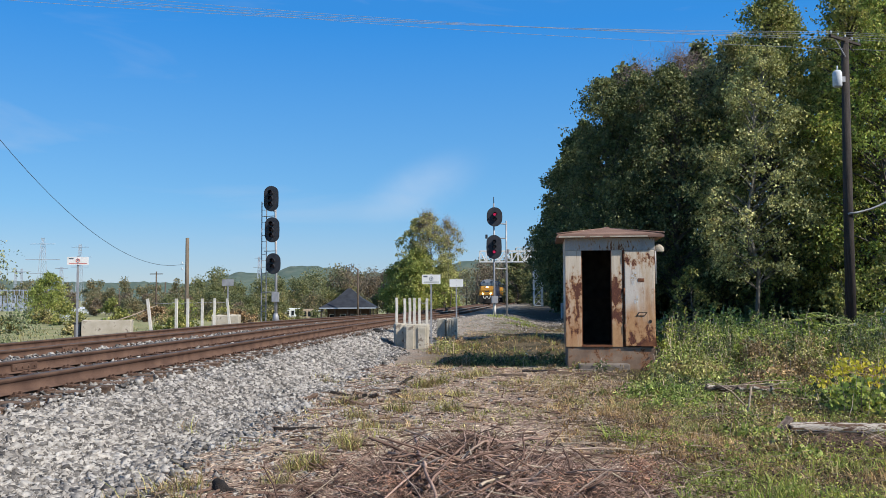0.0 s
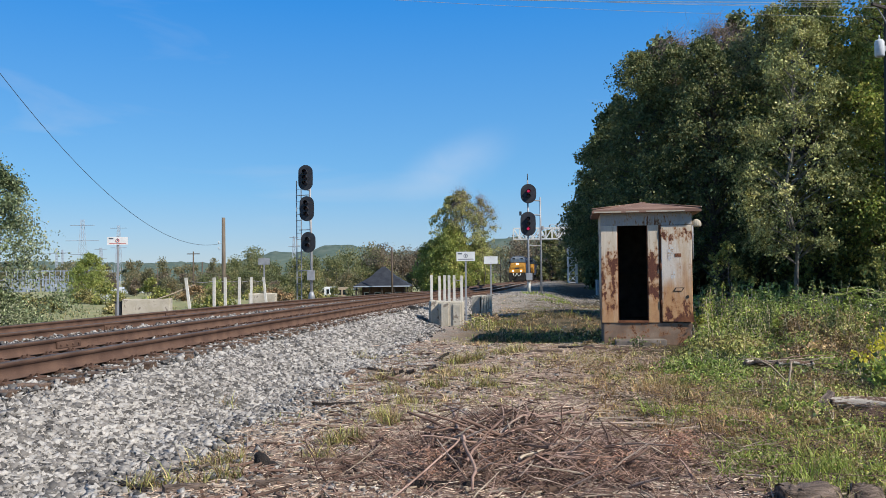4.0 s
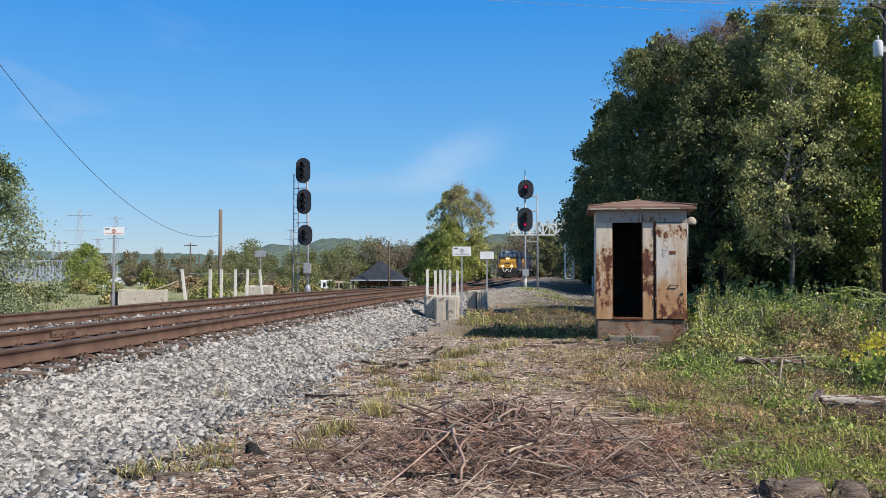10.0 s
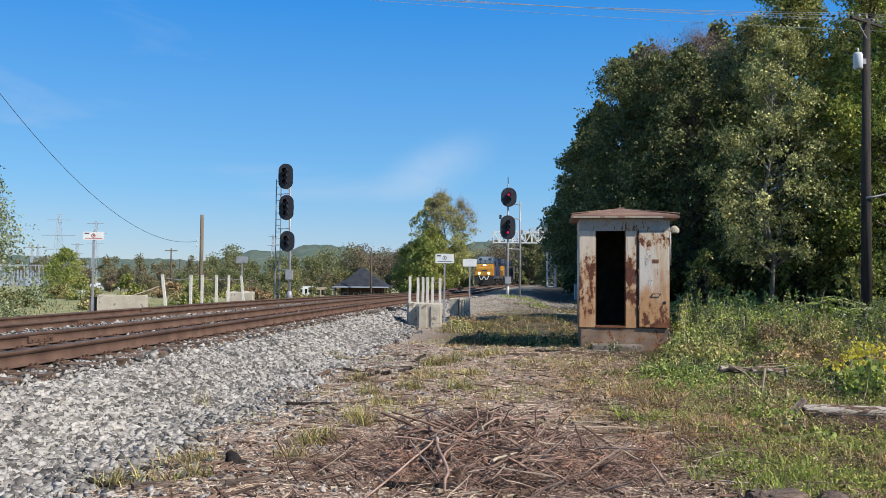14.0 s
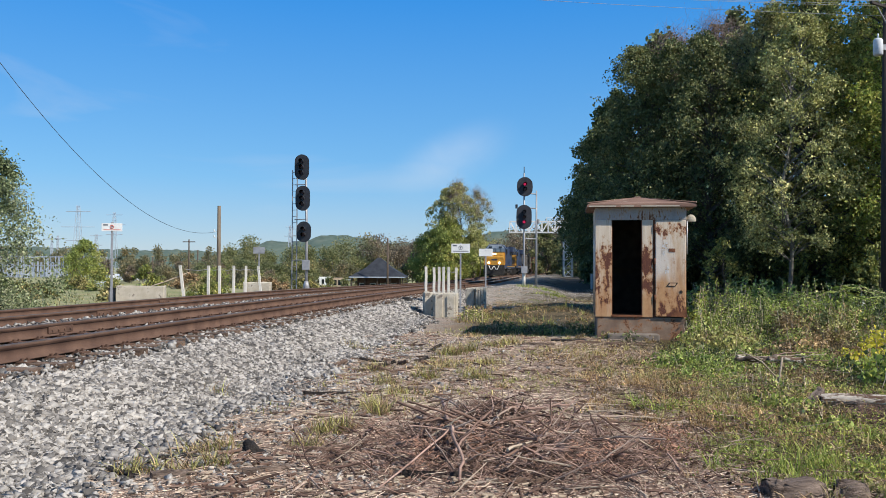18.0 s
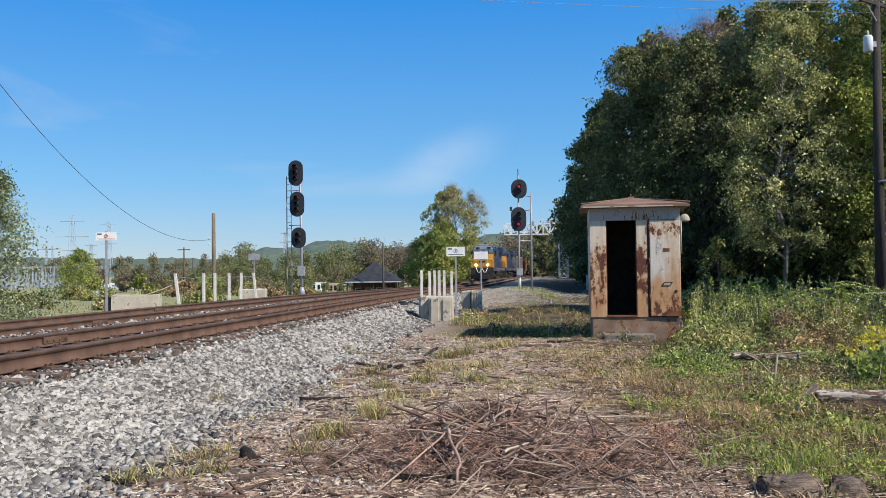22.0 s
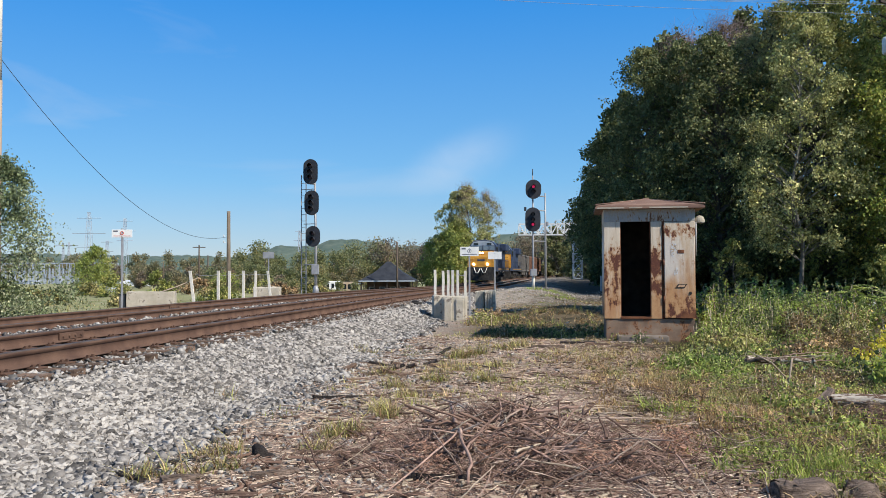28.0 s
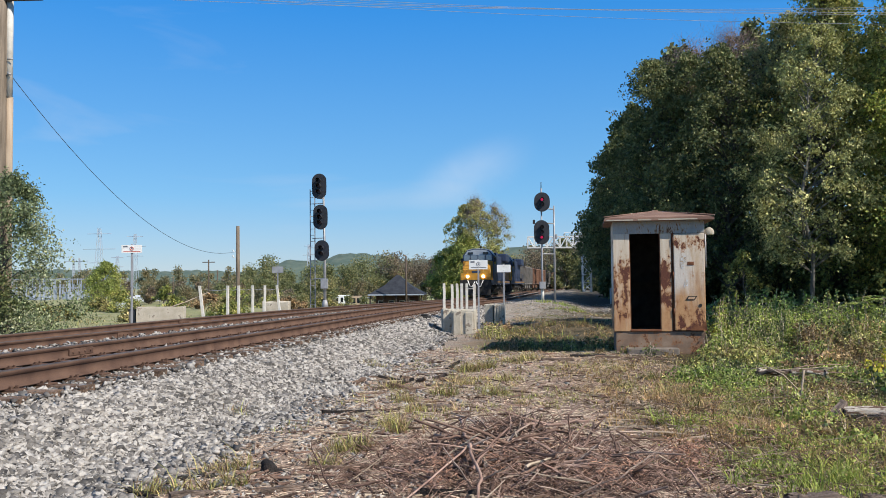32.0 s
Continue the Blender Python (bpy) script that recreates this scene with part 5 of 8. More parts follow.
for x, z1 in ((-1.05, 1.63), (-0.78, 1.60), (-0.61, 1.62), (-0.46, 1.62), (-0.29, 1.62), (-0.04, 1.60)):
    marker_post(x, 29.4 + (0.15 if x > -0.1 else 0), float(land(x, 29.4)), z1)
part("chain", tube(bmesh.new(), [(-0.29, 29.36, 1.50), (-0.2, 29.36, 1.44), (-0.1, 29.4, 1.44), (-0.04, 29.46, 1.52)], 0.012, 5), M["galv"]).name = "loose_chain"
tagged(bpy.data.objects["loose_chain"], "slack grey chain between two white posts", "chain")
for x, y, z1, lean in ((-8.82, 28.3, 1.64, -7), (-8.74, 30.7, 1.63, 0), (-8.59, 31.6, 1.63, 0), (-8.38, 32.8, 1.63, 0), (-8.18, 33.8, 1.63, 1), (-7.80, 34.9, 1.63, -6)):
    marker_post(x, y, 0.30, z1, lean)

for a, c in zip(((-8.79, 28.3), (-8.74, 30.7), (-8.59, 31.6), (-8.38, 32.8), (-8.18, 33.8)), ((-8.74, 30.7), (-8.59, 31.6), (-8.38, 32.8), (-8.18, 33.8), (-7.86, 34.9))):
    ob = part("fence_wire", tube(bmesh.new(), [(*a, 1.50), ((a[0] + c[0]) / 2, (a[1] + c[1]) / 2, 1.46), (*c, 1.50)], 0.008, 5), M["galv"])
    tagged(ob, "slack rusty wire between white posts", "wire", "wires between white posts")
ob = part("leaning_branch", tube(bmesh.new(), [(-9.85, 26.9, 0.85), (-9.3, 27.9, 1.12), (-8.85, 28.9, 1.42)], [0.022, 0.018, 0.012], 6), M["pale_stick"])
tagged(ob, "pale bare branch leaning between a concrete block and a post", "branch")


# ---- concrete blocks ----
def rough_block(name, m, size, label, chips=0.03, ribs=0):
    t = thing(name, m, label, "concrete block", "concrete blocks by the line")
    w, d, h = size
    rng = random.Random(int(w * 977 + d * 131))
    b = box(bmesh.new(), -w / 2, w / 2, -d / 2, d / 2, -0.25, h, 0.025)
    bmesh.ops.subdivide_edges(b, edges=[e for e in b.edges if e.calc_length() > 0.15], cuts=3, use_grid_fill=True)
    for q in b.verts:
        if q.co.z > h - 0.05:
            q.co.z += rng.uniform(-chips, chips * 0.4)
        q.co += Vector((rng.uniform(-1, 1), rng.uniform(-1, 1), 0)) * 0.008
    part("block", b, M["concrete"], t)
    for k in range(ribs):
        x = -w / 2 + w * (k + 0.5) / ribs
        part("rib", box(bmesh.new(), x - w / ribs * 0.32, x + w / ribs * 0.32, -d / 2 - 0.045, -d / 2 + 0.01, -0.2, h - 0.04 - 0.03 * (k % 2), 0.015), M["concrete"], t)
    return t


rough_block("concrete_block", pose(-0.83, 25.75, 0.14, 0, 0, 6), (0.32, 0.8, 0.74), "short weathered concrete block beside the line")
rough_block("concrete_block", pose(-0.34, 25.45, 0.12, 0, 0, -4), (0.68, 0.7, 0.74), "grooved weathered concrete block beside the line", ribs=2)
rough_block("concrete_block", pose(0.50, 31.3, 0.16, 0, 0, -6), (0.30, 0.7, 0.72), "weathered concrete block beside the line")
rough_block("concrete_block", pose(0.84, 31.1, 0.14, 0, 0, -4), (0.36, 0.7, 0.76), "ribbed weathered concrete block beside the line", ribs=4)
rough_block("concrete_block", pose(-9.62, 26.6, 0.10, 0, 0, 10), (1.38, 0.6, 0.90), "long broken concrete block across the tracks", chips=0.06)
rough_block("concrete_block", pose(-8.3, 36.4, 0.2, 0, 0, 4), (1.1, 0.6, 0.76), "broken concrete block among white posts", chips=0.06)
t = thing("relay_case", pose(-10.42, 26.4, 0.05), "small dark grey metal case across the tracks", "cabinet")
part("case", box(bmesh.new(), -0.09, 0.09, -0.12, 0.12, -0.2, 0.85, 0.015), M["hopper_grey"], t)
part("lid", box(bmesh.new(), -0.11, 0.11, -0.14, 0.14, 0.85, 0.89, 0.01), M["under"], t)
t = thing("switch_machine", pose(-1.62, 28.2, 0.47, 0, 0, -7), "low dark steel switch machine beside the near line", "switch machine")
part("housing", box(bmesh.new(), -0.14, 0.14, -0.3, 0.3, 0.0, 0.13, 0.02), M["under"], t)
part("motor_cover", box(bmesh.new(), -0.11, 0.11, -0.27, -0.03, 0.13, 0.18, 0.02), M["under"], t)
t = thing("white_cabinet", pose(9.75, 62.0, 0.1), "grey trackside cabinet under the trees", "cabinet")
part("body", box(bmesh.new(), -0.25, 0.25, -0.25, 0.25, 0.0, 1.1, 0.02), M["galv"], t)
part("door", box(bmesh.new(), -0.21, 0.21, -0.265, -0.25, 0.08, 1.02, 0.005), M["galv"], t)
part("handle", box(bmesh.new(), 0.14, 0.17, -0.29, -0.265, 0.5, 0.65), M["galv"], t)


# ---- poles and wires ----
def sag(a, b, dip, n=24):
    a, b = Vector(a), Vector(b)
    return [a.lerp(b, k / n) - Vector((0, 0, dip * 4 * (k / n) * (1 - k / n))) for k in range(n + 1)]


def overhead(a, b, dip, label, r=0.012):
    ob = part("overhead_wire", tube(bmesh.new(), sag(a, b, dip), r, 5), M["wire_pale"] if r < 0.01 else M["wire_blue"])
    tagged(ob, label, "cable", "overhead wires")


def crossarm(parent, z, w, turn=0.0, pins=4):
    arm = part("crossarm", box(bmesh.new(), -w / 2, w / 2, -0.17, -0.06, z - 0.06, z + 0.06, 0.01), M["wood_dark"], parent)
    arm.rotation_euler.z = radians(turn)
    for k in range(pins):
        x = -w / 2 + 0.1 + (w - 0.2) * k / (pins - 1)
        part("insulator", tube(bmesh.new(), [(x, -0.115, z + 0.06), (x, -0.115, z + 0.14), (x, -0.115, z + 0.16), (x, -0.115, z + 0.24)], [0.015, 0.02, 0.05, 0.03], 8), M["cladding"], arm)


p = thing("utility_pole", pose(19.25, 39.6, 0.25), "dark tarred utility pole with crossarm and transformer before the trees", "utility pole", "utility poles")
part("pole", tube(bmesh.new(), [(0, 0, -0.5), (0.03, 0, 6), (0.1, 0, 13.3)], [0.24, 0.21, 0.16], 14), M["wood_dark"], p)
crossarm(p, 13.15, 2.6, 35, 5)
part("brace", tube(bmesh.new(), [(0.1, -0.1, 12.3), (-0.6, -0.5, 13.1)], 0.03, 5), M["galv"], p)
tr = part("transformer", tube(bmesh.new(), [(-0.36, -0.12, 10.95), (-0.36, -0.12, 11.02), (-0.36, -0.12, 11.62), (-0.36, -0.12, 11.72)], [0.16, 0.21, 0.21, 0.15], 16), M["cladding"], p, "pale grey pole transformer")
part("bushing", tube(bmesh.new(), [(-0.36, -0.12, 11.72), (-0.36, -0.12, 11.95)], [0.05, 0.03], 8), M["cladding"], tr)
part("bracket", box(bmesh.new(), -0.2, 0.0, -0.16, -0.06, 11.2, 11.45), M["galv"], p)
part("guy_hose", tube(bmesh.new(), sag((-0.1, -0.25, 5.1), (2.6, -0.5, 6.3), 0.25, 8), 0.05, 6), M["galv"], p)
part("guy_wire", tube(bmesh.new(), sag((2.5, -0.6, 4.2), (0.75, -0.8, 0.0), 0.35, 8), 0.03, 6), M["galv"], p)
for k, (dx, dy, z) in enumerate(((-0.9, -0.6, 13.62), (-0.35, -0.25, 13.62), (0.35, 0.25, 13.62), (0.95, 0.65, 13.62), (0.1, 0.0, 13.0))):
    overhead((19.3 + dx, 39.5 + dy, z), (-34 + dx * 1.2, 41.0 + dy, z + 3.3 + 0.4 * k), 0.7, "thin bare line wire crossing the sky", 0.008)
    overhead((19.3 + dx, 39.5 + dy, z), (62.0, 38.0 + dy, z + 0.4), 0.8, "thin bare line wire crossing the sky", 0.008)

p = thing("utility_pole", pose(-13.13, 48.2, -0.1), "bare weathered utility pole across the tracks", "utility pole", "utility poles")
part("pole", tube(bmesh.new(), [(0, 0, -0.6), (0, 0, 2.5), (0, 0, 5.05)], [0.12, 0.11, 0.095], 12), M["wood"], p)
for z in (3.62, 3.3):
    part("insulator", tube(bmesh.new(), [(-0.13, -0.05, z), (-0.25, -0.08, z), (-0.25, -0.08, z + 0.12)], [0.02, 0.02, 0.045], 6), M["cladding"], p)

p = thing("utility_pole", pose(-13.28, 24.0, -0.05), "tall paired utility poles, one grey and one new tan", "utility pole", "utility poles")
part("old_pole", tube(bmesh.new(), [(-0.03, 0, -0.6), (-0.02, 0, 5), (0.0, 0, 10.6)], [0.20, 0.18, 0.16], 14), M["wood"], p, "grey weathered pole")
part("new_pole", tube(bmesh.new(), [(0.16, 0.15, -0.6), (0.16, 0.15, 5), (0.17, 0.15, 7.05)], [0.12, 0.11, 0.105], 14), M["wood_tan"], p, "tan lower pole")
part("conduit", tube(bmesh.new(), [(0.17, 0.12, 7.05), (0.18, 0.12, 10.6)], [0.10, 0.10], 12), M["white"], p, "white painted pole top")
part("crossarm", box(bmesh.new(), -0.3, 1.2, -0.1, 0.0, 9.75, 9.88, 0.01), M["wood_dark"], p)
for k in range(3):
    part("insulator", tube(bmesh.new(), [(0.35 + 0.3 * k, -0.05, 9.88), (0.35 + 0.3 * k, -0.05, 10.05)], 0.05, 8), M["black"], p)
part("step_bolt", tube(bmesh.new(), [(0.2, -0.02, 8.1), (0.36, -0.02, 8.1)], 0.02, 6), M["galv"], p)
part("step_bolt", tube(bmesh.new(), [(0.2, -0.02, 7.7), (0.3, -0.02, 7.66)], 0.03, 6), M["galv"], p)
overhead((-13.22, 23.95, 7.92), (-13.25, 48.15, 3.52), 1.70, "slack black service cable between two poles", 0.0101)


def far_pole(x, y, z0, h, w=0.0, label="slim far utility pole among trees"):
    p = thing("utility_pole", pose(x, y, z0), label, "utility pole", "utility poles")
    part("pole", tube(bmesh.new(), [(0, 0, -1), (0, 0, h)], [0.16, 0.11], 8), M["wood_mid"], p)
    if w:
        part("crossarm", box(bmesh.new(), -w / 2, w / 2, -0.08, 0.08, h - 0.5, h - 0.35), M["wood_mid"], p)


far_pole(-46.5, 152.0, -2.4, 8.7, 2.2)
far_pole(-47.3, 160.0, -2.4, 7.0)
far_pole(-9.2, 118.0, -2.4, 7.9, 0, "thin pole before the station roof")
far_pole(-74.0, 180.0, -2.4, 6.5, 3.0)
far_pole(-66.0, 190.0, -2.4, 6.0)
far_pole(-60.0, 190.0, -2.4, 5.0)


# ---- station and truck across the tracks ----
def build_station():
    s = thing("station_house", pose(-10.8, 124.0, -2.6), "old brick station with a steep dark hipped roof and deep eaves", "house")
    # the shade under the eaves is put into dark walls and posts
    part("wall", box(bmesh.new(), -2.9, 2.9, -2.2, 2.2, 0, 2.75), M["brick_dark"], s)
    b = bmesh.new()
    e = 3.85
    lo = [b.verts.new(p) for p in ((-e, -e, 2.75), (e, -e, 2.75), (e, e, 2.75), (-e, e, 2.75))]
    up = [b.verts.new((v.co.x, v.co.y, 2.88)) for v in lo]
    mid = [b.verts.new((v.co.x * 0.46, v.co.y * 0.46, 4.15)) for v in lo]
    pk = [b.verts.new(p) for p in ((-0.3, 0, 5.55), (0.2, 0, 5.55))]
    b.faces.new(lo[::-1])
    for k in range(4):
        b.faces.new((lo[k], lo[(k + 1) % 4], up[(k + 1) % 4], up[k]))
        b.faces.new((up[k], up[(k + 1) % 4], mid[(k + 1) % 4], mid[k]))
    b.faces.new((mid[0], mid[1], pk[1], pk[0]))
    b.faces.new((mid[1], mid[2], pk[1]))
    b.faces.new((mid[2], mid[3], pk[0], pk[1]))
    b.faces.new((mid[3], mid[0], pk[0]))
    roof = part("roof", b, M["slate"], s, "steep dark slate roof")
    part("fascia", box(bmesh.new(), -e - 0.03, e + 0.03, -e - 0.05, -e - 0.003, 2.74, 2.90), M["tower"], roof, "pale painted eaves board")
    for k in range(5):
        x = -3.5 + 1.75 * k
        part("eaves_post", box(bmesh.new(), x - 0.08, x + 0.08, -3.6, -3.44, 0, 2.75), M["wood_dark"], s)
    part("canopy", box(bmesh.new(), -5.3, -e - 0.02, -2.6, 2.6, 2.3, 2.45, 0.03), M["white"], s, "pale flat canopy at the station's end")
    for x in (-5.1, -4.2):
        part("canopy_post", box(bmesh.new(), x - 0.06, x + 0.06, -2.5, -2.38, 0, 2.3), M["wood_dark"], s)
    for k in range(4):
        x = -2.2 + 1.45 * k
        w = part("window", box(bmesh.new(), x - 0.4, x + 0.4, -2.24, -2.20, 0.8, 2.0), M["white"], s)
        part("pane", box(bmesh.new(), x - 0.33, x + 0.33, -2.26, -2.24, 0.87, 1.93), M["glass"], w)


build_station()


def parked(name, m, body, label, length=4.4, h=1.5, category="car"):
    t = thing(name, m, label, category, "vehicles parked by the station")
    b = bmesh.new()
    if h > 2:
        prism(b, [(-length / 2, 0.5), (length / 2, 0.5), (length / 2, h), (-length / 2 + 0.3, h), (-length / 2, h * 0.62)], "y", -1.15, 1.15)
    else:
        prism(b, [(-length / 2, 0.35), (length / 2, 0.35), (length / 2, 0.85), (length * 0.3, 0.95), (length * 0.16, h), (-length * 0.28, h), (-length * 0.42, 0.95), (-length / 2, 0.85)], "y", -0.85, 0.85)
    bmesh.ops.bevel(b, geom=b.edges[:], offset=0.05, segments=1, affect="EDGES")
    part("body", b, body, t)
    side = 1.15 if h > 2 else 0.85
    for s in (-1, 1):
        for x in (-length * 0.32, length * 0.32):
            w = part("wheel", tube(bmesh.new(), [(x, s * (side - 0.2), 0.42), (x, s * (side + 0.02), 0.42)], 0.42 if h > 2 else 0.33, 14), M["tyre"], t)
            part("rim", tube(bmesh.new(), [(x, s * (side + 0.02), 0.42), (x, s * (side + 0.04), 0.42)], 0.22, 10), M["galv"], w)
        n = 4 if h > 2 else 2
        for k in range(n):
            x0 = -length * 0.45 + k * length * 0.235 if h > 2 else -length * 0.2 + k * length * 0.2
            part("side_window", box(bmesh.new(), x0, x0 + length * 0.12, s * side - 0.03, s * side + 0.03, h * 0.70, h * 0.9), M["glass"], t)
    return t


truck = parked("box_truck", pose(-16.55, 108.0, -2.35, 0, 0, 6), M["sign"], "white windowed truck with a tan rear body by the station", 2.5, 2.72, "truck")
part("rear_body", box(bmesh.new(), 1.28, 2.6, -1.1, 1.1, 0.6, 2.62, 0.04), M["wood_tan"], truck, "tan timber rear body")
for x in (1.45, 2.05):
    part("rear_opening", box(bmesh.new(), x, x + 0.4, -1.13, -1.08, 1.75, 2.35), M["glass"], truck)
parked("parked_car", pose(-8.0, 122.0, -2.5, 0, 0, 0), M["white"], "white car parked beside the station")
parked("parked_car", pose(-5.6, 124.0, -2.5, 0, 0, 0), M["hopper_grey"], "grey car parked beside the station")


# ---- far left: substation, lattice towers, sheds ----
def lattice_tower(x, y, z0, h, w, arms, label="pale steel lattice power tower"):
    t = thing("power_tower", pose(x, y, z0), label, "power tower", "power towers")
    def half(z):
        return w / 2 * (1 - 0.8 * z / h) + 0.15
    for sx in (-1, 1):
        for sy in (-1, 1):
            part("leg", tube(bmesh.new(), [(sx * half(0), sy * half(0), 0), (sx * half(h), sy * half(h), h)], 0.15, 5), M["tower"], t)
    n = 9
    for k in range(n):
        a, b = h * k / n, h * (k + 1) / n
        for sy in (-1, 1):
            part("brace", tube(bmesh.new(), [(-half(a), sy * half(a), a), (half(b), sy * half(b), b)], 0.085, 4), M["tower"], t)
            part("brace", tube(bmesh.new(), [(half(a), sy * half(a), a), (-half(b), sy * half(b), b)], 0.085, 4), M["tower"], t)
    for z, span in arms:
        part("crossarm", tube(bmesh.new(), [(-span, 0, z), (span, 0, z)], 0.2, 5), M["tower"], t)


lattice_tower(-246, 567, -6, 47, 6, ((43, 8), (33, 11), (24, 8)))
lattice_tower(-231, 560, -8, 30, 4, ((29, 4), (23, 4)))
lattice_tower(-243, 620, -8, 48, 5, ((46, 6), (39, 8), (32, 6)))
lattice_tower(-263, 567, -9, 30, 2, ((28, 6),))
lattice_tower(-256, 560, -9, 30, 2, ((28, 6),))
lattice_tower(-110, 580, -9, 38, 3, ((37, 3), (31, 4)))


def build_substation():
    rng = random.Random(11)
    t = thing("substation", pose(0, 0, -3), "pale steel substation frames in a fenced yard", "substation")
    for k in range(170):
        x, y = rng.uniform(-180, -125), rng.uniform(300, 330)
        h = rng.choice((4, 6, 8, 8))
        part("column", box(bmesh.new(), x - 0.09, x + 0.09, y - 0.09, y + 0.09, 0, h), M["tower"], t)
    for k in range(12):
        x, y = -176 + 3.6 * k, rng.uniform(300, 330)
        part("beam", box(bmesh.new(), x, x + rng.uniform(9, 16), y - 0.25, y + 0.25, 7.7, 8.0), M["tower"], t)
        part("busbar", box(bmesh.new(), x, x + rng.uniform(6, 14), y - 0.15, y + 0.15, 4.65, 4.85), M["tower"], t)
    for k in range(9):
        x, y = -174 + 4.6 * k, rng.uniform(298, 310)
        part("switchgear", box(bmesh.new(), x, x + rng.uniform(2, 4), y, y + 3, 0, rng.uniform(1.6, 3.4), 0.05), M["tower"], t)


build_substation()
t = thing("store_shed", pose(-99, 260, -3.2), "long low pale metal-clad store building", "building")
part("wall", box(bmesh.new(), -9, 9, -5, 5, 0, 1.9), M["cladding"], t)
b = bmesh.new()
prism(b, [(-5.3, 1.9), (5.3, 1.9), (0, 2.5)], "x", -9.3, 9.3)
part("roof", b, M["cladding"], t, "low pale ridge roof")
for k in range(5):
    part("door", box(bmesh.new(), -8.2 + 3.4 * k, -6 + 3.4 * k, -5.06, -5.0, 0, 1.7), M["sign"], t)
t = thing("box_trailer", pose(-29.5, 72.0, -0.7, 0, 0, 4), "small plain white box trailer on the grass", "trailer")
part("box", box(bmesh.new(), -1.2, 1.2, -0.8, 0.8, 0.25, 1.55, 0.04), M["cladding"], t)
part("drawbar", box(bmesh.new(), 1.2, 2.0, -0.06, 0.06, 0.3, 0.38), M["under"], t)
for s in (-1, 1):
    part("wheel", tube(bmesh.new(), [(0, s * 0.72, 0.28), (0, s * 0.9, 0.28)], 0.28, 12), M["tyre"], t)


def build_hills():
    # distance haze is mixed into this bluish, greyed base colour
    m = mat("hazy far wooded hillside", (0.075, 0.115, 0.095), (0.13, 0.165, 0.13), 1.0, 0, 0.05, 0.11, 0.0)
    for name, y, a, b, pts in (("hills", 1700, -1500, 1500, ((-335, 50, 158, 4), (-255, 11, 50, 2), (-140, 30, 90, 2), (90, 62, 190, 2), (420, 50, 260, 2), (900, 50, 300, 2))),
                                    ("hills", 2500, -2400, 1800, ((-1300, 48, 420, 2), (-760, 34, 300, 2), (-1900, 50, 400, 2), (300, 60, 500, 2)))):
        xs = np.linspace(a, b, 260)
        rng = np.random.default_rng(int(y))
        h = sum(k * np.exp(-((xs - c) / w) ** e) for c, k, w, e in pts)
        h = h + 1.6 * np.interp(xs, np.linspace(a, b, 90), rng.normal(size=90)) + 4
        v, w = [], len(xs)
        for dy, s in ((0, 0.0), (60, 0.6), (140, 1.0), (420, 0.0)):
            v.append(np.stack([xs, np.full_like(xs, y + dy), -12 + (h + 12) * s + rng.normal(size=w) * 1.6 * (s > 0)], 1))
        v = np.concatenate(v)
        i = (np.arange(3)[:, None] * w + np.arange(w - 1)[None]).reshape(-1, 1)
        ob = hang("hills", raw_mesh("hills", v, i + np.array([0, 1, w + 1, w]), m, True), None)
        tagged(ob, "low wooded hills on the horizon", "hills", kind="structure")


build_hills()


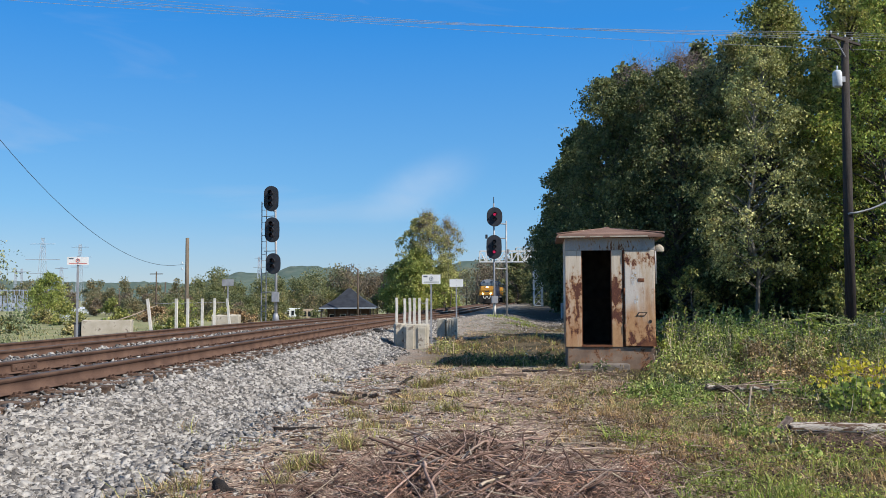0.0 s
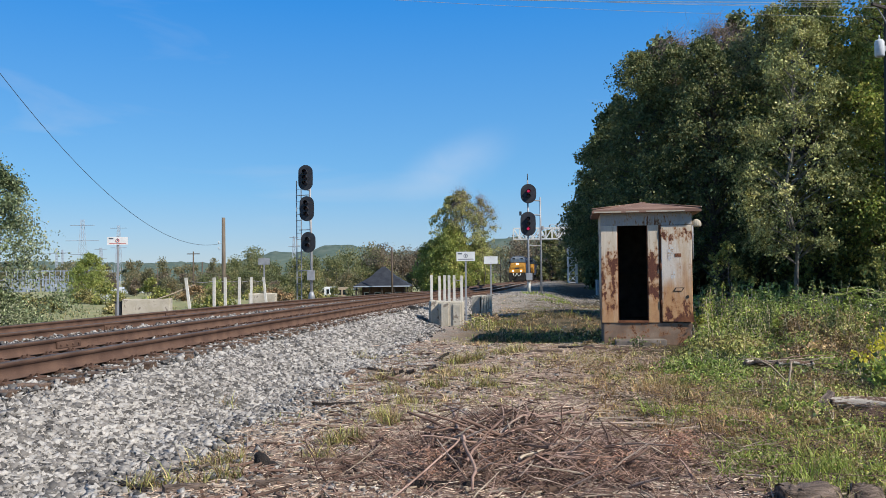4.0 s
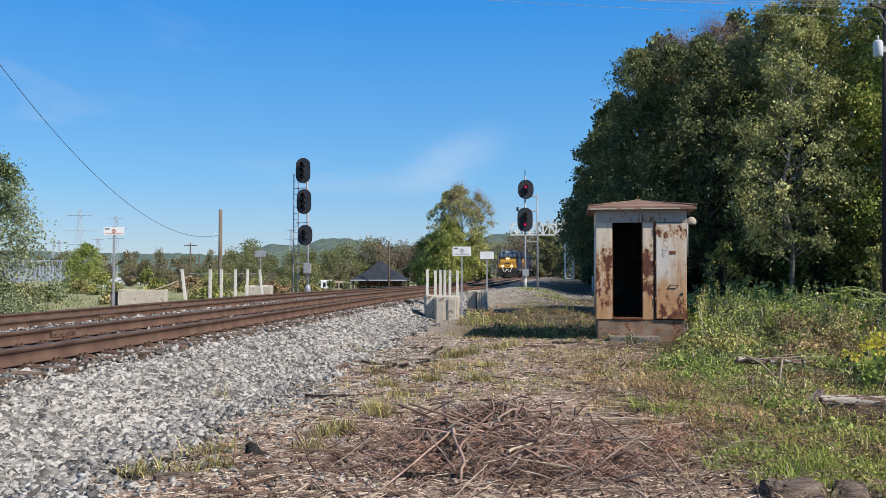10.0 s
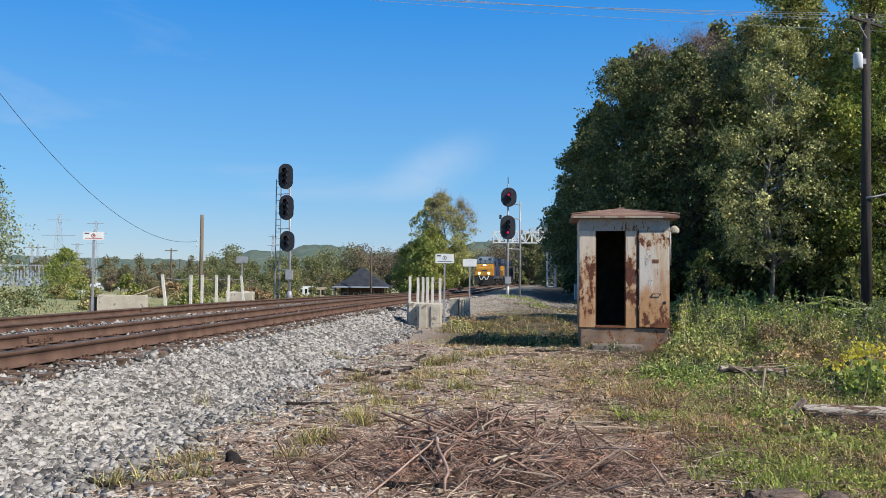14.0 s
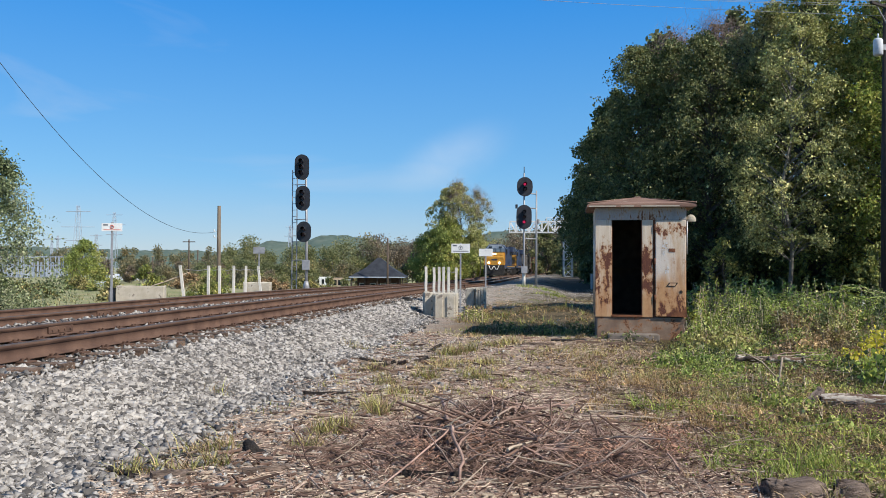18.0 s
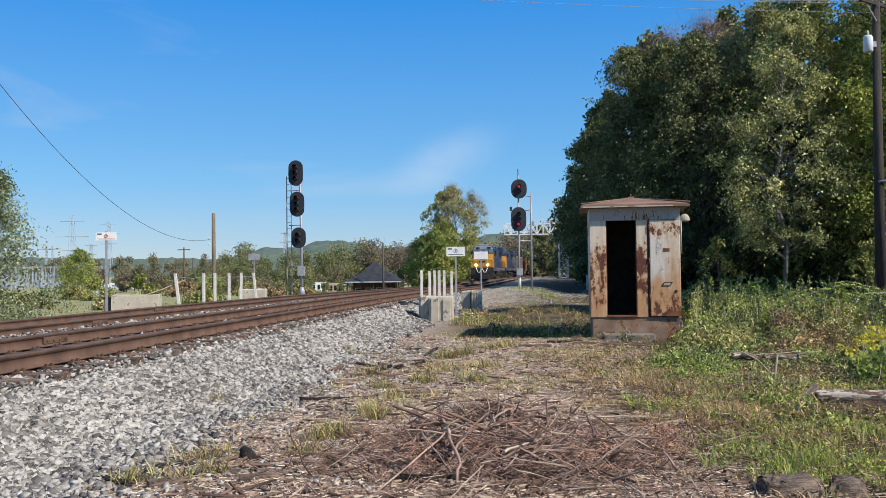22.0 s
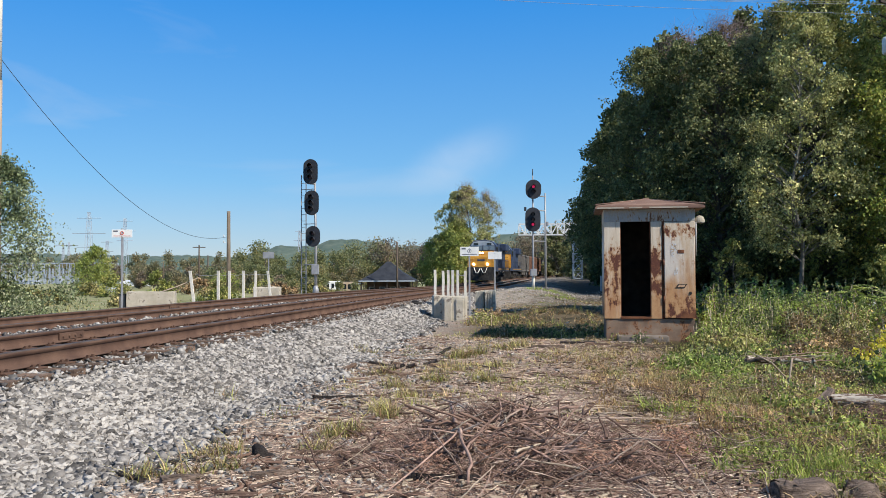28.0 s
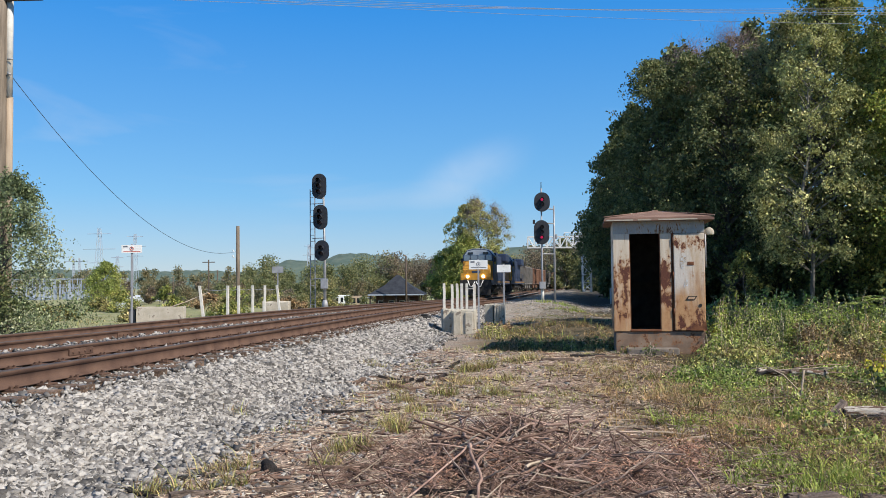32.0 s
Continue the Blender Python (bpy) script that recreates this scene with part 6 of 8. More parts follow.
# ---- trees ----
def make_tree(name, x, y, h, r, leaf, label, seed, count=7000, size=0.24, low=0.15, lobes=26, sparse=0.0, trunk_r=None, z=None, group="trees at the wood's edge", bend=0.0, category="tree", fine=1.0, bare=False):
    rng = np.random.default_rng(seed)
    z = float(land(x, y)) if z is None else z
    t = thing(name, pose(x, y, z), label, category, group)
    trunk_r = trunk_r or 0.013 * h
    top = h * 0.93
    b = bmesh.new()
    wob = rng.normal(size=(6, 2)) * 0.02 * h
    spine = [Vector((wob[k, 0] * (k > 0) + bend * (k / 5) ** 2, wob[k, 1] * (k > 0), top * k / 5 - (0.3 if k == 0 else 0))) for k in range(6)]
    tube(b, spine, [trunk_r * (1 - 0.17 * k) for k in range(6)], 9)
    centres = []
    for k in range(lobes):
        f = low + (1 - low) * (k + rng.uniform(0, 1)) / lobes
        prof = math.sin(math.pi * min(1, max(0.0, (f - low) / (1 - low)) ** 0.75 * 0.86 + 0.14)) ** 0.7
        a = rng.uniform(0, 2 * math.pi)
        d = r * prof * rng.uniform(0.35, 0.86)
        s = np.clip(f, 0, 1) * 5
        i = min(int(s), 4)
        c = spine[i].lerp(spine[i + 1], min(s - i, 1.0))
        p = np.array([c.x + d * math.cos(a), c.y + d * math.sin(a), f * h * 0.97])
        centres.append((p, fine * r * rng.uniform(0.20, 0.36) * (0.55 + 0.45 * prof)))
        st = c * 1.0
        st.z = max(0.3, c.z - 0.45 * d)
        mid = (st + Vector(p)) / 2 + Vector((0, 0, 0.10 * d))
        tube(b, [st, mid, p], [trunk_r * 0.32, trunk_r * 0.2, trunk_r * 0.07], 5, False)
    part("trunk", b, M["bark_pale"] if leaf == "birch" else M["bark"], t, "pale grey trunk with limbs" if leaf == "birch" else "grey-brown trunk with limbs")
    v, f = sprays(np.array([c for c, _ in centres]), np.array([q for _, q in centres]), count, size, sparse, rng)
    hang("crown", raw_mesh("crown", v, f, LEAF[leaf]), None, t, "uneven leafy crown")
    if bare:
        tips = np.repeat(np.array([c for c, _ in centres if c[2] > h * 0.62]), 80, axis=0)
        base = tips + rng.normal(size=tips.shape) * 0.5
        up = rng.normal(size=tips.shape) * [0.5, 0.5, 0.3] + [0, 0, 0.55]
        hang("bare_twig_spray", spikes(base, up * rng.uniform(0.4, 1.3, (len(base), 1)), 0.009, M["bare_twig"]), None, t, "bare purple-brown twigs")["kind"] = "stuff"
    return t


def sprays(centres, radii, count, size, sparse, rng):
    """Leaves along arching twigs that fan out from the ends of the limbs."""
    along = 11
    m = max(1, count // (len(centres) * along))
    c, q = np.repeat(centres, m, axis=0), np.repeat(radii, m)[:, None]
    out = c * [1, 1, 0]
    out = out / (np.linalg.norm(out, axis=1)[:, None] + 0.3)
    d = out * rng.uniform(0.0, 0.9, (len(c), 1)) + rng.normal(size=c.shape) * [0.75, 0.75, 0.42] + [0, 0, 0.12]
    d /= np.linalg.norm(d, axis=1)[:, None]
    start = c + rng.normal(size=c.shape) * q * [0.30, 0.30, 0.24]
    reach = q * rng.uniform(0.5, 1.25, (len(c), 1))
    if sparse:
        k = rng.uniform(size=len(c)) > sparse
        d, start, reach = d[k], start[k], reach[k]
    s = np.linspace(0.12, 1.0, along)[None, :, None]
    p = start[:, None] + d[:, None] * reach[:, None] * s - np.array([0, 0, 1.0]) * reach[:, None] * 0.38 * s * s
    p = (p + rng.normal(size=p.shape) * (0.045 * reach[:, None] + 0.35 * size)).reshape(-1, 3)
    return leaves(p, size, rng, lean=0.7)


def spikes(p, d, r, material):
    """Thin bare twigs from p along d."""
    n = len(p)
    s = np.cross(d, [0.3, 0.8, 0.1])
    s *= r / (np.linalg.norm(s, axis=1)[:, None] + 1e-9)
    w = np.cross(d, s)
    w *= r / (np.linalg.norm(w, axis=1)[:, None] + 1e-9)
    v = np.stack([p + s, p - 0.5 * s + 0.87 * w, p - 0.5 * s - 0.87 * w, p + d], 1).reshape(-1, 3)
    i = 4 * np.arange(n)[:, None]
    f = np.concatenate([i + [0, 1, 3], i + [1, 2, 3], i + [2, 0, 3]], 1).reshape(-1, 3)
    return raw_mesh("twigs", v, f, material)


# the deep-leaved trees carry woodland shade in their leaf colour
WOODS = (
    (18.3, 48.5, 16.0, 4.0, "birch", 24000, 0.10, 0.17, "lit olive-green birch-like tree with a slim pale trunk"),
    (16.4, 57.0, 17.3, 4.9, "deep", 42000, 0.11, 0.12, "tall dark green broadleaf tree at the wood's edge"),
    (20.3, 59.0, 19.6, 5.4, "amber", 36000, 0.115, 0.06, "tall yellowing broadleaf tree at the wood's edge"),
    (30.0, 52.5, 21.0, 5.2, "bright", 16000, 0.17, 0.06, "tall dark broadleaf tree behind the utility pole"),
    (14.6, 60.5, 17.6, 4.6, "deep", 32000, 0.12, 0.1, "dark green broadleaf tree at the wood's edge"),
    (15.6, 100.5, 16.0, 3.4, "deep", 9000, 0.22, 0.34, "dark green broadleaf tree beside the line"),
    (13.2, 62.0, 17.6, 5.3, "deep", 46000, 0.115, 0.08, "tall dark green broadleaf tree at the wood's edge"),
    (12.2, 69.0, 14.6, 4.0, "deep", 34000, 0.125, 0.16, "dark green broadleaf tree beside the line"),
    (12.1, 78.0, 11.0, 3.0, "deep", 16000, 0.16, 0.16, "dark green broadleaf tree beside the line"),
    (22.2, 55.5, 22.0, 5.6, "wood", 40000, 0.115, 0.06, "very tall broadleaf tree with yellowing top"),
    (25.6, 47.5, 20.0, 5.4, "bright", 44000, 0.11, 0.06, "tall sunlit broadleaf tree behind the utility pole"),
    (24.6, 61.0, 22.6, 5.4, "wood", 14000, 0.22, 0.1, "very tall broadleaf tree deep in the wood"),
    (28.6, 56.5, 22.0, 5.2, "bright", 14000, 0.20, 0.1, "very tall broadleaf tree deep in the wood"),
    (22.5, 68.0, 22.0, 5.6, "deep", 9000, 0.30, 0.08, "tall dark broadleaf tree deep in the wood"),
    # next three: set tall behind the wood's edge to shade the train
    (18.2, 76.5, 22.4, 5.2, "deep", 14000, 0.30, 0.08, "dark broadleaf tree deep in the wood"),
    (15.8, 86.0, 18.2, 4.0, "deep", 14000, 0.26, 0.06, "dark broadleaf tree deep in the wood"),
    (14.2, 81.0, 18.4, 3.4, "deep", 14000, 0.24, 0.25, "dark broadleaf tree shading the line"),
    (31.0, 58.0, 22.0, 6.0, "wood", 9000, 0.30, 0.08, "very tall broadleaf tree in the wood"),
    (25.4, 51.5, 21.0, 4.8, "wood", 30000, 0.11, 0.06, "tall yellowing broadleaf tree at the wood's edge"),
    (37.0, 49.0, 19.0, 5.5, "deep", 8000, 0.28, 0.08, "tall dark broadleaf tree in the wood"),
    (28.0, 76.0, 20.0, 6.0, "deep", 6000, 0.36, 0.08, "tall dark broadleaf tree deep in the wood"),
    (20.5, 98.0, 14.0, 5.0, "deep", 8000, 0.30, 0.06, "dark broadleaf tree deep in the wood"),
    (23.0, 118.0, 13.0, 5.0, "deep", 9000, 0.28, 0.04, "dark broadleaf tree beside the line"),
    (23.5, 142.0, 13.0, 5.0, "deep", 9000, 0.28, 0.04, "dark broadleaf tree beyond the signal bridge"),
    (18.4, 112.0, 10.5, 3.2, "deep", 9000, 0.22, 0.04, "dark broadleaf tree beside the line"),
    (21.8, 160.0, 11.5, 4.4, "deep", 9000, 0.28, 0.04, "dark broadleaf tree beyond the signal bridge"),
    (18.4, 178.0, 10.5, 3.6, "far_green", 9000, 0.26, 0.02, "dark broadleaf tree beyond the signal bridge"),
    (24.4, 186.0, 12.5, 4.8, "far_green", 9000, 0.28, 0.02, "dark broadleaf tree beyond the signal bridge"),
    # hidden pair, added to throw shade across the tracks
    (17.8, 92.0, 15.0, 4.6, "deep", 6000, 0.30, 0.1, "dark broadleaf tree deep in the wood"),
    (18.5, 101.5, 22.0, 4.8, "deep", 12000, 0.30, 0.1, "dark broadleaf tree deep in the wood"),
    # three trees out of view on the right, added to cast shade
    (15.9, 21.6, 16.0, 3.5, "deep", 9000, 0.24, 0.62, "unseen tall broadleaf tree added to shade the verge"),
    (13.9, 19.2, 12.8, 2.3, "deep", 8000, 0.20, 0.66, "unseen broadleaf tree added to shade the bank behind the booth"),
    (18.8, 25.8, 16.5, 3.4, "deep", 5000, 0.24, 0.52, "unseen tall broadleaf tree added to shade the verge"),
    (31.0, 172.0, 14.0, 6.0, "far", 7000, 0.40, 0.06, "far browning broadleaf tree beside the line"),
)
for k, (x, y, h, r, leaf, count, size, low, label) in enumerate(WOODS):
    make_tree("broadleaf_tree", x, y, h, r, leaf, label, 100 + k, count, size, low, lobes=84 if leaf == "birch" else 190 if count > 20000 else 70, trunk_r=0.13 if leaf == "birch" else None, fine=0.78 if leaf == "birch" else 0.86)
make_tree("bare_topped_tree", 16.0, 63.0, 18.7, 4.6, "rusty", "thin brown-leaved tree with bare purple-brown twigs at its top", 171, 9000, 0.10, 0.35, 120, 0.2, fine=0.9, bare=True)
make_tree("bare_topped_tree", 19.0, 64.5, 20.1, 4.4, "rusty", "thin brown-leaved tree with bare purple-brown twigs at its top", 172, 9000, 0.10, 0.4, 120, 0.2, fine=0.7, bare=True)
make_tree("small_tree", 12.6, 66.4, 11.2, 1.9, "wood", "slim orange-tinged tree at the wood's edge", 173, 6000, 0.11, 0.5, 50, fine=0.8)

# undergrowth along the wood's foot
rng_u = random.Random(5)
for k in range(26):
    f = k / 25
    y = 72 - 34 * f + rng_u.uniform(-2, 2)
    x = 13.2 + 20 * f ** 1.1 + rng_u.uniform(-1, 1.5)
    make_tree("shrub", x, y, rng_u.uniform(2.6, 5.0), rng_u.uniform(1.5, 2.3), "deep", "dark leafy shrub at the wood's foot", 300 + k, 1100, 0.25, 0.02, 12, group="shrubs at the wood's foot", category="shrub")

for k in range(16):
    f = k / 15
    make_tree("shrub", 16 + 26 * f + rng_u.uniform(-1, 1), 84 - 30 * f + rng_u.uniform(-3, 3), rng_u.uniform(5, 8), rng_u.uniform(2.4, 3.2), "deep", "tall dark undergrowth inside the wood", 340 + k, 1200, 0.4, 0.0, 16, group="shrubs at the wood's foot", category="shrub")

for k, (x, y, h, r) in enumerate(((12.6, 77, 4.2, 1.9), (13.6, 82, 4.6, 2.2), (13.0, 72, 3.4, 1.7), (14.6, 88, 5.0, 2.4), (12.3, 68, 2.8, 1.5), (15.4, 94, 5.0, 2.6))):
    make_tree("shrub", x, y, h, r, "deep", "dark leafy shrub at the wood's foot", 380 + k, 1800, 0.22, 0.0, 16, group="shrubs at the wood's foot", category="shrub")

for k, (x, y, h) in enumerate(((20.6, 43.0, 3.0), (22.6, 42.4, 4.2), (24.4, 41.0, 3.6), (15.2, 50.0, 3.4))):
    make_tree("sapling", x, y, h, 1.5, "wood", "thin-leaved sapling before the dark wood", 390 + k, 1700, 0.11, 0.1, 26, group="saplings before the wood", fine=0.8)

# across the tracks
make_tree("thin_leaved_tree", -2.6, 153.5, 17.2, 4.2, "pale", "slim thin-leaved olive tree beside the far line", 412, 6500, 0.19, 0.30, 80, z=-1.2, group="trees across the tracks", trunk_r=0.10, fine=0.6)
make_tree("thin_leaved_tree", 0.6, 152.5, 17.9, 5.0, "pale", "tall thin-leaved olive tree beside the far line", 410, 13000, 0.19, 0.25, 120, z=-1.2, group="trees across the tracks", trunk_r=0.12, fine=0.85, bare=True)
make_tree("thin_leaved_tree", 3.9, 154.0, 16.8, 3.6, "pale", "slim thin-leaved tree turning bare beside the far line", 411, 2600, 0.17, 0.35, 70, z=-1.2, group="trees across the tracks", trunk_r=0.10, fine=0.7, bare=True)
make_tree("broadleaf_tree", -1.2, 151.0, 11.2, 5.8, "lit", "wide leafy green tree beside the far line", 41, 24000, 0.21, 0.02, 70, z=-1.2, group="trees across the tracks")
make_tree("broadleaf_tree", -4.4, 156.0, 9.4, 4.6, "lit", "leafy green tree beside the far line", 42, 14000, 0.21, 0.02, 40, z=-1.2, group="trees across the tracks")
make_tree("broadleaf_tree", 3.0, 158.0, 9.4, 4.2, "lit", "leafy green tree beside the far line", 43, 12000, 0.21, 0.02, 40, z=-1.0, group="trees across the tracks")
make_tree("round_shrub", -27.6, 64.4, 4.0, 2.1, "lit", "round olive-green shrub on the grass", 44, 16000, 0.07, 0.02, 70, z=-0.4, group="shrubs across the tracks", category="shrub")
make_tree("shrub", -23.3, 57.0, 1.7, 1.2, "wood", "low dark shrub by the fence", 45, 3000, 0.09, 0.02, 14, z=-0.3, group="shrubs across the tracks", category="shrub")
make_tree("shrub", -18.4, 52.0, 1.9, 1.2, "wood", "low dark shrub by the fence", 46, 3200, 0.09, 0.02, 14, z=-0.2, group="shrubs across the tracks", category="shrub")
make_tree("roadside_tree", -12.3, 22.5, 4.7, 2.3, "ash", "leafy grey-green young tree beside the paired poles", 47, 30000, 0.045, 0.04, 44, z=0.0, group="trees across the tracks")
make_tree("roadside_tree", -13.0, 22.0, 2.6, 1.7, "deep", "leafy young tree beside the paired poles", 48, 12000, 0.045, 0.06, 30, z=0.0, group="trees across the tracks")
for k, (x, y, h, r, leaf) in enumerate(((-13.5, 62, 1.1, 1.6, "far"), (-11.5, 66, 1.1, 1.4, "far"), (-17, 70, 1.6, 1.8, "far"), (-20.5, 74, 1.9, 2.0, "lit"), (-15, 66, 1.1, 1.6, "olive"), (-10.2, 60, 1.0, 1.3, "grass"), (-16.5, 58, 1.1, 1.4, "grass"), (-12.0, 56, 1.0, 1.3, "dry"), (-19.5, 64, 1.2, 1.5, "dry"), (-24, 48, 0.9, 1.0, "grass"), (-21, 44, 0.8, 1.0, "grass"), (-16.5, 42, 0.9, 1.1, "grass"), (-26, 60, 1.0, 1.2, "grass"), (-13.2, 36, 0.9, 1.0, "bright"), (-11.8, 42, 1.0, 1.1, "wood"))):
    make_tree("shrub", x, y, h, r, leaf, "ragged autumn shrub across the tracks", 60 + k, 2600, 0.085, 0.02, 26, z=float(land(x, y)) - 0.1, group="shrubs across the tracks", category="shrub")


def far_woods(name, spots, leaf, seed, size=0.48, per=540):
    """A far belt of trees: trunks and clumped crowns as one mass."""
    rng = np.random.default_rng(seed)
    pts, b = [], bmesh.new()
    for x, y, h, r in spots:
        z = float(land(x, y))
        tube(b, [(x, y, z - 0.5), (x + rng.normal() * 0.3, y, z + h * 0.75)], [0.025 * h, 0.008 * h], 5, False)
        for q in range(9):
            f = rng.uniform(0.2, 0.92)
            a = rng.uniform(0, 6.28)
            d = r * math.sin(math.pi * min(1, f * 0.85 + 0.12)) * rng.uniform(0.2, 0.75)
            c = np.array([x + d * math.cos(a), y + d * math.sin(a), z + f * h])
            n = rng.normal(size=(per // 9, 3))
            n /= np.linalg.norm(n, axis=1)[:, None]
            pts.append(c + n * rng.uniform(0.3, 1, (per // 9, 1)) * r * 0.42)
    v, f = leaves(np.concatenate(pts), size, rng, long=1.2)
    t = thing(name, Matrix(), "far belt of autumn woodland", "woodland", kind="stuff")
    part("trunk", b, M["bark"], t)
    hang("crown", raw_mesh("crown", v, f, LEAF[leaf]), None, t)


rng_f = random.Random(9)


def belt(n, x0, x1, y0, y1, h0, h1):
    out = []
    for k in range(n):
        x = x0 + (x1 - x0) * (k + rng_f.uniform(-0.4, 0.4)) / n
        h = rng_f.uniform(h0, h1)
        out.append((x, rng_f.uniform(y0, y1), h, h * rng_f.uniform(0.34, 0.5)))
    return out


far_woods("far_woods", belt(34, -95, -28, 215, 250, 4.6, 7.4), "far", 1, 0.27, 1500)
far_woods("far_woods", belt(20, -92, -30, 205, 214, 4.0, 6.4), "far_brown", 11, 0.26, 1300)
far_woods("far_woods", belt(26, -44, -14, 165, 190, 7.0, 10.0), "far_green", 2, 0.25, 1600)
far_woods("far_woods", belt(14, -16, 6, 168, 184, 8.5, 11.2), "far_brown", 3, 0.24, 2000)
far_woods("far_woods", belt(10, -20, 8, 186, 200, 9.5, 11.8), "far", 13, 0.34, 1000)
far_woods("far_woods", belt(22, 4, 40, 215, 260, 11, 14.5), "far", 4, 0.34, 900)
far_woods("far_woods", belt(40, -260, -85, 380, 450, 9, 14), "far", 5, 0.6, 800)
far_woods("far_woods", belt(9, 12, 30, 200, 212, 11, 14), "far_brown", 6, 0.30, 1200)
far_woods("far_woods", belt(24, -38, -19, 120, 140, 4.0, 6.4), "far_green", 7, 0.18, 1700)
far_woods("far_woods", belt(40, -52, -8, 142, 158, 3.6, 5.6), "far", 9, 0.2, 1300)
far_woods("far_woods", belt(8, -26, -20, 84, 112, 2.4, 3.6), "far_brown", 8, 0.16, 1200)
far_woods("far_woods", belt(9, -22, -12, 86, 104, 1.8, 3.0), "far_green", 10, 0.15, 1000)


# ---- weeds and grass by the booth ----
def weed_clump(x, y, h, r, leaf, label, seed, n_stem=16, size=0.07, per=26, name="weed_clump", long=1.6, category="weed"):
    """Upright stems with leaves along them."""
    rng = np.random.default_rng(seed)
    z = float(land(x, y))
    t = thing(name, pose(x, y, z), label, category, "weeds beside the booth")
    b, pts = bmesh.new(), []
    for k in range(n_stem):
        a, d = rng.uniform(0, 6.28), r * math.sqrt(rng.uniform(0, 1))
        hh = h * rng.choice((0.5, 0.65, 0.8, 0.9, 1.0, 1.12)) * (1 - 0.4 * (d / r) ** 2)
        p0 = np.array([d * math.cos(a), d * math.sin(a), -0.05])
        p1 = p0 + [rng.normal() * 0.12 * h, rng.normal() * 0.12 * h, hh]
        m = (p0 + p1) / 2 + [rng.normal() * 0.03, rng.normal() * 0.03, 0]
        tube(b, [p0, m, p1], [0.006, 0.005, 0.002], 4, False)
        s = rng.uniform(0.12, 1.0, per)[:, None]
        w = 0.025 + 0.05 * np.sin(np.pi * s ** 0.8)
        pts.append(p0 + (p1 - p0) * s + rng.normal(size=(per, 3)) * w * [1, 1, 0.5])
    part("stem", b, M["straw"], t)["kind"] = "stuff"
    v, f = leaves(np.concatenate(pts), size, rng, lean=0.1, long=long)
    hang("foliage", raw_mesh("foliage", v, f, LEAF[leaf]), None, t)


rng_w = random.Random(21)
n_done = 0
while n_done < 150:
    y = 10.8 + 15.5 * rng_w.random() ** 1.15
    x = rng_w.uniform(3.6, 15.0)
    if x > 0.56 * y + 1.2 or x < 3.9 + 0.30 * max(0, y - 14.5) + 0.35 * max(0, 14 - y) or (x < 5.9 and 17.3 < y < 21.2):
        continue
    grow = min(1.0, max(0.0, (y - 10.5) / 10.0))
    h = (0.16 + 0.62 * grow ** 1.3) * rng_w.choice((0.6, 0.8, 1.0, 1.0, 1.35))
    brown = float(lumps(x * 0.9, y * 0.9)) + 0.4 * (1 - abs(y - 14.5) / 3 if abs(y - 14.5) < 3 else 0) + rng_w.uniform(-0.3, 0.3)
    leaf = rng_w.choice(("rusty", "dry", "olive", "grass")) if brown > 0.35 else rng_w.choice(("olive", "rusty", "deep", "weed")) if brown > 0.0 else rng_w.choice(("weed", "olive", "fresh", "bright"))
    if y > 18.6:
        leaf = rng_w.choice(("fresh", "deep", "weed", "deep", "bright"))
    label = "dry browning weeds in a thick stand" if leaf in ("rusty", "dry", "grass") else "olive weeds gone to seed" if leaf == "olive" else "leafy green weeds growing in a thick stand"
    weed_clump(x, y, h, rng_w.uniform(0.4, 0.75), leaf, label, 500 + n_done, 24, (0.020 + 0.014 * grow) * rng_w.uniform(0.7, 1.45), 58)
    n_done += 1
for k, (x, y, h, leaf) in enumerate(((5.15, 18.1, 0.85, "weed"), (5.35, 19.0, 1.25, "bright"), (4.75, 16.9, 0.38, "olive"), (4.95, 17.4, 0.6, "weed"), (5.3, 16.8, 0.5, "olive"), (5.6, 17.6, 0.75, "weed"))):
    weed_clump(x, y, h, 0.45, leaf, "leafy green weeds against the booth", 700 + k, 22, 0.036, 46)
for k in range(9):
    weed_clump(0.5 + 0.26 * k + rng_w.uniform(-0.1, 0.1), 20.4 + rng_w.uniform(-0.5, 1.3), rng_w.uniform(0.1, 0.28), 0.35, ("dry", "olive", "rusty")[k % 3], "low dry weeds in the booth's shade", 800 + k, 10, 0.03, 16)
# deep leaf colour here also fills out the booth's shadow
for k in range(14):
    weed_clump(0.65 + 0.19 * k + rng_w.uniform(-0.1, 0.1), 20.2 + rng_w.uniform(-0.2, 0.7), rng_w.uniform(0.26, 0.46), 0.32, ("deep", "rusty", "deep", "olive")[k % 4], "rank dark weeds in the ditch behind the booth", 830 + k, 16, 0.04, 26)
for k in range(6):
    weed_clump(rng_w.uniform(-0.1, 0.9), rng_w.uniform(22.5, 26.5), rng_w.uniform(0.25, 0.5), 0.35, ("dry", "tan", "olive")[k % 3], "tan dead weeds beside the concrete blocks", 1060 + k, 12, 0.035, 22)
for k in range(24):
    y = rng_w.uniform(22.0, 27.0)
    x = rng_w.uniform(5.6, 0.52 * y + 1.0)
    weed_clump(x, y, rng_w.uniform(0.9, 1.25), rng_w.uniform(0.5, 0.8), rng_w.choice(("fresh", "weed", "fresh", "deep")), "tall leafy green weeds before the wood", 900 + k, 20, rng_w.uniform(0.04, 0.065), 40)
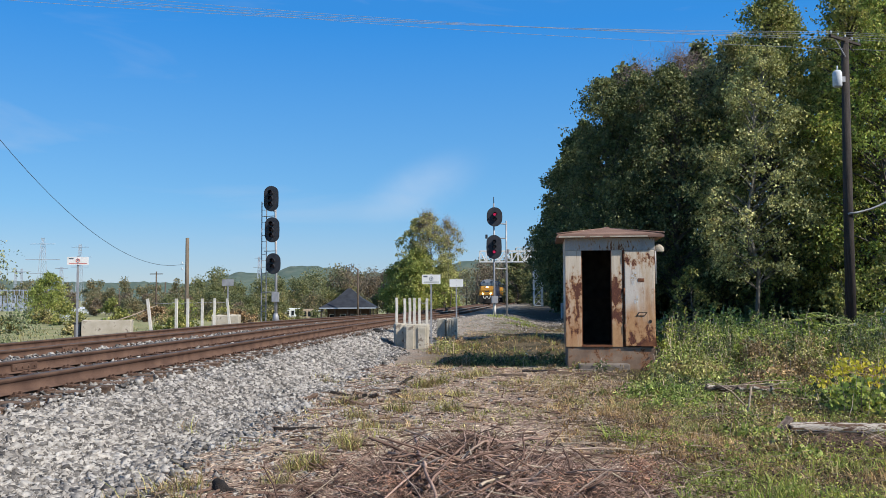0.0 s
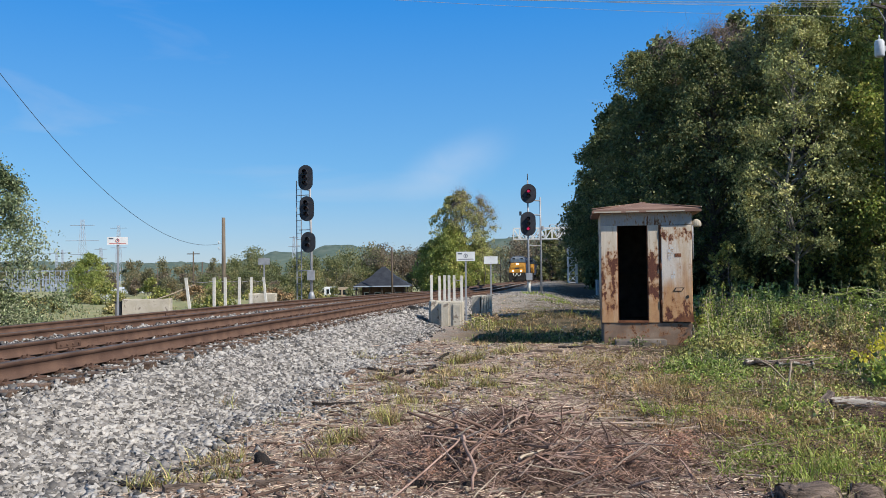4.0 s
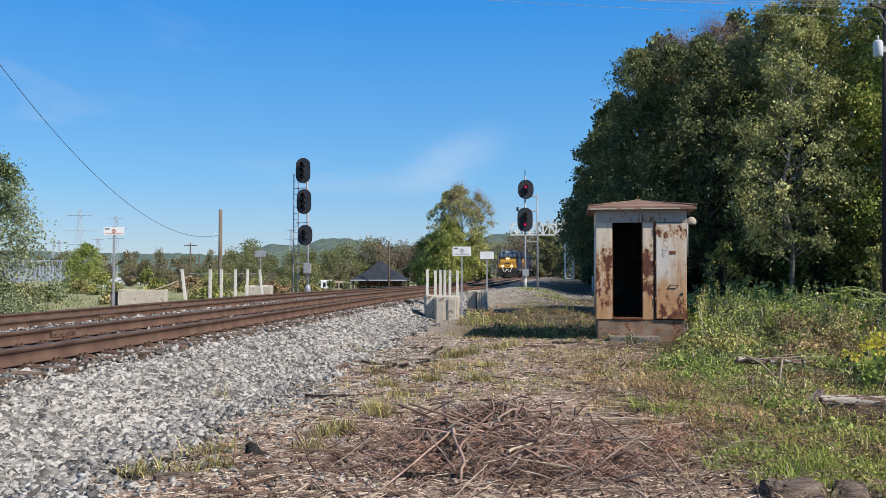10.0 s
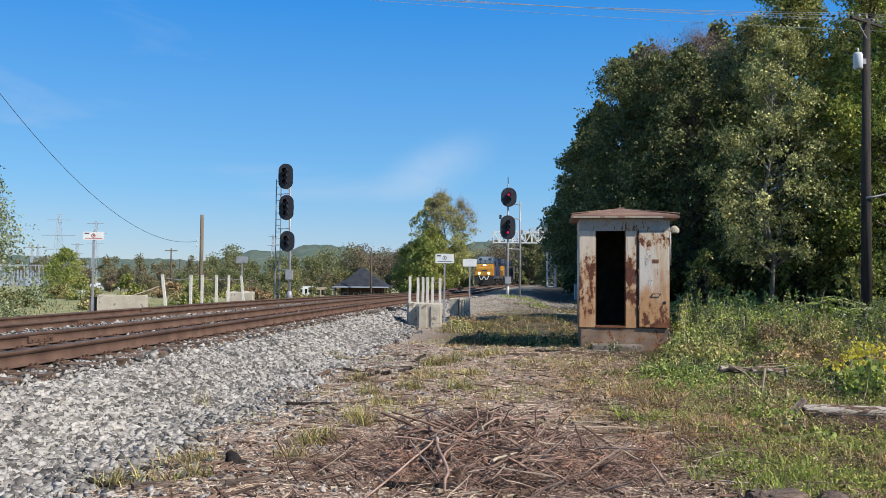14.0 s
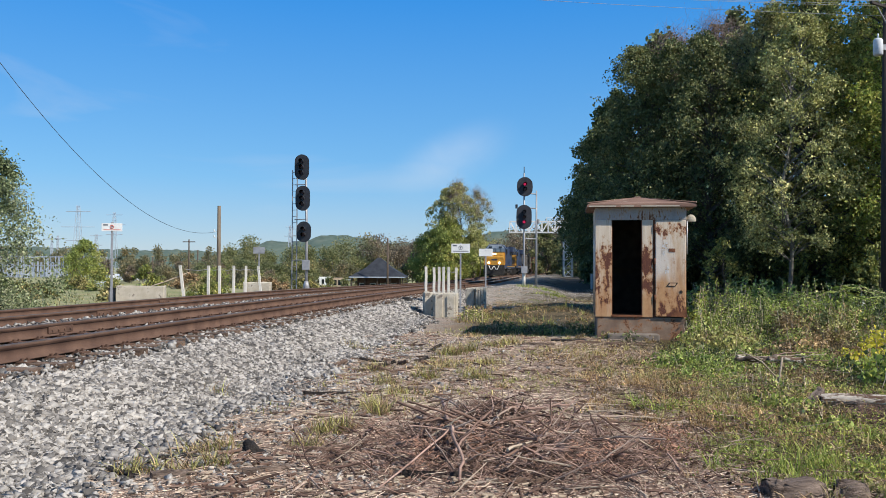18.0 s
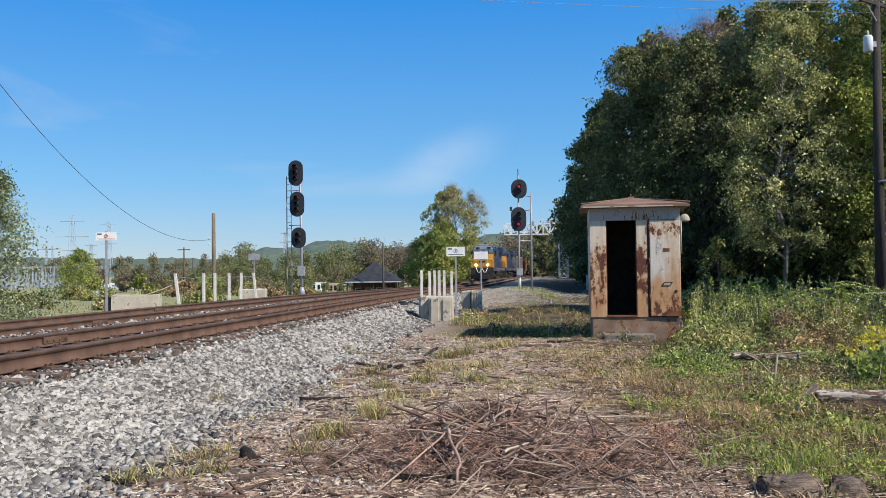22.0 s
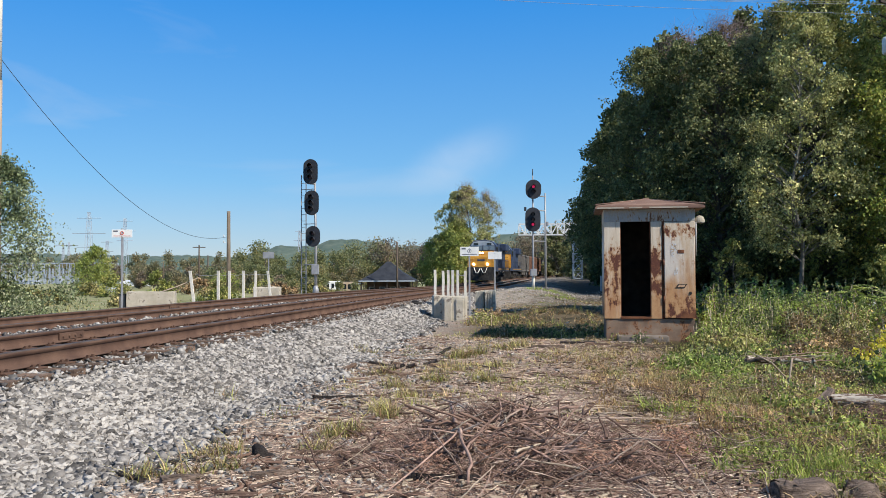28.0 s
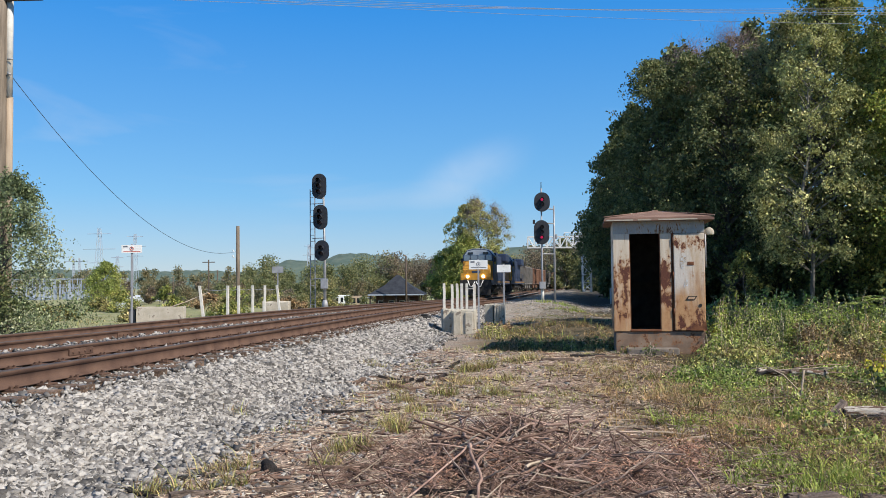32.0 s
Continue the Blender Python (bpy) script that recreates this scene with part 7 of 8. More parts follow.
for k in range(40):
    y = rng_w.uniform(8.2, 14.0)
    x = rng_w.uniform(2.9, 4.9) + 0.12 * (y - 10)
    x = min(x, 3.5) if y < 9.9 else x
    weed_clump(x, y, rng_w.uniform(0.10, 0.28), rng_w.uniform(0.2, 0.42), rng_w.choice(("weed", "bright", "bright", "olive", "rusty")), "low broad-leaved weeds in the rough grass", 1000 + k, 14, rng_w.uniform(0.018, 0.034), 30)
for k in range(22):
    y = rng_w.uniform(10.4, 16.4)
    x = rng_w.uniform(3.2, 4.6) + 0.10 * (y - 10)
    weed_clump(x, y, rng_w.uniform(0.12, 0.34), rng_w.uniform(0.25, 0.5), rng_w.choice(("weed", "olive", "olive", "dry", "rusty", "bright")), "low mixed weeds at the edge of the stand", 850 + k, 12, rng_w.choice((0.02, 0.03, 0.04)), 24)
for k, (x, y, h, leaf) in enumerate(((8.5, 19.8, 0.75, "tan"), (8.2, 20.3, 0.7, "dry"), (7.2, 17.4, 0.5, "rusty"), (6.4, 16.2, 0.45, "tan"), (5.6, 15.2, 0.4, "dry"), (7.8, 15.8, 0.45, "rusty"))):
    weed_clump(x, y, h, 0.4, leaf, "withered pale weeds in the stand", 1100 + k, 18, 0.04, 36)
for k, (x, y) in enumerate(((6.05, 12.9), (6.5, 12.8), (6.9, 13.2), (6.4, 13.6), (6.8, 14.6), (7.6, 15.2))):
    weed_clump(x, y, 0.66, 0.34, "gold", "yellowing broad-leaved vine over the weeds", 720 + k, 13, 0.06, 26, "yellow_vine", 1.0, "vine")
for k, (x, y) in enumerate(((5.35, 11.2), (5.8, 11.1), (6.1, 11.7), (5.6, 11.9))):
    weed_clump(x, y, 0.56, 0.40, ("bright", "deep")[k % 2], "broad-leaved green vine beside a log", 730 + k, 18, 0.062, 36, "green_vine", 0.95, "vine")


for k in range(16):
    x = rng_w.uniform(3.1, 4.4)
    weed_clump(x, 12.6 + (x - 3.1) * 0.9 + rng_w.uniform(-0.7, 1.2), rng_w.uniform(0.2, 0.36), rng_w.uniform(0.25, 0.45), ("fresh", "fresh", "weed", "deep")[k % 4], "dense low deep-green weeds by the rough grass", 1160 + k, 22, rng_w.uniform(0.018, 0.032), 56)
for k, (x, y) in enumerate(((9.0, 22.0), (9.3, 22.1), (8.8, 21.7))):
    weed_clump(x, y, 0.68, 0.28, "cotton", "bleached dead weed before the wood", 1180 + k, 12, 0.05, 12)
weed_clump(2.42, 21.3, 0.34, 0.09, "cotton", "small weed with white seed heads in the ditch", 1130, 7, 0.05, 5, "white_weed")
for k, (x, y) in enumerate(((10.1, 20.6), (10.6, 20.3), (11.2, 20.9), (9.6, 20.9))):
    weed_clump(x, y, 1.05, 0.25, "cotton", "tall weed with pale flower heads before the wood", 1140 + k, 6, 0.05, 6, "white_weed")


def frond_plant(x, y, h, seed):
    """Arching compound leaves, like young sumac."""
    rng = np.random.default_rng(seed)
    t = thing("frond_plant", pose(x, y, float(land(x, y))), "green plant with long feathery compound leaves", "plant", "feathery plants behind the weeds")
    b, v_all, f_all, n0 = bmesh.new(), [], [], 0
    for k in range(9):
        a = rng.uniform(0, 6.28)
        L = h * rng.uniform(0.4, 0.62)
        base = np.array([0, 0, h * rng.uniform(0.3, 0.8)])
        d = np.array([math.cos(a), math.sin(a), 0])
        q = [base + d * L * s + np.array([0, 0, 0.35 * L * s - 0.45 * L * s * s]) for s in np.linspace(0, 1, 12)]
        tube(b, [q[0], q[5], q[11]], [0.008, 0.006, 0.002], 4, False)
        side = np.array([-d[1], d[0], 0])
        for s, p in enumerate(q[1:], 1):
            for sg in (-1, 1):
                l = 0.16 * h * math.sin(math.pi * (0.12 + 0.8 * s / 11))
                tip = p + side * sg * l + d * l * 0.4 - np.array([0, 0, 0.25 * l])
                w = d * 0.035 * h
                v_all += [p, p + side * sg * l * 0.5 + w, tip, p + side * sg * l * 0.5 - w * 0.4]
                f_all += [(n0, n0 + 1, n0 + 2), (n0, n0 + 2, n0 + 3)]
                n0 += 4
    tube(b, [(0, 0, -0.05), (0.02, 0, h * 0.8)], [0.018, 0.008], 5)
    part("stem", b, M["straw"], t)
    hang("fronds", raw_mesh("fronds", v_all, f_all, LEAF["fresh"]), None, t)


for k, (x, y) in enumerate(((10.2, 21.0), (10.9, 21.5), (10.7, 20.2), (11.5, 21.4), (10.4, 22.8), (11.8, 23.0), (8.6, 22.9), (12.0, 20.6), (9.4, 21.6), (9.9, 20.4), (12.4, 21.8), (8.3, 25.5))):
    frond_plant(x, y, 1.05 + 0.14 * (k % 3), 760 + k)


def blades(name, spots, leaf, seed, label, h0=0.10, h1=0.28, wide=0.006, droop=1.0):
    """Grass blades: thin bent strips in one mass. spots: arrays of x, y."""
    rng = np.random.default_rng(seed)
    x, y = np.asarray(spots).T
    n = len(x)
    z = land(x, y)
    h = rng.uniform(h0, h1, n)
    a = rng.uniform(0, 6.28, n)
    lean = rng.uniform(0.2, 1.5, n) * h * droop
    h = h * rng.uniform(0.35, 1.05, n)
    p0 = np.stack([x, y, z - 0.01], 1)
    d = np.stack([np.cos(a), np.sin(a), np.zeros(n)], 1)
    s = np.stack([-np.sin(a), np.cos(a), np.zeros(n)], 1) * (wide * rng.uniform(0.6, 1.4, (n, 1)))
    up = np.array([0, 0, 1.0])
    p1 = p0 + d * lean[:, None] * 0.35 + up * h[:, None] * 0.6
    p2 = p0 + d * lean[:, None] + up * h[:, None] * 0.95
    v = np.stack([p0 - s, p0 + s, p1 + s * 0.8, p1 - s * 0.8, p2], 1).reshape(-1, 3)
    i = 5 * np.arange(n)[:, None]
    f = np.concatenate([i + [0, 1, 2], i + [0, 2, 3], i + [3, 2, 4]], 1).reshape(-1, 3)
    tagged(hang(name, raw_mesh(name, v, f, LEAF[leaf] if leaf in LEAF else M[leaf]), None), label, "grass", kind="stuff")


rg = np.random.default_rng(77)
def field(n, x0, x1, y0, y1, keep):
    p = np.stack([rg.uniform(x0, x1, n), rg.uniform(y0, y1, n)], 1)
    return p[keep(p[:, 0], p[:, 1], lumps(p[:, 0] * 1.3, p[:, 1] * 1.3, 1.3) + rg.normal(size=n) * 0.35)]


def clumps(n, x0, x1, y0, y1, keep, lo, hi, spread):
    """Grass in clumps of uneven size."""
    c = field(n, x0, x1, y0, y1, keep)
    m = rg.integers(lo, hi, len(c))
    p = np.repeat(c, m, axis=0)
    return p + rg.normal(size=p.shape) * np.repeat(spread * rg.uniform(0.4, 1.6, len(c)), m)[:, None]


edge = lambda x, y, q: x > 1.55 + 0.05 * (y - 6) + 0.5 * q
blades("grass", clumps(420, 1.0, 8.0, 5.6, 17.0, lambda x, y, q: (q > 0.0) & edge(x, y, q), 10, 40, 0.045), "grass", 1, "rough yellow-green grass beside the clearing", 0.05, 0.21, 0.006, 1.2)
blades("grass", clumps(200, 1.9, 7.5, 5.6, 14.0, lambda x, y, q: (q > 0.2) & (x > 2.1), 20, 50, 0.06), "olive", 2, "olive grass patches beside the clearing", 0.05, 0.15, 0.005)
blades("grass", clumps(560, 1.0, 8.0, 5.6, 17.0, lambda x, y, q: (q < 0.35) & edge(x, y, q), 8, 26, 0.055), "dry", 10, "dry brown grass beside the clearing", 0.04, 0.15, 0.006, 1.5)
blades("grass", clumps(640, -2.4, 3.2, 9.0, 21.0, lambda x, y, q: (q > 0.15) & (x > near_x(y) + 3.0), 8, 30, 0.10), "olive", 3, "sparse dry grass tufts in the clearing", 0.03, 0.13, 0.005)
blades("grass", clumps(230, 0.2, 8.5, 21.8, 40.0, lambda x, y, q: (q > 0.0) & (x > near_x(y) + 3.4), 16, 50, 0.2), "tan", 31, "tan dead weeds on the bank behind the booth", 0.03, 0.09, 0.010, 1.8)
blades("grass", clumps(90, 0.2, 8.5, 21.8, 46.0, lambda x, y, q: (q > 0.1) & (x > near_x(y) + 3.6), 16, 50, 0.2), "olive", 32, "olive grass on the bank behind the booth", 0.03, 0.11, 0.010, 1.8)
blades("grass", clumps(420, 0.1, 8.5, 22.0, 44.0, lambda x, y, q: (q > -0.7) & (x > near_x(y) + 3.2), 12, 40, 0.22), "dry", 34, "matted brown dead grass on the bank", 0.02, 0.08, 0.014, 2.2)
blades("grass", clumps(240, 0.1, 8.5, 22.0, 44.0, lambda x, y, q: (q > 0.2) & (x > near_x(y) + 3.2), 12, 40, 0.22), "deep", 35, "dark rank grass on the bank", 0.03, 0.11, 0.012, 1.8)
blades("grass", clumps(46, 3.6, 5.4, 42.0, 52.0, lambda x, y, q: q > 0.0, 12, 40, 0.2), "bright", 33, "bright grass strip beside the signal", 0.08, 0.26, 0.012, 1.1)
blades("grass", clumps(150, 0.3, 7.5, 24.0, 44.0, lambda x, y, q: (q > 0.0) & (x > near_x(y) + 3.6), 14, 46, 0.2), "rusty", 5, "dry brown grass along the ditch", 0.02, 0.09, 0.012, 1.8)
blades("grass", clumps(90, 0.3, 7.5, 24.0, 46.0, lambda x, y, q: (q > 0.2) & (x > near_x(y) + 3.8), 14, 46, 0.2), "wood", 12, "olive rank grass along the ditch", 0.03, 0.11, 0.012, 1.8)
blades("grass", clumps(110, 0.0, 3.4, 19.4, 25.0, lambda x, y, q: q > -0.4, 10, 34, 0.12), "rusty", 9, "dry weeds in the ditch behind the booth", 0.04, 0.2, 0.007, 1.3)
blades("grass", clumps(50, 0.0, 3.4, 19.4, 25.0, lambda x, y, q: q > -0.2, 10, 30, 0.12), "wood", 11, "rank grass in the ditch behind the booth", 0.1, 0.3, 0.008)
blades("grass", field(9000, -30, -9.0, 24, 50, lambda x, y, q: (q > 0.1) & (x < far_x(y) - 1.9)), "grass", 6, "long grass across the tracks", 0.1, 0.32, 0.012)
# low broad leaves in the grass
for leaf, n, seed in (("weed", 1600, 5), ("olive", 3200, 6), ("rusty", 5000, 7)):
    p = clumps(260, 1.6, 8.0, 5.7, 17.0, lambda x, y, q: (q > -0.2 if leaf != "rusty" else q < 0.3) & edge(x, y, q), n // 320, n // 160, 0.11)
    z = land(p[:, 0], p[:, 1]) + rg.uniform(0.02, 0.14, len(p))
    v, f = leaves(np.column_stack([p, z]), 0.014, rg, lean=0.0, long=1.6)
    tagged(hang("ground_weeds", raw_mesh("ground_weeds", v, f, LEAF[leaf]), None), "low broad-leaved weeds among the grass", "weed", kind="stuff")
tufts = []
for x, y, n in ((-2.48, 6.46, 120), (-2.30, 6.55, 60), (-2.2, 7.15, 80), (-2.0, 7.3, 120), (-1.85, 6.65, 110), (-2.05, 6.5, 80), (-1.23, 8.18, 300), (-1.15, 8.3, 160), (-0.95, 9.63, 260), (-0.85, 9.2, 180), (-1.9, 16.0, 160), (-0.14, 15.4, 420), (0.15, 15.8, 320), (0.99, 17.0, 300), (0.7, 16.6, 200), (-2.77, 10.1, 90), (-1.3, 7.45, 160), (-0.75, 10.8, 220), (-1.0, 11.8, 240), (-0.45, 12.4, 260), (0.25, 12.6, 220), (-1.25, 13.2, 200), (0.5, 14.2, 240), (-0.2, 13.6, 220)):
    tufts.append(np.stack([x + rg.normal(size=n) * (0.02 + 0.006 * y), y + rg.normal(size=n) * (0.02 + 0.006 * y)], 1))
blades("grass", np.concatenate(tufts)[::2], "olive", 7, "tufts of olive grass between ballast and litter", 0.06, 0.25, 0.004, 1.1)
blades("grass", np.concatenate(tufts)[1::2] + rg.normal(size=np.concatenate(tufts)[1::2].shape) * 0.04, "dry", 8, "tufts of dead tan grass between ballast and litter", 0.05, 0.26, 0.0035, 1.1)
blades("grass", clumps(420, 1.3, 4.6, 6.5, 16.5, lambda x, y, q: (q > -0.5) & (x > 1.4), 10, 30, 0.1), "rusty", 25, "matted reddish-brown dead grass beside the clearing", 0.03, 0.10, 0.006, 1.8)
blades("grass", clumps(190, 1.3, 4.2, 8.5, 15.0, lambda x, y, q: (q > -0.5) & (x > 1.5) & (x < 2.3 + 0.12 * y), 10, 30, 0.1), "tan", 21, "orange-tan dead grass beside the clearing", 0.04, 0.17, 0.006, 1.6)
blades("grass", clumps(420, 1.9, 5.5, 5.6, 10.5, lambda x, y, q: (q > 0.35) & (x > 1.9), 12, 36, 0.05), "bright", 22, "fine fresh green grass beside the clearing", 0.05, 0.2, 0.0045, 1.1)
blades("grass", clumps(300, -0.6, 3.0, 9.5, 19.5, lambda x, y, q: (q > 0.15) & (x > near_x(y) + 3.6), 14, 40, 0.09), "olive", 23, "low olive grass matted over the clearing", 0.03, 0.12, 0.005, 1.3)
blades("grass", clumps(130, -0.6, 3.0, 9.5, 19.5, lambda x, y, q: (q > 0.1) & (x > near_x(y) + 3.6), 12, 30, 0.09), "tan", 24, "dead tan grass matted over the clearing", 0.05, 0.18, 0.005, 1.2)
dense = lambda x, y, q: (q > 0.12) & (x > 2.0 + 0.4 * q + 0.03 * (y - 6)) & ~((x > 3.5) & (y > 8.5) & (y < 10.0))
blades("grass", clumps(340, 1.7, 5.4, 5.9, 12.5, dense, 16, 44, 0.05), "grass", 26, "fine yellow-green grass beside the clearing", 0.06, 0.22, 0.0035, 0.8)
blades("grass", clumps(150, 2.4, 4.6, 6.1, 7.4, dense, 16, 44, 0.05), "bright", 27, "fresh green grass behind the cut logs", 0.05, 0.2, 0.004, 0.7)
blades("grass", clumps(950, 1.7, 4.6, 7.4, 13.5, lambda x, y, q: dense(x, y, -q), 14, 40, 0.06), "tan", 28, "fine reddish-tan grass beside the clearing", 0.05, 0.17, 0.0035, 0.9)
blades("grass", clumps(420, 2.0, 5.4, 6.2, 12.5, lambda x, y, q: dense(x, y, -q), 14, 40, 0.06), "rusty", 29, "fine brown grass beside the clearing", 0.05, 0.18, 0.0035, 0.9)
# bright patches in the grass
patch = []
for x, y, r, n in ((3.3, 6.6, 0.3, 1500), (3.0, 8.0, 0.3, 900), (3.9, 8.4, 0.4, 700), (4.6, 10.6, 0.4, 800), (3.4, 11.4, 0.35, 600), (4.4, 12.2, 0.4, 800), (4.9, 14.6, 0.5, 900), (2.4, 9.4, 0.2, 300), (2.2, 7.2, 0.25, 400), (4.4, 7.6, 0.35, 700)):
    patch.append(np.stack([x + rg.normal(size=n) * r, y + rg.normal(size=n) * r], 1))
p = np.concatenate(patch)
z = land(p[:, 0], p[:, 1]) + rg.uniform(0.02, 0.13, len(p))
v, f = leaves(np.column_stack([p, z]), 0.013, rg, lean=0.0, long=2.2)
tagged(hang("ground_weeds", raw_mesh("ground_weeds", v, f, LEAF["bright"]), None), "patches of fresh green weeds in the rough grass", "weed", kind="stuff")
# small weeds rooted against the booth's plinth
for k, (x, y, h, leaf) in enumerate(((3.55, 17.72, 0.34, "deep"), (3.0, 17.95, 0.22, "olive"), (4.45, 17.6, 0.34, "weed"), (4.65, 17.75, 0.5, "weed"), (2.6, 18.1, 0.16, "rusty"), (3.85, 17.65, 0.14, "rusty"))):
    weed_clump(x, y, h, 0.16, leaf, "small weed rooted against the booth's plinth", 960 + k, 8, 0.035, 22)


# ---- litter, brush and logs ----
def stick_mesh(bm, p, a, tilt, L, r, rng, n=6, kinks=7):
    d = Vector((math.cos(a) * math.cos(tilt), math.sin(a) * math.cos(tilt), math.sin(tilt)))
    side = Vector((-math.sin(a), math.cos(a), rng.uniform(-0.3, 1.0))) * L * rng.uniform(-0.06, 0.06)
    q = [Vector(p) + d * L * k / kinks + side * math.sin(math.pi * k / kinks) + Vector((rng.uniform(-1, 1), rng.uniform(-1, 1), rng.uniform(-0.5, 0.5))) * L * 0.022 * (k > 0) for k in range(kinks + 1)]
    tube(bm, q, [r * (1 - 0.5 * k / kinks) for k in range(kinks + 1)], n)
    return q


def branch(parent, way, r, tone, rng):
    """A crooked bare branch along a few points, with a side twig."""
    q = []
    for a, c in zip(way, way[1:]):
        for k in range(4):
            q.append(Vector(a).lerp(Vector(c), k / 4) + Vector((rng.uniform(-1, 1), rng.uniform(-1, 1), rng.uniform(-0.6, 0.6))) * r * 0.8)
    q.append(Vector(way[-1]))
    b = tube(bmesh.new(), q, [r * (1 - 0.4 * k / len(q)) for k in range(len(q))], 8)
    m = q[len(q) // 2]
    tube(b, [m, m + Vector((rng.uniform(-0.2, 0.2), 0.12, 0.12))], [r * 0.5, r * 0.25], 6)
    part("branch", b, M[tone], parent, "crooked bare branch")


def brush_pile():
    rng = random.Random(31)
    cx, cy = 0.42, 7.35
    t = thing("brush_pile", Matrix(), "low heap of dead branches and twigs on the clearing", "brush pile")
    for k in range(420):
        u, w = rng.gauss(0, 0.55), rng.gauss(0, 0.58)
        x, y = cx + u, cy + w
        hz = 0.42 * math.exp(-(u / 0.8) ** 2 - (w / 0.7) ** 2)
        L = rng.uniform(0.14, 0.55)
        r = rng.choice((0.003, 0.004, 0.005, 0.006, 0.008, 0.014))
        b = bmesh.new()
        a = rng.uniform(0, math.pi * 2)
        z = float(land(x, y)) + rng.uniform(0.0, 1.0) * hz + 0.015
        stick_mesh(b, (x - math.cos(a) * L / 2, y - math.sin(a) * L / 2, z), a, rng.uniform(-0.4, 0.6), L, r, rng, 5, 5)
        part("stick", b, M[rng.choice(("stick_brown", "stick_brown", "twig_dark", "stick", "twig_dark", "stick_brown", "pale_stick"))], t)
    for r, tone, way in (
            (0.016, "stick_brown", ((-0.18, 8.15, 0.36), (-0.09, 6.95, 0.33), (-0.01, 6.41, 0.24), (-0.03, 6.14, 0.12))),
            (0.015, "twig_dark", ((-0.34, 7.91, 0.28), (-0.36, 7.6, 0.22), (-0.38, 7.23, 0.14))),
            (0.011, "stick_brown", ((0.33, 8.7, 0.30), (0.05, 7.6, 0.36), (-0.15, 6.86, 0.30), (-0.61, 5.99, 0.08))),
            (0.012, "stick", ((-0.39, 7.64, 0.30), (-0.05, 7.29, 0.33), (0.32, 7.12, 0.24))),
            (0.0115, "pale_stick", ((0.43, 7.16, 0.18), (0.8, 7.2, 0.16), (1.16, 7.23, 0.11)))):
        branch(t, way, r, tone, rng)
    for r, tone, way in (
            (0.011, "pale_stick", ((0.49, 7.1, 0.16), (0.62, 7.3, 0.24), (0.73, 7.56, 0.27))),
            (0.018, "pale_stick", ((0.78, 8.11, 0.17), (0.98, 8.35, 0.18), (1.16, 8.6, 0.15))),
            (0.010, "pale_stick", ((0.18, 7.9, 0.28), (0.6, 9.0, 0.18), (1.05, 10.4, 0.10))),
            (0.012, "stick_brown", ((1.46, 7.49, 0.09), (1.40, 7.0, 0.10), (1.21, 6.54, 0.05))),
            (0.009, "stick", ((1.18, 8.72, 0.14), (1.78, 8.95, 0.10))),
            (0.010, "stick", ((0.10, 7.75, 0.28), (-0.12, 8.6, 0.30), (-0.29, 9.3, 0.24)))):
        branch(t, way, r, tone, rng)
    for k in range(34):
        u, w = rng.gauss(0, 0.42), rng.gauss(0, 0.45)
        hz = 0.34 * math.exp(-(u / 0.8) ** 2 - (w / 0.7) ** 2)
        p = Vector((cx + u, cy + w, float(land(cx + u, cy + w)) + hz * rng.uniform(0.2, 0.9)))
        a, L = rng.uniform(0, 6.28), rng.uniform(0.3, 0.7)
        e = p + Vector((math.cos(a), math.sin(a), rng.uniform(-0.15, 0.55))) * L
        branch(t, (p, p.lerp(e, 0.5) + Vector((rng.uniform(-0.06, 0.06), rng.uniform(-0.06, 0.06), rng.uniform(0, 0.07))), e), rng.uniform(0.008, 0.017), rng.choice(("twig_dark", "twig_dark", "stick_brown", "stick")), rng)
    # a dense dark tangle of fine twigs at the heap's back
    g = np.random.default_rng(9)
    m = 1600
    q = np.stack([0.30 + g.normal(size=m) * 0.16, 7.75 + g.normal(size=m) * 0.16, g.uniform(0.12, 0.40, m)], 1)
    hang("twig_tangle", straws(q, 0.06, 0.20, 0.003, g, 0.7, M["twig_dark"]), None, t)["kind"] = "stuff"
    # fine twigs
    n = 9000
    g = np.random.default_rng(5)
    x, y = cx + g.normal(size=n) * 0.75, cy + g.normal(size=n) * 0.62
    zz = land(x, y) + 0.28 * np.exp(-((x - cx) / 0.85) ** 2 - ((y - cy) / 0.75) ** 2) * g.uniform(0, 1, n) + 0.01
    hang("stalk_mass", straws(np.stack([x[:500], y[:500], zz[:500] + 0.015], 1), 0.08, 0.22, 0.0022, g, 0.3, M["straw"]), None, t)["kind"] = "stuff"
    hang("twig_mass", straws(np.stack([x[:5200], y[:5200], zz[:5200]], 1), 0.04, 0.16, 0.003, g, 0.9, M["stick_brown"]), None, t)["kind"] = "stuff"
    # low dark twigs: the shade in the heap's gaps put into colour
    hang("twig_mass", straws(np.stack([x[4500:], y[4500:], zz[4500:] * 0.5 + land(x[4500:], y[4500:]) * 0.5 + 0.01], 1), 0.05, 0.18, 0.004, g, 0.8, M["twig_dark"]), None, t)["kind"] = "stuff"


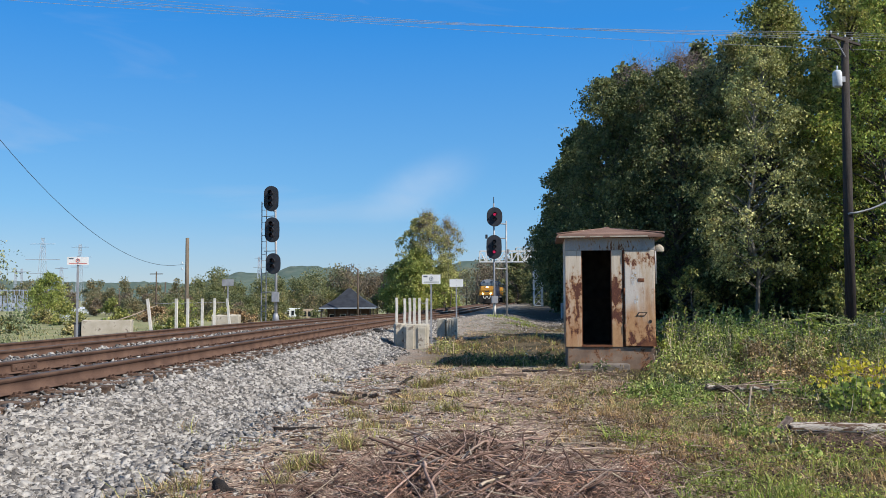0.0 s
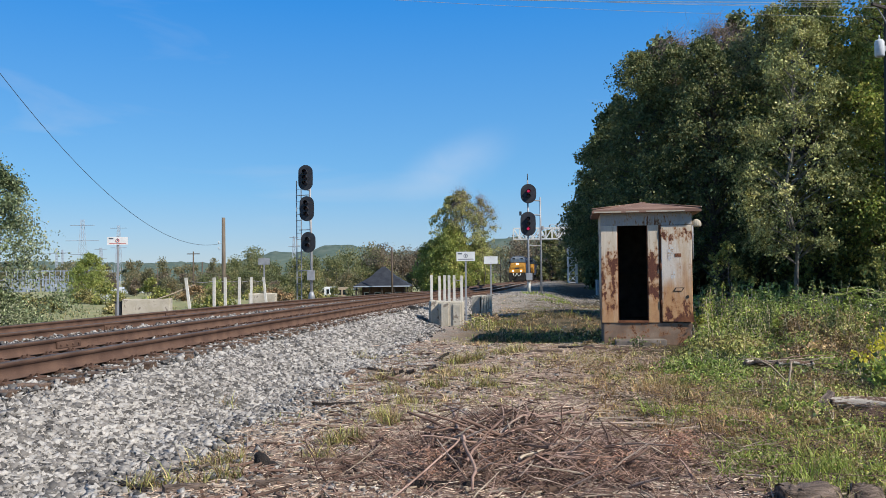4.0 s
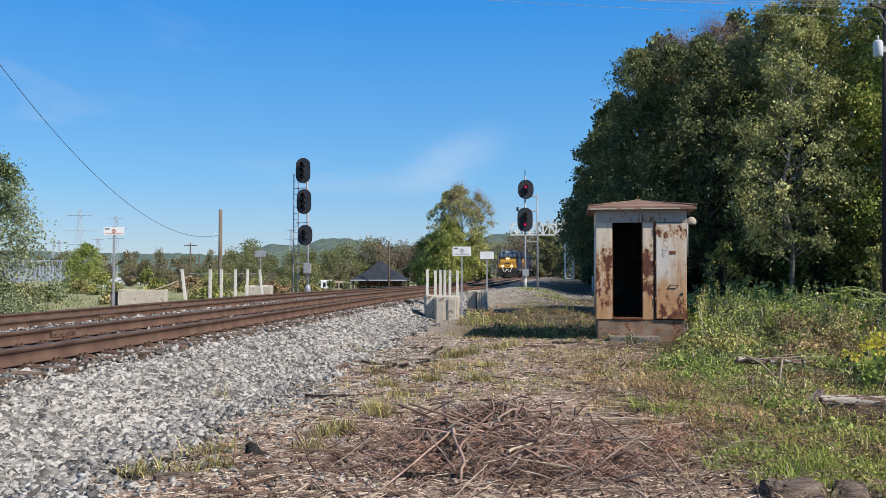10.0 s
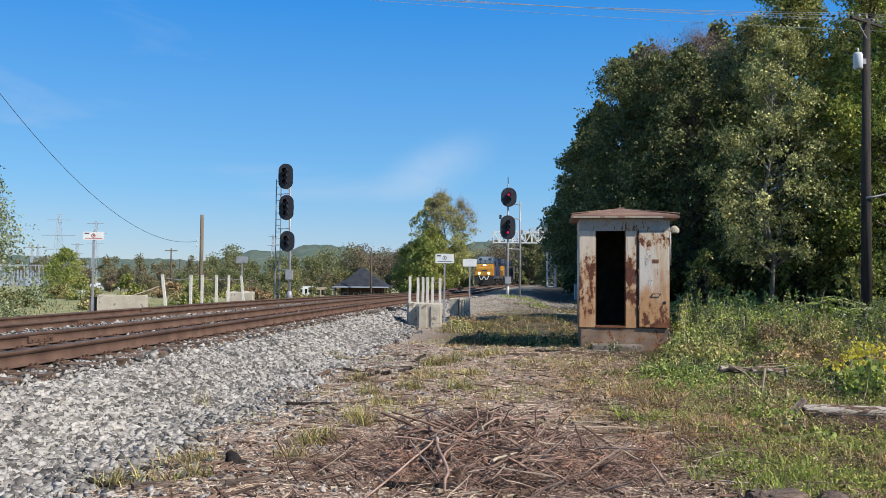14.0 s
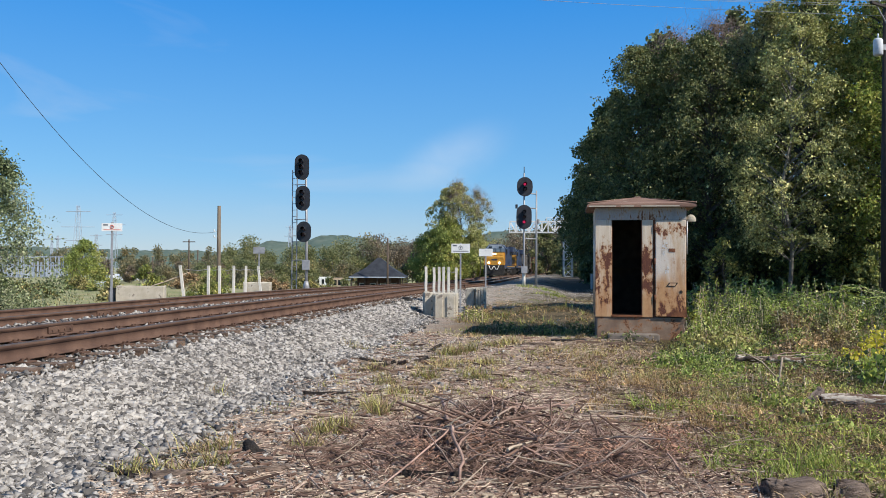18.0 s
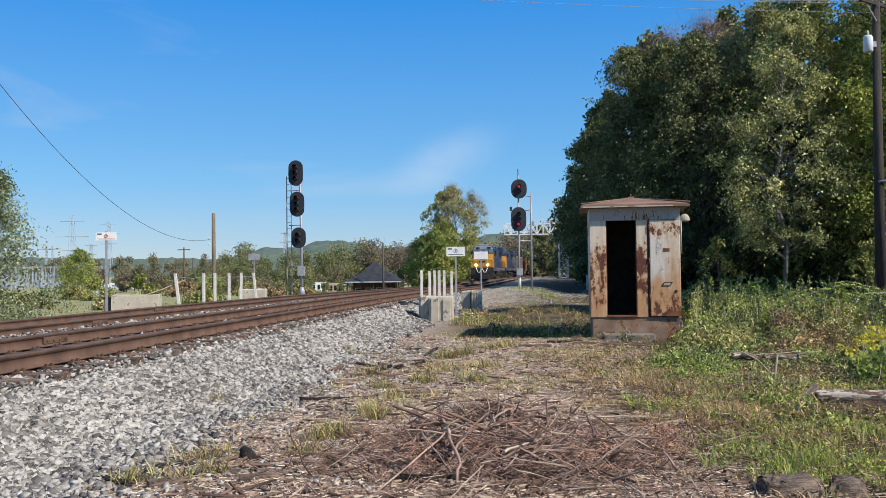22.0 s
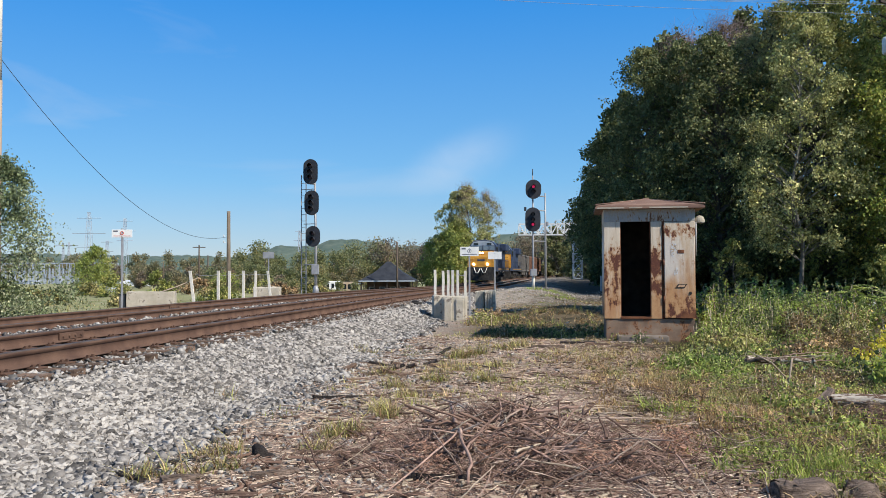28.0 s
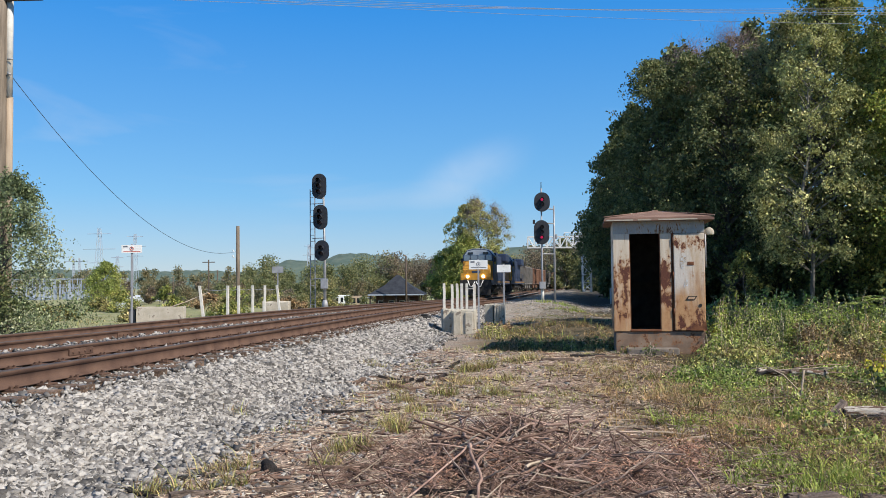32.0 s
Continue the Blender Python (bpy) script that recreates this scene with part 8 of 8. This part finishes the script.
def straws(p, l0, l1, r, g, rise, material):
    """Thin three-sided stalks lying about."""
    n = len(p)
    a = g.uniform(0, 6.28, n)
    L = g.uniform(l0, l1, (n, 1))
    d = np.stack([np.cos(a), np.sin(a), g.uniform(-rise, rise, n)], 1)
    s = np.stack([-np.sin(a), np.cos(a), np.zeros(n)], 1) * r
    u = np.array([0, 0, r * 1.6])
    e = p + d * L
    v = np.stack([p - s, p + s, p + u, e - s * 0.6, e + s * 0.6, e + u * 0.6], 1).reshape(-1, 3)
    i = 6 * np.arange(n)[:, None]
    f = np.concatenate([i + [0, 3, 5, 2], i + [1, 2, 5, 4], i + [0, 1, 4, 3]], 1).reshape(-1, 4)
    return raw_mesh("straws", v, f, material)


brush_pile()
gl = np.random.default_rng(15)


def strew(n, x0, x1, y0, y1, l0, l1, r, material, label, name, keep=None, rise=0.16, lift=0.012):
    x, y = gl.uniform(x0, x1, n), y0 + (y1 - y0) * gl.uniform(0, 1, n) ** 1.4
    if keep is not None:
        k = keep(x, y)
        heap = np.exp(-((x - 0.38) / 1.15) ** 2 - ((y - 7.35) / 1.0) ** 2)
        if material in ("straw", "stick"):
            k = k & (gl.uniform(size=len(x)) > 0.35 * heap)
        x, y = x[k], y[k]
    tagged(hang(name, straws(np.stack([x, y, land(x, y) + lift], 1), l0, l1, r, gl, rise, M[material]), None), label, "litter", kind="stuff")


clear = lambda x, y: (x > near_x(y) + 2.5 + 0.25 * gl.normal(size=len(x))) & (x < 2.6 + 0.05 * y + 0.4 * gl.normal(size=len(x)))
strew(26000, -3.2, 4.0, 5.4, 20.0, 0.02, 0.13, 0.0024, "straw", "pale dry stalks strewn on the clearing", "stalk_litter", clear)
strew(4000, -3.0, 4.0, 5.4, 19.0, 0.03, 0.14, 0.004, "twig_dark", "gap-dark old twigs strewn on the clearing", "twig_litter", clear)
strew(13000, -3.0, 4.0, 5.4, 19.0, 0.03, 0.16, 0.003, "stick", "brown twigs strewn on the clearing", "twig_litter", clear)
strew(420, -1.8, 3.6, 8.5, 20.0, 0.12, 0.5, 0.007, "pale_stick", "bleached branches strewn on the clearing", "branch_litter", clear)
strew(900, -1.8, 3.6, 5.8, 19.5, 0.06, 0.3, 0.014, "twig_dark", "broken dark wood chips on the clearing", "chip_litter", clear)
strew(1700, -1.9, 3.4, 5.8, 19.0, 0.03, 0.10, 0.012, "pale_stick", "pale chips of broken wood on the clearing", "chip_litter", clear)
strew(260, -2.4, 3.6, 5.8, 19.0, 0.12, 0.45, 0.009, "stick", "broken bark and branch pieces on the clearing", "bark_litter", clear)
for x, y, n, r in ((1.70, 7.35, 420, 0.09), (0.62, 7.25, 150, 0.08), (0.15, 6.9, 130, 0.12), (-0.35, 6.6, 150, 0.08), (-0.2, 7.1, 80, 0.1), (1.0, 6.6, 160, 0.12)):
    x, y = x + gl.normal(size=n) * r, y + gl.normal(size=n) * r
    tagged(hang("bark_shreds", straws(np.stack([x, y, land(x, y) + gl.uniform(0.03, 0.26, n)], 1), 0.015, 0.05, 0.0045, gl, 0.8, M["bark_red"]), None), "shredded reddish inner bark on the brush", "litter", kind="stuff")
n = 1700
x, y = gl.uniform(2.0, 5.6, n), gl.uniform(5.8, 13.0, n)
k = lumps(x * 1.6, y * 1.6) + gl.normal(size=n) * 0.3 > 0.25
x, y = x[k], y[k]
tagged(hang("twig_litter", straws(np.stack([x, y, land(x, y) + gl.uniform(0.02, 0.12, len(x))], 1), 0.06, 0.3, 0.004, gl, 0.3, M["twig_dark"]), None), "dark dead twigs caught in the rough grass", "litter", kind="stuff")
tagged(hang("twig_litter", straws(np.stack([x[::2], y[::2], land(x[::2], y[::2]) + gl.uniform(0.04, 0.16, len(x[::2]))], 1), 0.06, 0.35, 0.003, gl, 0.3, M["stick"]), None), "grey dead twigs caught in the rough grass", "litter", kind="stuff")
n = 1500
x, y = 4.5 + gl.normal(size=n) * 0.5, 9.0 + gl.normal(size=n) * 0.2
tagged(hang("twig_litter", straws(np.stack([x, y, land(x, y) + gl.uniform(0.0, 0.08, n)], 1), 0.06, 0.24, 0.004, gl, 0.35, M["twig_dark"]), None), "dark dead twigs heaped before the pale log", "litter", kind="stuff")
# fallen leaves
n = 5200
x, y = gl.uniform(-2.2, 3.2, n), 5.5 + 9 * gl.uniform(0, 1, n) ** 1.5
k = clear(x, y) & (lumps(x * 2, y * 2, 1.0) + gl.normal(size=n) * 0.4 > 0.2)
v, f = leaves(np.stack([x[k], y[k], land(x[k], y[k]) + 0.02], 1), 0.026, gl, lean=0.0, long=1.3)
tagged(hang("fallen_leaves", raw_mesh("fallen_leaves", v, f, M["brown_leaf"]), None), "reddish brown fallen leaves and bark flakes", "litter", kind="stuff")


def log_piece(name, x, y, z, a, L, r, material, label, seed, tilt=0.0, n=20, category="log", bend=0.02):
    rng = random.Random(seed)
    t = thing(name, pose(x, y, z, 0, tilt, a), label, category, "logs beside the clearing")
    b = bmesh.new()
    m = 9
    tube(b, [(-L / 2 + L * k / m, bend * math.sin(0.7 * k + seed), bend * 0.5 * math.sin(1.1 * k + 2 * seed)) for k in range(m + 1)], [r * rng.uniform(0.9, 1.06) for _ in range(m + 1)], n, False)
    for q in b.verts:
        q.co += Vector((rng.uniform(-0.02, 0.02), rng.uniform(-1, 1) * r * 0.10, rng.uniform(-1, 1) * r * 0.10))
    for q in b.verts:
        a = math.atan2(q.co.z, q.co.y)
        s = 1 + 0.07 * math.sin(9 * a + seed) * (r > 0.1)
        q.co.y, q.co.z = q.co.y * s, q.co.z * s
    part("bark", b, M[material], t)
    for s in (-1, 1):
        b = bmesh.new()
        tube(b, [(s * (L / 2 - 0.03), 0, 0), (s * (L / 2 - 0.005), 0, 0)], [r * 0.9, r * 0.88], n)
        part("cut_end", b, M[material], t)


log_piece("cut_log", 2.245, 6.08, 0.03, 2, 0.38, 0.135, "log", "short cut log with grey ridged bark", 1)
log_piece("cut_log", 2.68, 6.14, 0.02, -8, 0.19, 0.12, "log", "split cut log with grey ridged bark", 2)
log_piece("pale_log", 5.0, 9.85, 0.15, -2, 2.0, 0.062, "log_pale", "long pale barkless log in the weeds", 3)
log_piece("fallen_log", 4.65, 13.2, 0.25, 2, 1.0, 0.038, "log_pale", "grey barkless dead trunk lying over the weeds", 7, bend=0.05)
log_piece("fallen_log", 4.35, 13.1, 0.27, -6, 0.5, 0.028, "log", "grey broken length of trunk lying over the weeds", 8, bend=0.05)
log_piece("rotten_log", 4.75, 9.2, 0.10, 14, 0.62, 0.05, "log", "dark rotten branch under the pale log", 12, bend=0.05)
log_piece("rotten_log", 4.35, 9.05, 0.06, -12, 0.5, 0.04, "char", "dark rotten branch under the pale log", 13, bend=0.05)
log_piece("charred_chunk", -1.67, 7.15, 0.08, -40, 0.24, 0.055, "char", "charred black chunk of wood", 9, 25)
log_piece("charred_chunk", -2.25, 6.95, 0.06, 10, 0.26, 0.05, "char", "charred black chunk of wood", 10)
log_piece("charred_chunk", -1.95, 6.85, 0.05, -20, 0.3, 0.04, "char", "charred black chunk of wood", 11)


def splinter(x, y, a, L, w, h, material, label, seed, tilt=0.0):
    """A flat broken length of old tie timber with ragged ends."""
    rng = random.Random(seed)
    t = thing("broken_timber", pose(x, y, float(land(x, y)) + h * 0.4 + abs(math.sin(radians(tilt))) * L * 0.4, rng.uniform(-12, 12), tilt, a), label, "timber", "broken timbers on the ground")
    n = 5
    top = [(-L / 2 + L * k / n + rng.uniform(-1, 1) * L * 0.05, w / 2 * rng.uniform(0.5, 1.0)) for k in range(n + 1)]
    low = [(-L / 2 + L * k / n + rng.uniform(-1, 1) * L * 0.05, -w / 2 * rng.uniform(0.5, 1.0)) for k in range(n, -1, -1)]
    b = prism(bmesh.new(), low + top, "z", -h / 2, h / 2)
    for q in b.verts:
        q.co.z += rng.uniform(-0.25, 0.25) * h
    part("splinter", b, M[material], t)


for k, (x, y, a, L, w, tilt) in enumerate(((3.55, 9.95, 4, 0.6, 0.14, 0), (3.95, 9.9, 35, 0.34, 0.13, -28), (4.15, 9.0, -4, 0.7, 0.12, 0), (4.6, 9.2, 12, 0.5, 0.1, 5), (4.9, 9.5, -20, 0.5, 0.06, 0), (4.3, 9.6, 60, 0.4, 0.05, 8))):
    splinter(x, y, a, L, w, 0.06, "log", "grey broken slab of bark in the grass", 80 + k, tilt)
rng_t = random.Random(17)
for k in range(20):
    splinter(-1.05 + rng_t.gauss(0, 0.45), 13.9 + rng_t.gauss(0, 0.7), rng_t.uniform(-50, 50), rng_t.uniform(0.15, 0.45), rng_t.uniform(0.04, 0.09), 0.04, rng_t.choice(("char", "log", "tie")), "dark broken piece of old tie timber", k, rng_t.choice((0, 0, 6, 14, -20)))
for k, (x, y, a, L) in enumerate(((-2.55, 6.5, -40, 0.4), (-2.1, 6.35, 20, 0.3), (-1.2, 7.3, -12, 0.45), (-0.2, 6.4, -6, 0.5), (-1.45, 6.5, 30, 0.35), (2.75, 17.1, -8, 0.9), (2.2, 17.6, 10, 0.7), (1.5, 16.6, -5, 0.6), (3.3, 16.9, 15, 0.5), (-1.6, 10.6, 5, 0.6), (-0.6, 11.3, -14, 0.5), (0.4, 6.3, 8, 0.4), (0.75, 7.0, -4, 0.5))):
    splinter(x, y, a, L, 0.08, 0.05, ("char", "log", "tie")[k % 3], "dark broken piece of old timber", 40 + k)
t = thing("forked_stick", pose(3.98, 11.1, 0.05), "pale bare forked stick standing in the grass", "stick")
part("stem", tube(bmesh.new(), [(0, 0, -0.1), (0.02, 0, 0.18), (0.06, 0, 0.44)], [0.016, 0.014, 0.012], 7), M["pale_stick"], t)
part("side_branch", tube(bmesh.new(), [(-0.02, 0, 0.2), (-0.18, 0.05, 0.38), (-0.45, 0.1, 0.52)], [0.010, 0.009, 0.006], 6), M["pale_stick"], t)

rng_b = random.Random(23)
for k in range(9):
    b = bmesh.new()
    L = rng_b.uniform(0.5, 1.0)
    x, y = 4.85 + rng_b.gauss(0, 0.18), 13.55 + rng_b.gauss(0, 0.12)
    a = rng_b.uniform(-0.25, 0.25)
    stick_mesh(b, (x - L / 2, y, float(land(x, y)) + rng_b.uniform(0.12, 0.26)), a, rng_b.uniform(-0.08, 0.08), L, rng_b.uniform(0.005, 0.012), rng_b, 6)
    tagged(part("dead_stick", b, M[rng_b.choice(("pale_stick", "stick", "stick_brown"))]), "grey dead stick lying over the weeds", "stick", "sticks over the weeds")

# ---- ballast ----
def stones(name, x, y, z, size, seed, label, material="stone"):
    """Crushed stone: irregular lumps in one mass."""
    g = np.random.default_rng(seed)
    n = len(x)
    c = np.array([(-1, -1, -1), (1, -1, -1), (0.1, 1, -1), (-1, -1, 1), (1, -1, 1), (0.1, 1, 1)], float) * 0.55
    s = size * g.uniform(0.5, 1.4, (n, 1, 1)) * g.uniform(0.55, 1.3, (n, 1, 3))
    v = (c[None] + g.uniform(-0.34, 0.34, (n, 6, 3))) * s
    v[:, 3:] *= np.stack([g.uniform(0.25, 1, n), g.uniform(0.25, 1, n), np.ones(n)], 1)[:, None]
    q = g.normal(size=(n, 4))
    q /= np.linalg.norm(q, axis=1)[:, None]
    w, a, b, d = q.T
    R = np.stack([1 - 2 * (b * b + d * d), 2 * (a * b - d * w), 2 * (a * d + b * w), 2 * (a * b + d * w), 1 - 2 * (a * a + d * d), 2 * (b * d - a * w), 2 * (a * d - b * w), 2 * (b * d + a * w), 1 - 2 * (a * a + b * b)], 1).reshape(n, 3, 3)
    v = np.einsum("nij,nkj->nki", R, v) * [1, 1, 0.72] + np.stack([x, y, z], 1)[:, None]
    f = np.array([(0, 2, 1), (3, 4, 5), (0, 1, 4), (0, 4, 3), (1, 2, 5), (1, 5, 4), (2, 0, 3), (2, 3, 5)])
    faces = (6 * np.arange(n)[:, None, None] + f[None]).reshape(-1, 3)
    tagged(hang(name, raw_mesh(name, v.reshape(-1, 3), faces, M[material]), None), label, "ballast", kind="stuff")


def lay_ballast():
    g = np.random.default_rng(3)
    # the near shoulder, thick close by and thinner far away
    for k, (n, y0, y1, size) in enumerate(((48000, 5.0, 13.0, 0.054), (24000, 13.0, 24.0, 0.061), (9500, 24.0, 50.0, 0.075))):
        y = g.uniform(y0, y1, n)
        spread = 1.62 - 0.6 * ease(18, 28, y) + 0.35 * lumps(y * 1.3, y * 0.7) + 0.22 * g.normal(size=n)
        off = g.uniform(0.0, 1, n) ** 0.9 * np.maximum(spread, 0.4) + 0.42
        x = near_x(y) + 0.72 + off
        stones("ballast", x, y, land(x, y) + 0.01 + g.uniform(0, 0.02, n), size, 40 + k, "grey and white crushed stone ballast shoulder")
    n = 9000
    y = 5 + 40 * g.uniform(0, 1, n) ** 1.4
    x = near_x(y) + 0.72 + g.uniform(0.06, 0.62, n)
    stones("ballast", x, y, near_z(y) - 0.243 + g.uniform(-0.025, 0.035, n), 0.05, 48, "grey crushed stone ballast between tie ends")
    n = 27000
    y = 7 + 46 * g.uniform(0, 1, n) ** 1.9
    c = g.integers(0, 3, n)
    x = np.where(c == 0, near_x(y) + g.uniform(-0.68, 0.68, n), np.where(c == 1, far_x(y) + g.uniform(-0.68, 0.68, n), near_x(y) - g.uniform(0.85, 3.0, n)))
    z = np.where(c == 1, far_z(y), near_z(y)) - 0.24 + g.uniform(0, 0.045, n)
    z = np.where(c == 2, near_z(y) - 0.25 + g.uniform(0.01, 0.07, n), z)
    stones("ballast", x, y, z - 0.01, 0.055, 50, "grey and white crushed stone ballast between the rails")


lay_ballast()
gt = np.random.default_rng(64)
n = 8000
y = 6.0 + 12.5 * gt.uniform(0, 1, n) ** 1.1
x = near_x(y) + 0.72 + 1.75 + (1.0 + 0.9 * ease(9, 16, y)) * np.abs(gt.normal(size=n)) * 0.8
k = lumps(x * 1.9, y * 1.1) + gt.normal(size=n) * 0.45 > -0.1
x, y = x[k], y[k]
stones("ballast", x, y, land(x, y) + 0.004, 0.042, 65, "stray ballast stones thinning out into the litter")
gs = np.random.default_rng(61)
n = 5000
y = 5.6 + 14 * gs.uniform(0, 1, n) ** 1.3
x = near_x(y) + 2.4 + 3.0 * gs.uniform(0, 1, n) ** 1.6
k = lumps(x * 2.2, y * 1.2) + gs.normal(size=n) * 0.5 > -0.25
x, y = x[k], y[k]
stones("gravel", x, y, land(x, y) + 0.008, 0.028, 63, "thin scatter of gravel in the litter", "gravel")


# gravel over the bank and beside the signal
gb = np.random.default_rng(66)
n = 11000
y = 31 + 32 * gb.uniform(0, 1, n) ** 1.2
x = near_x(y) + 2.6 + 6.5 * gb.uniform(0, 1, n) ** 1.3
k = lumps(x * 0.8, y * 0.35) + gb.normal(size=n) * 0.45 > 0.0
x, y = x[k], y[k]
stones("gravel", x, y, land(x, y) + 0.0, 0.05, 67, "loose gravel over the bank beside the line", "gravel")


# ---- ties ----
def lay_ties():
    me, pl = tie_mesh(), plate_mesh()
    g = random.Random(8)
    for track, cx, cz, y0, y1 in ((near_track, near_x, near_z, 6.0, 64.0), (far_track, far_x, far_z, 10.0, 64.0)):
        y = y0
        while y < y1:
            m = pose(float(cx(y)), y, float(cz(y)) - 0.195, 0, 0, -7.0 + g.uniform(-1.5, 1.5))
            for name, data in (("tie", me), ("tie_plate", pl)):
                ob = new(name, data)
                ob.parent = track
                ob.matrix_basis = m @ Matrix.Translation((g.uniform(-0.05, 0.05) if name == "tie" else 0, 0, 0))
            y += 0.52


lay_ties()

# ---- rail joints ----
for track, cx, cz, side, y in ((far_track, far_x, far_z, 1, 18.0), (far_track, far_x, far_z, -1, 24.0), (near_track, near_x, near_z, 1, 27.5), (near_track, near_x, near_z, -1, 12.4)):
    b = bmesh.new()
    for s in (-1, 1):
        box(b, s * 0.024 - 0.012, s * 0.024 + 0.012, -0.3, 0.3, -0.145, -0.05, 0.004)
    for k in range(4):
        tube(b, [(-0.055, -0.222 + 0.148 * k, -0.095), (0.055, -0.222 + 0.148 * k, -0.095)], 0.018, 6)
    ob = part("joint_bar", b, M["rail_side"], track, "bolted rusty joint bar")
    ob.matrix_basis = pose(float(cx(y)) + side * 0.753, y, float(cz(y)), 0, 0, -7.0)


motions()
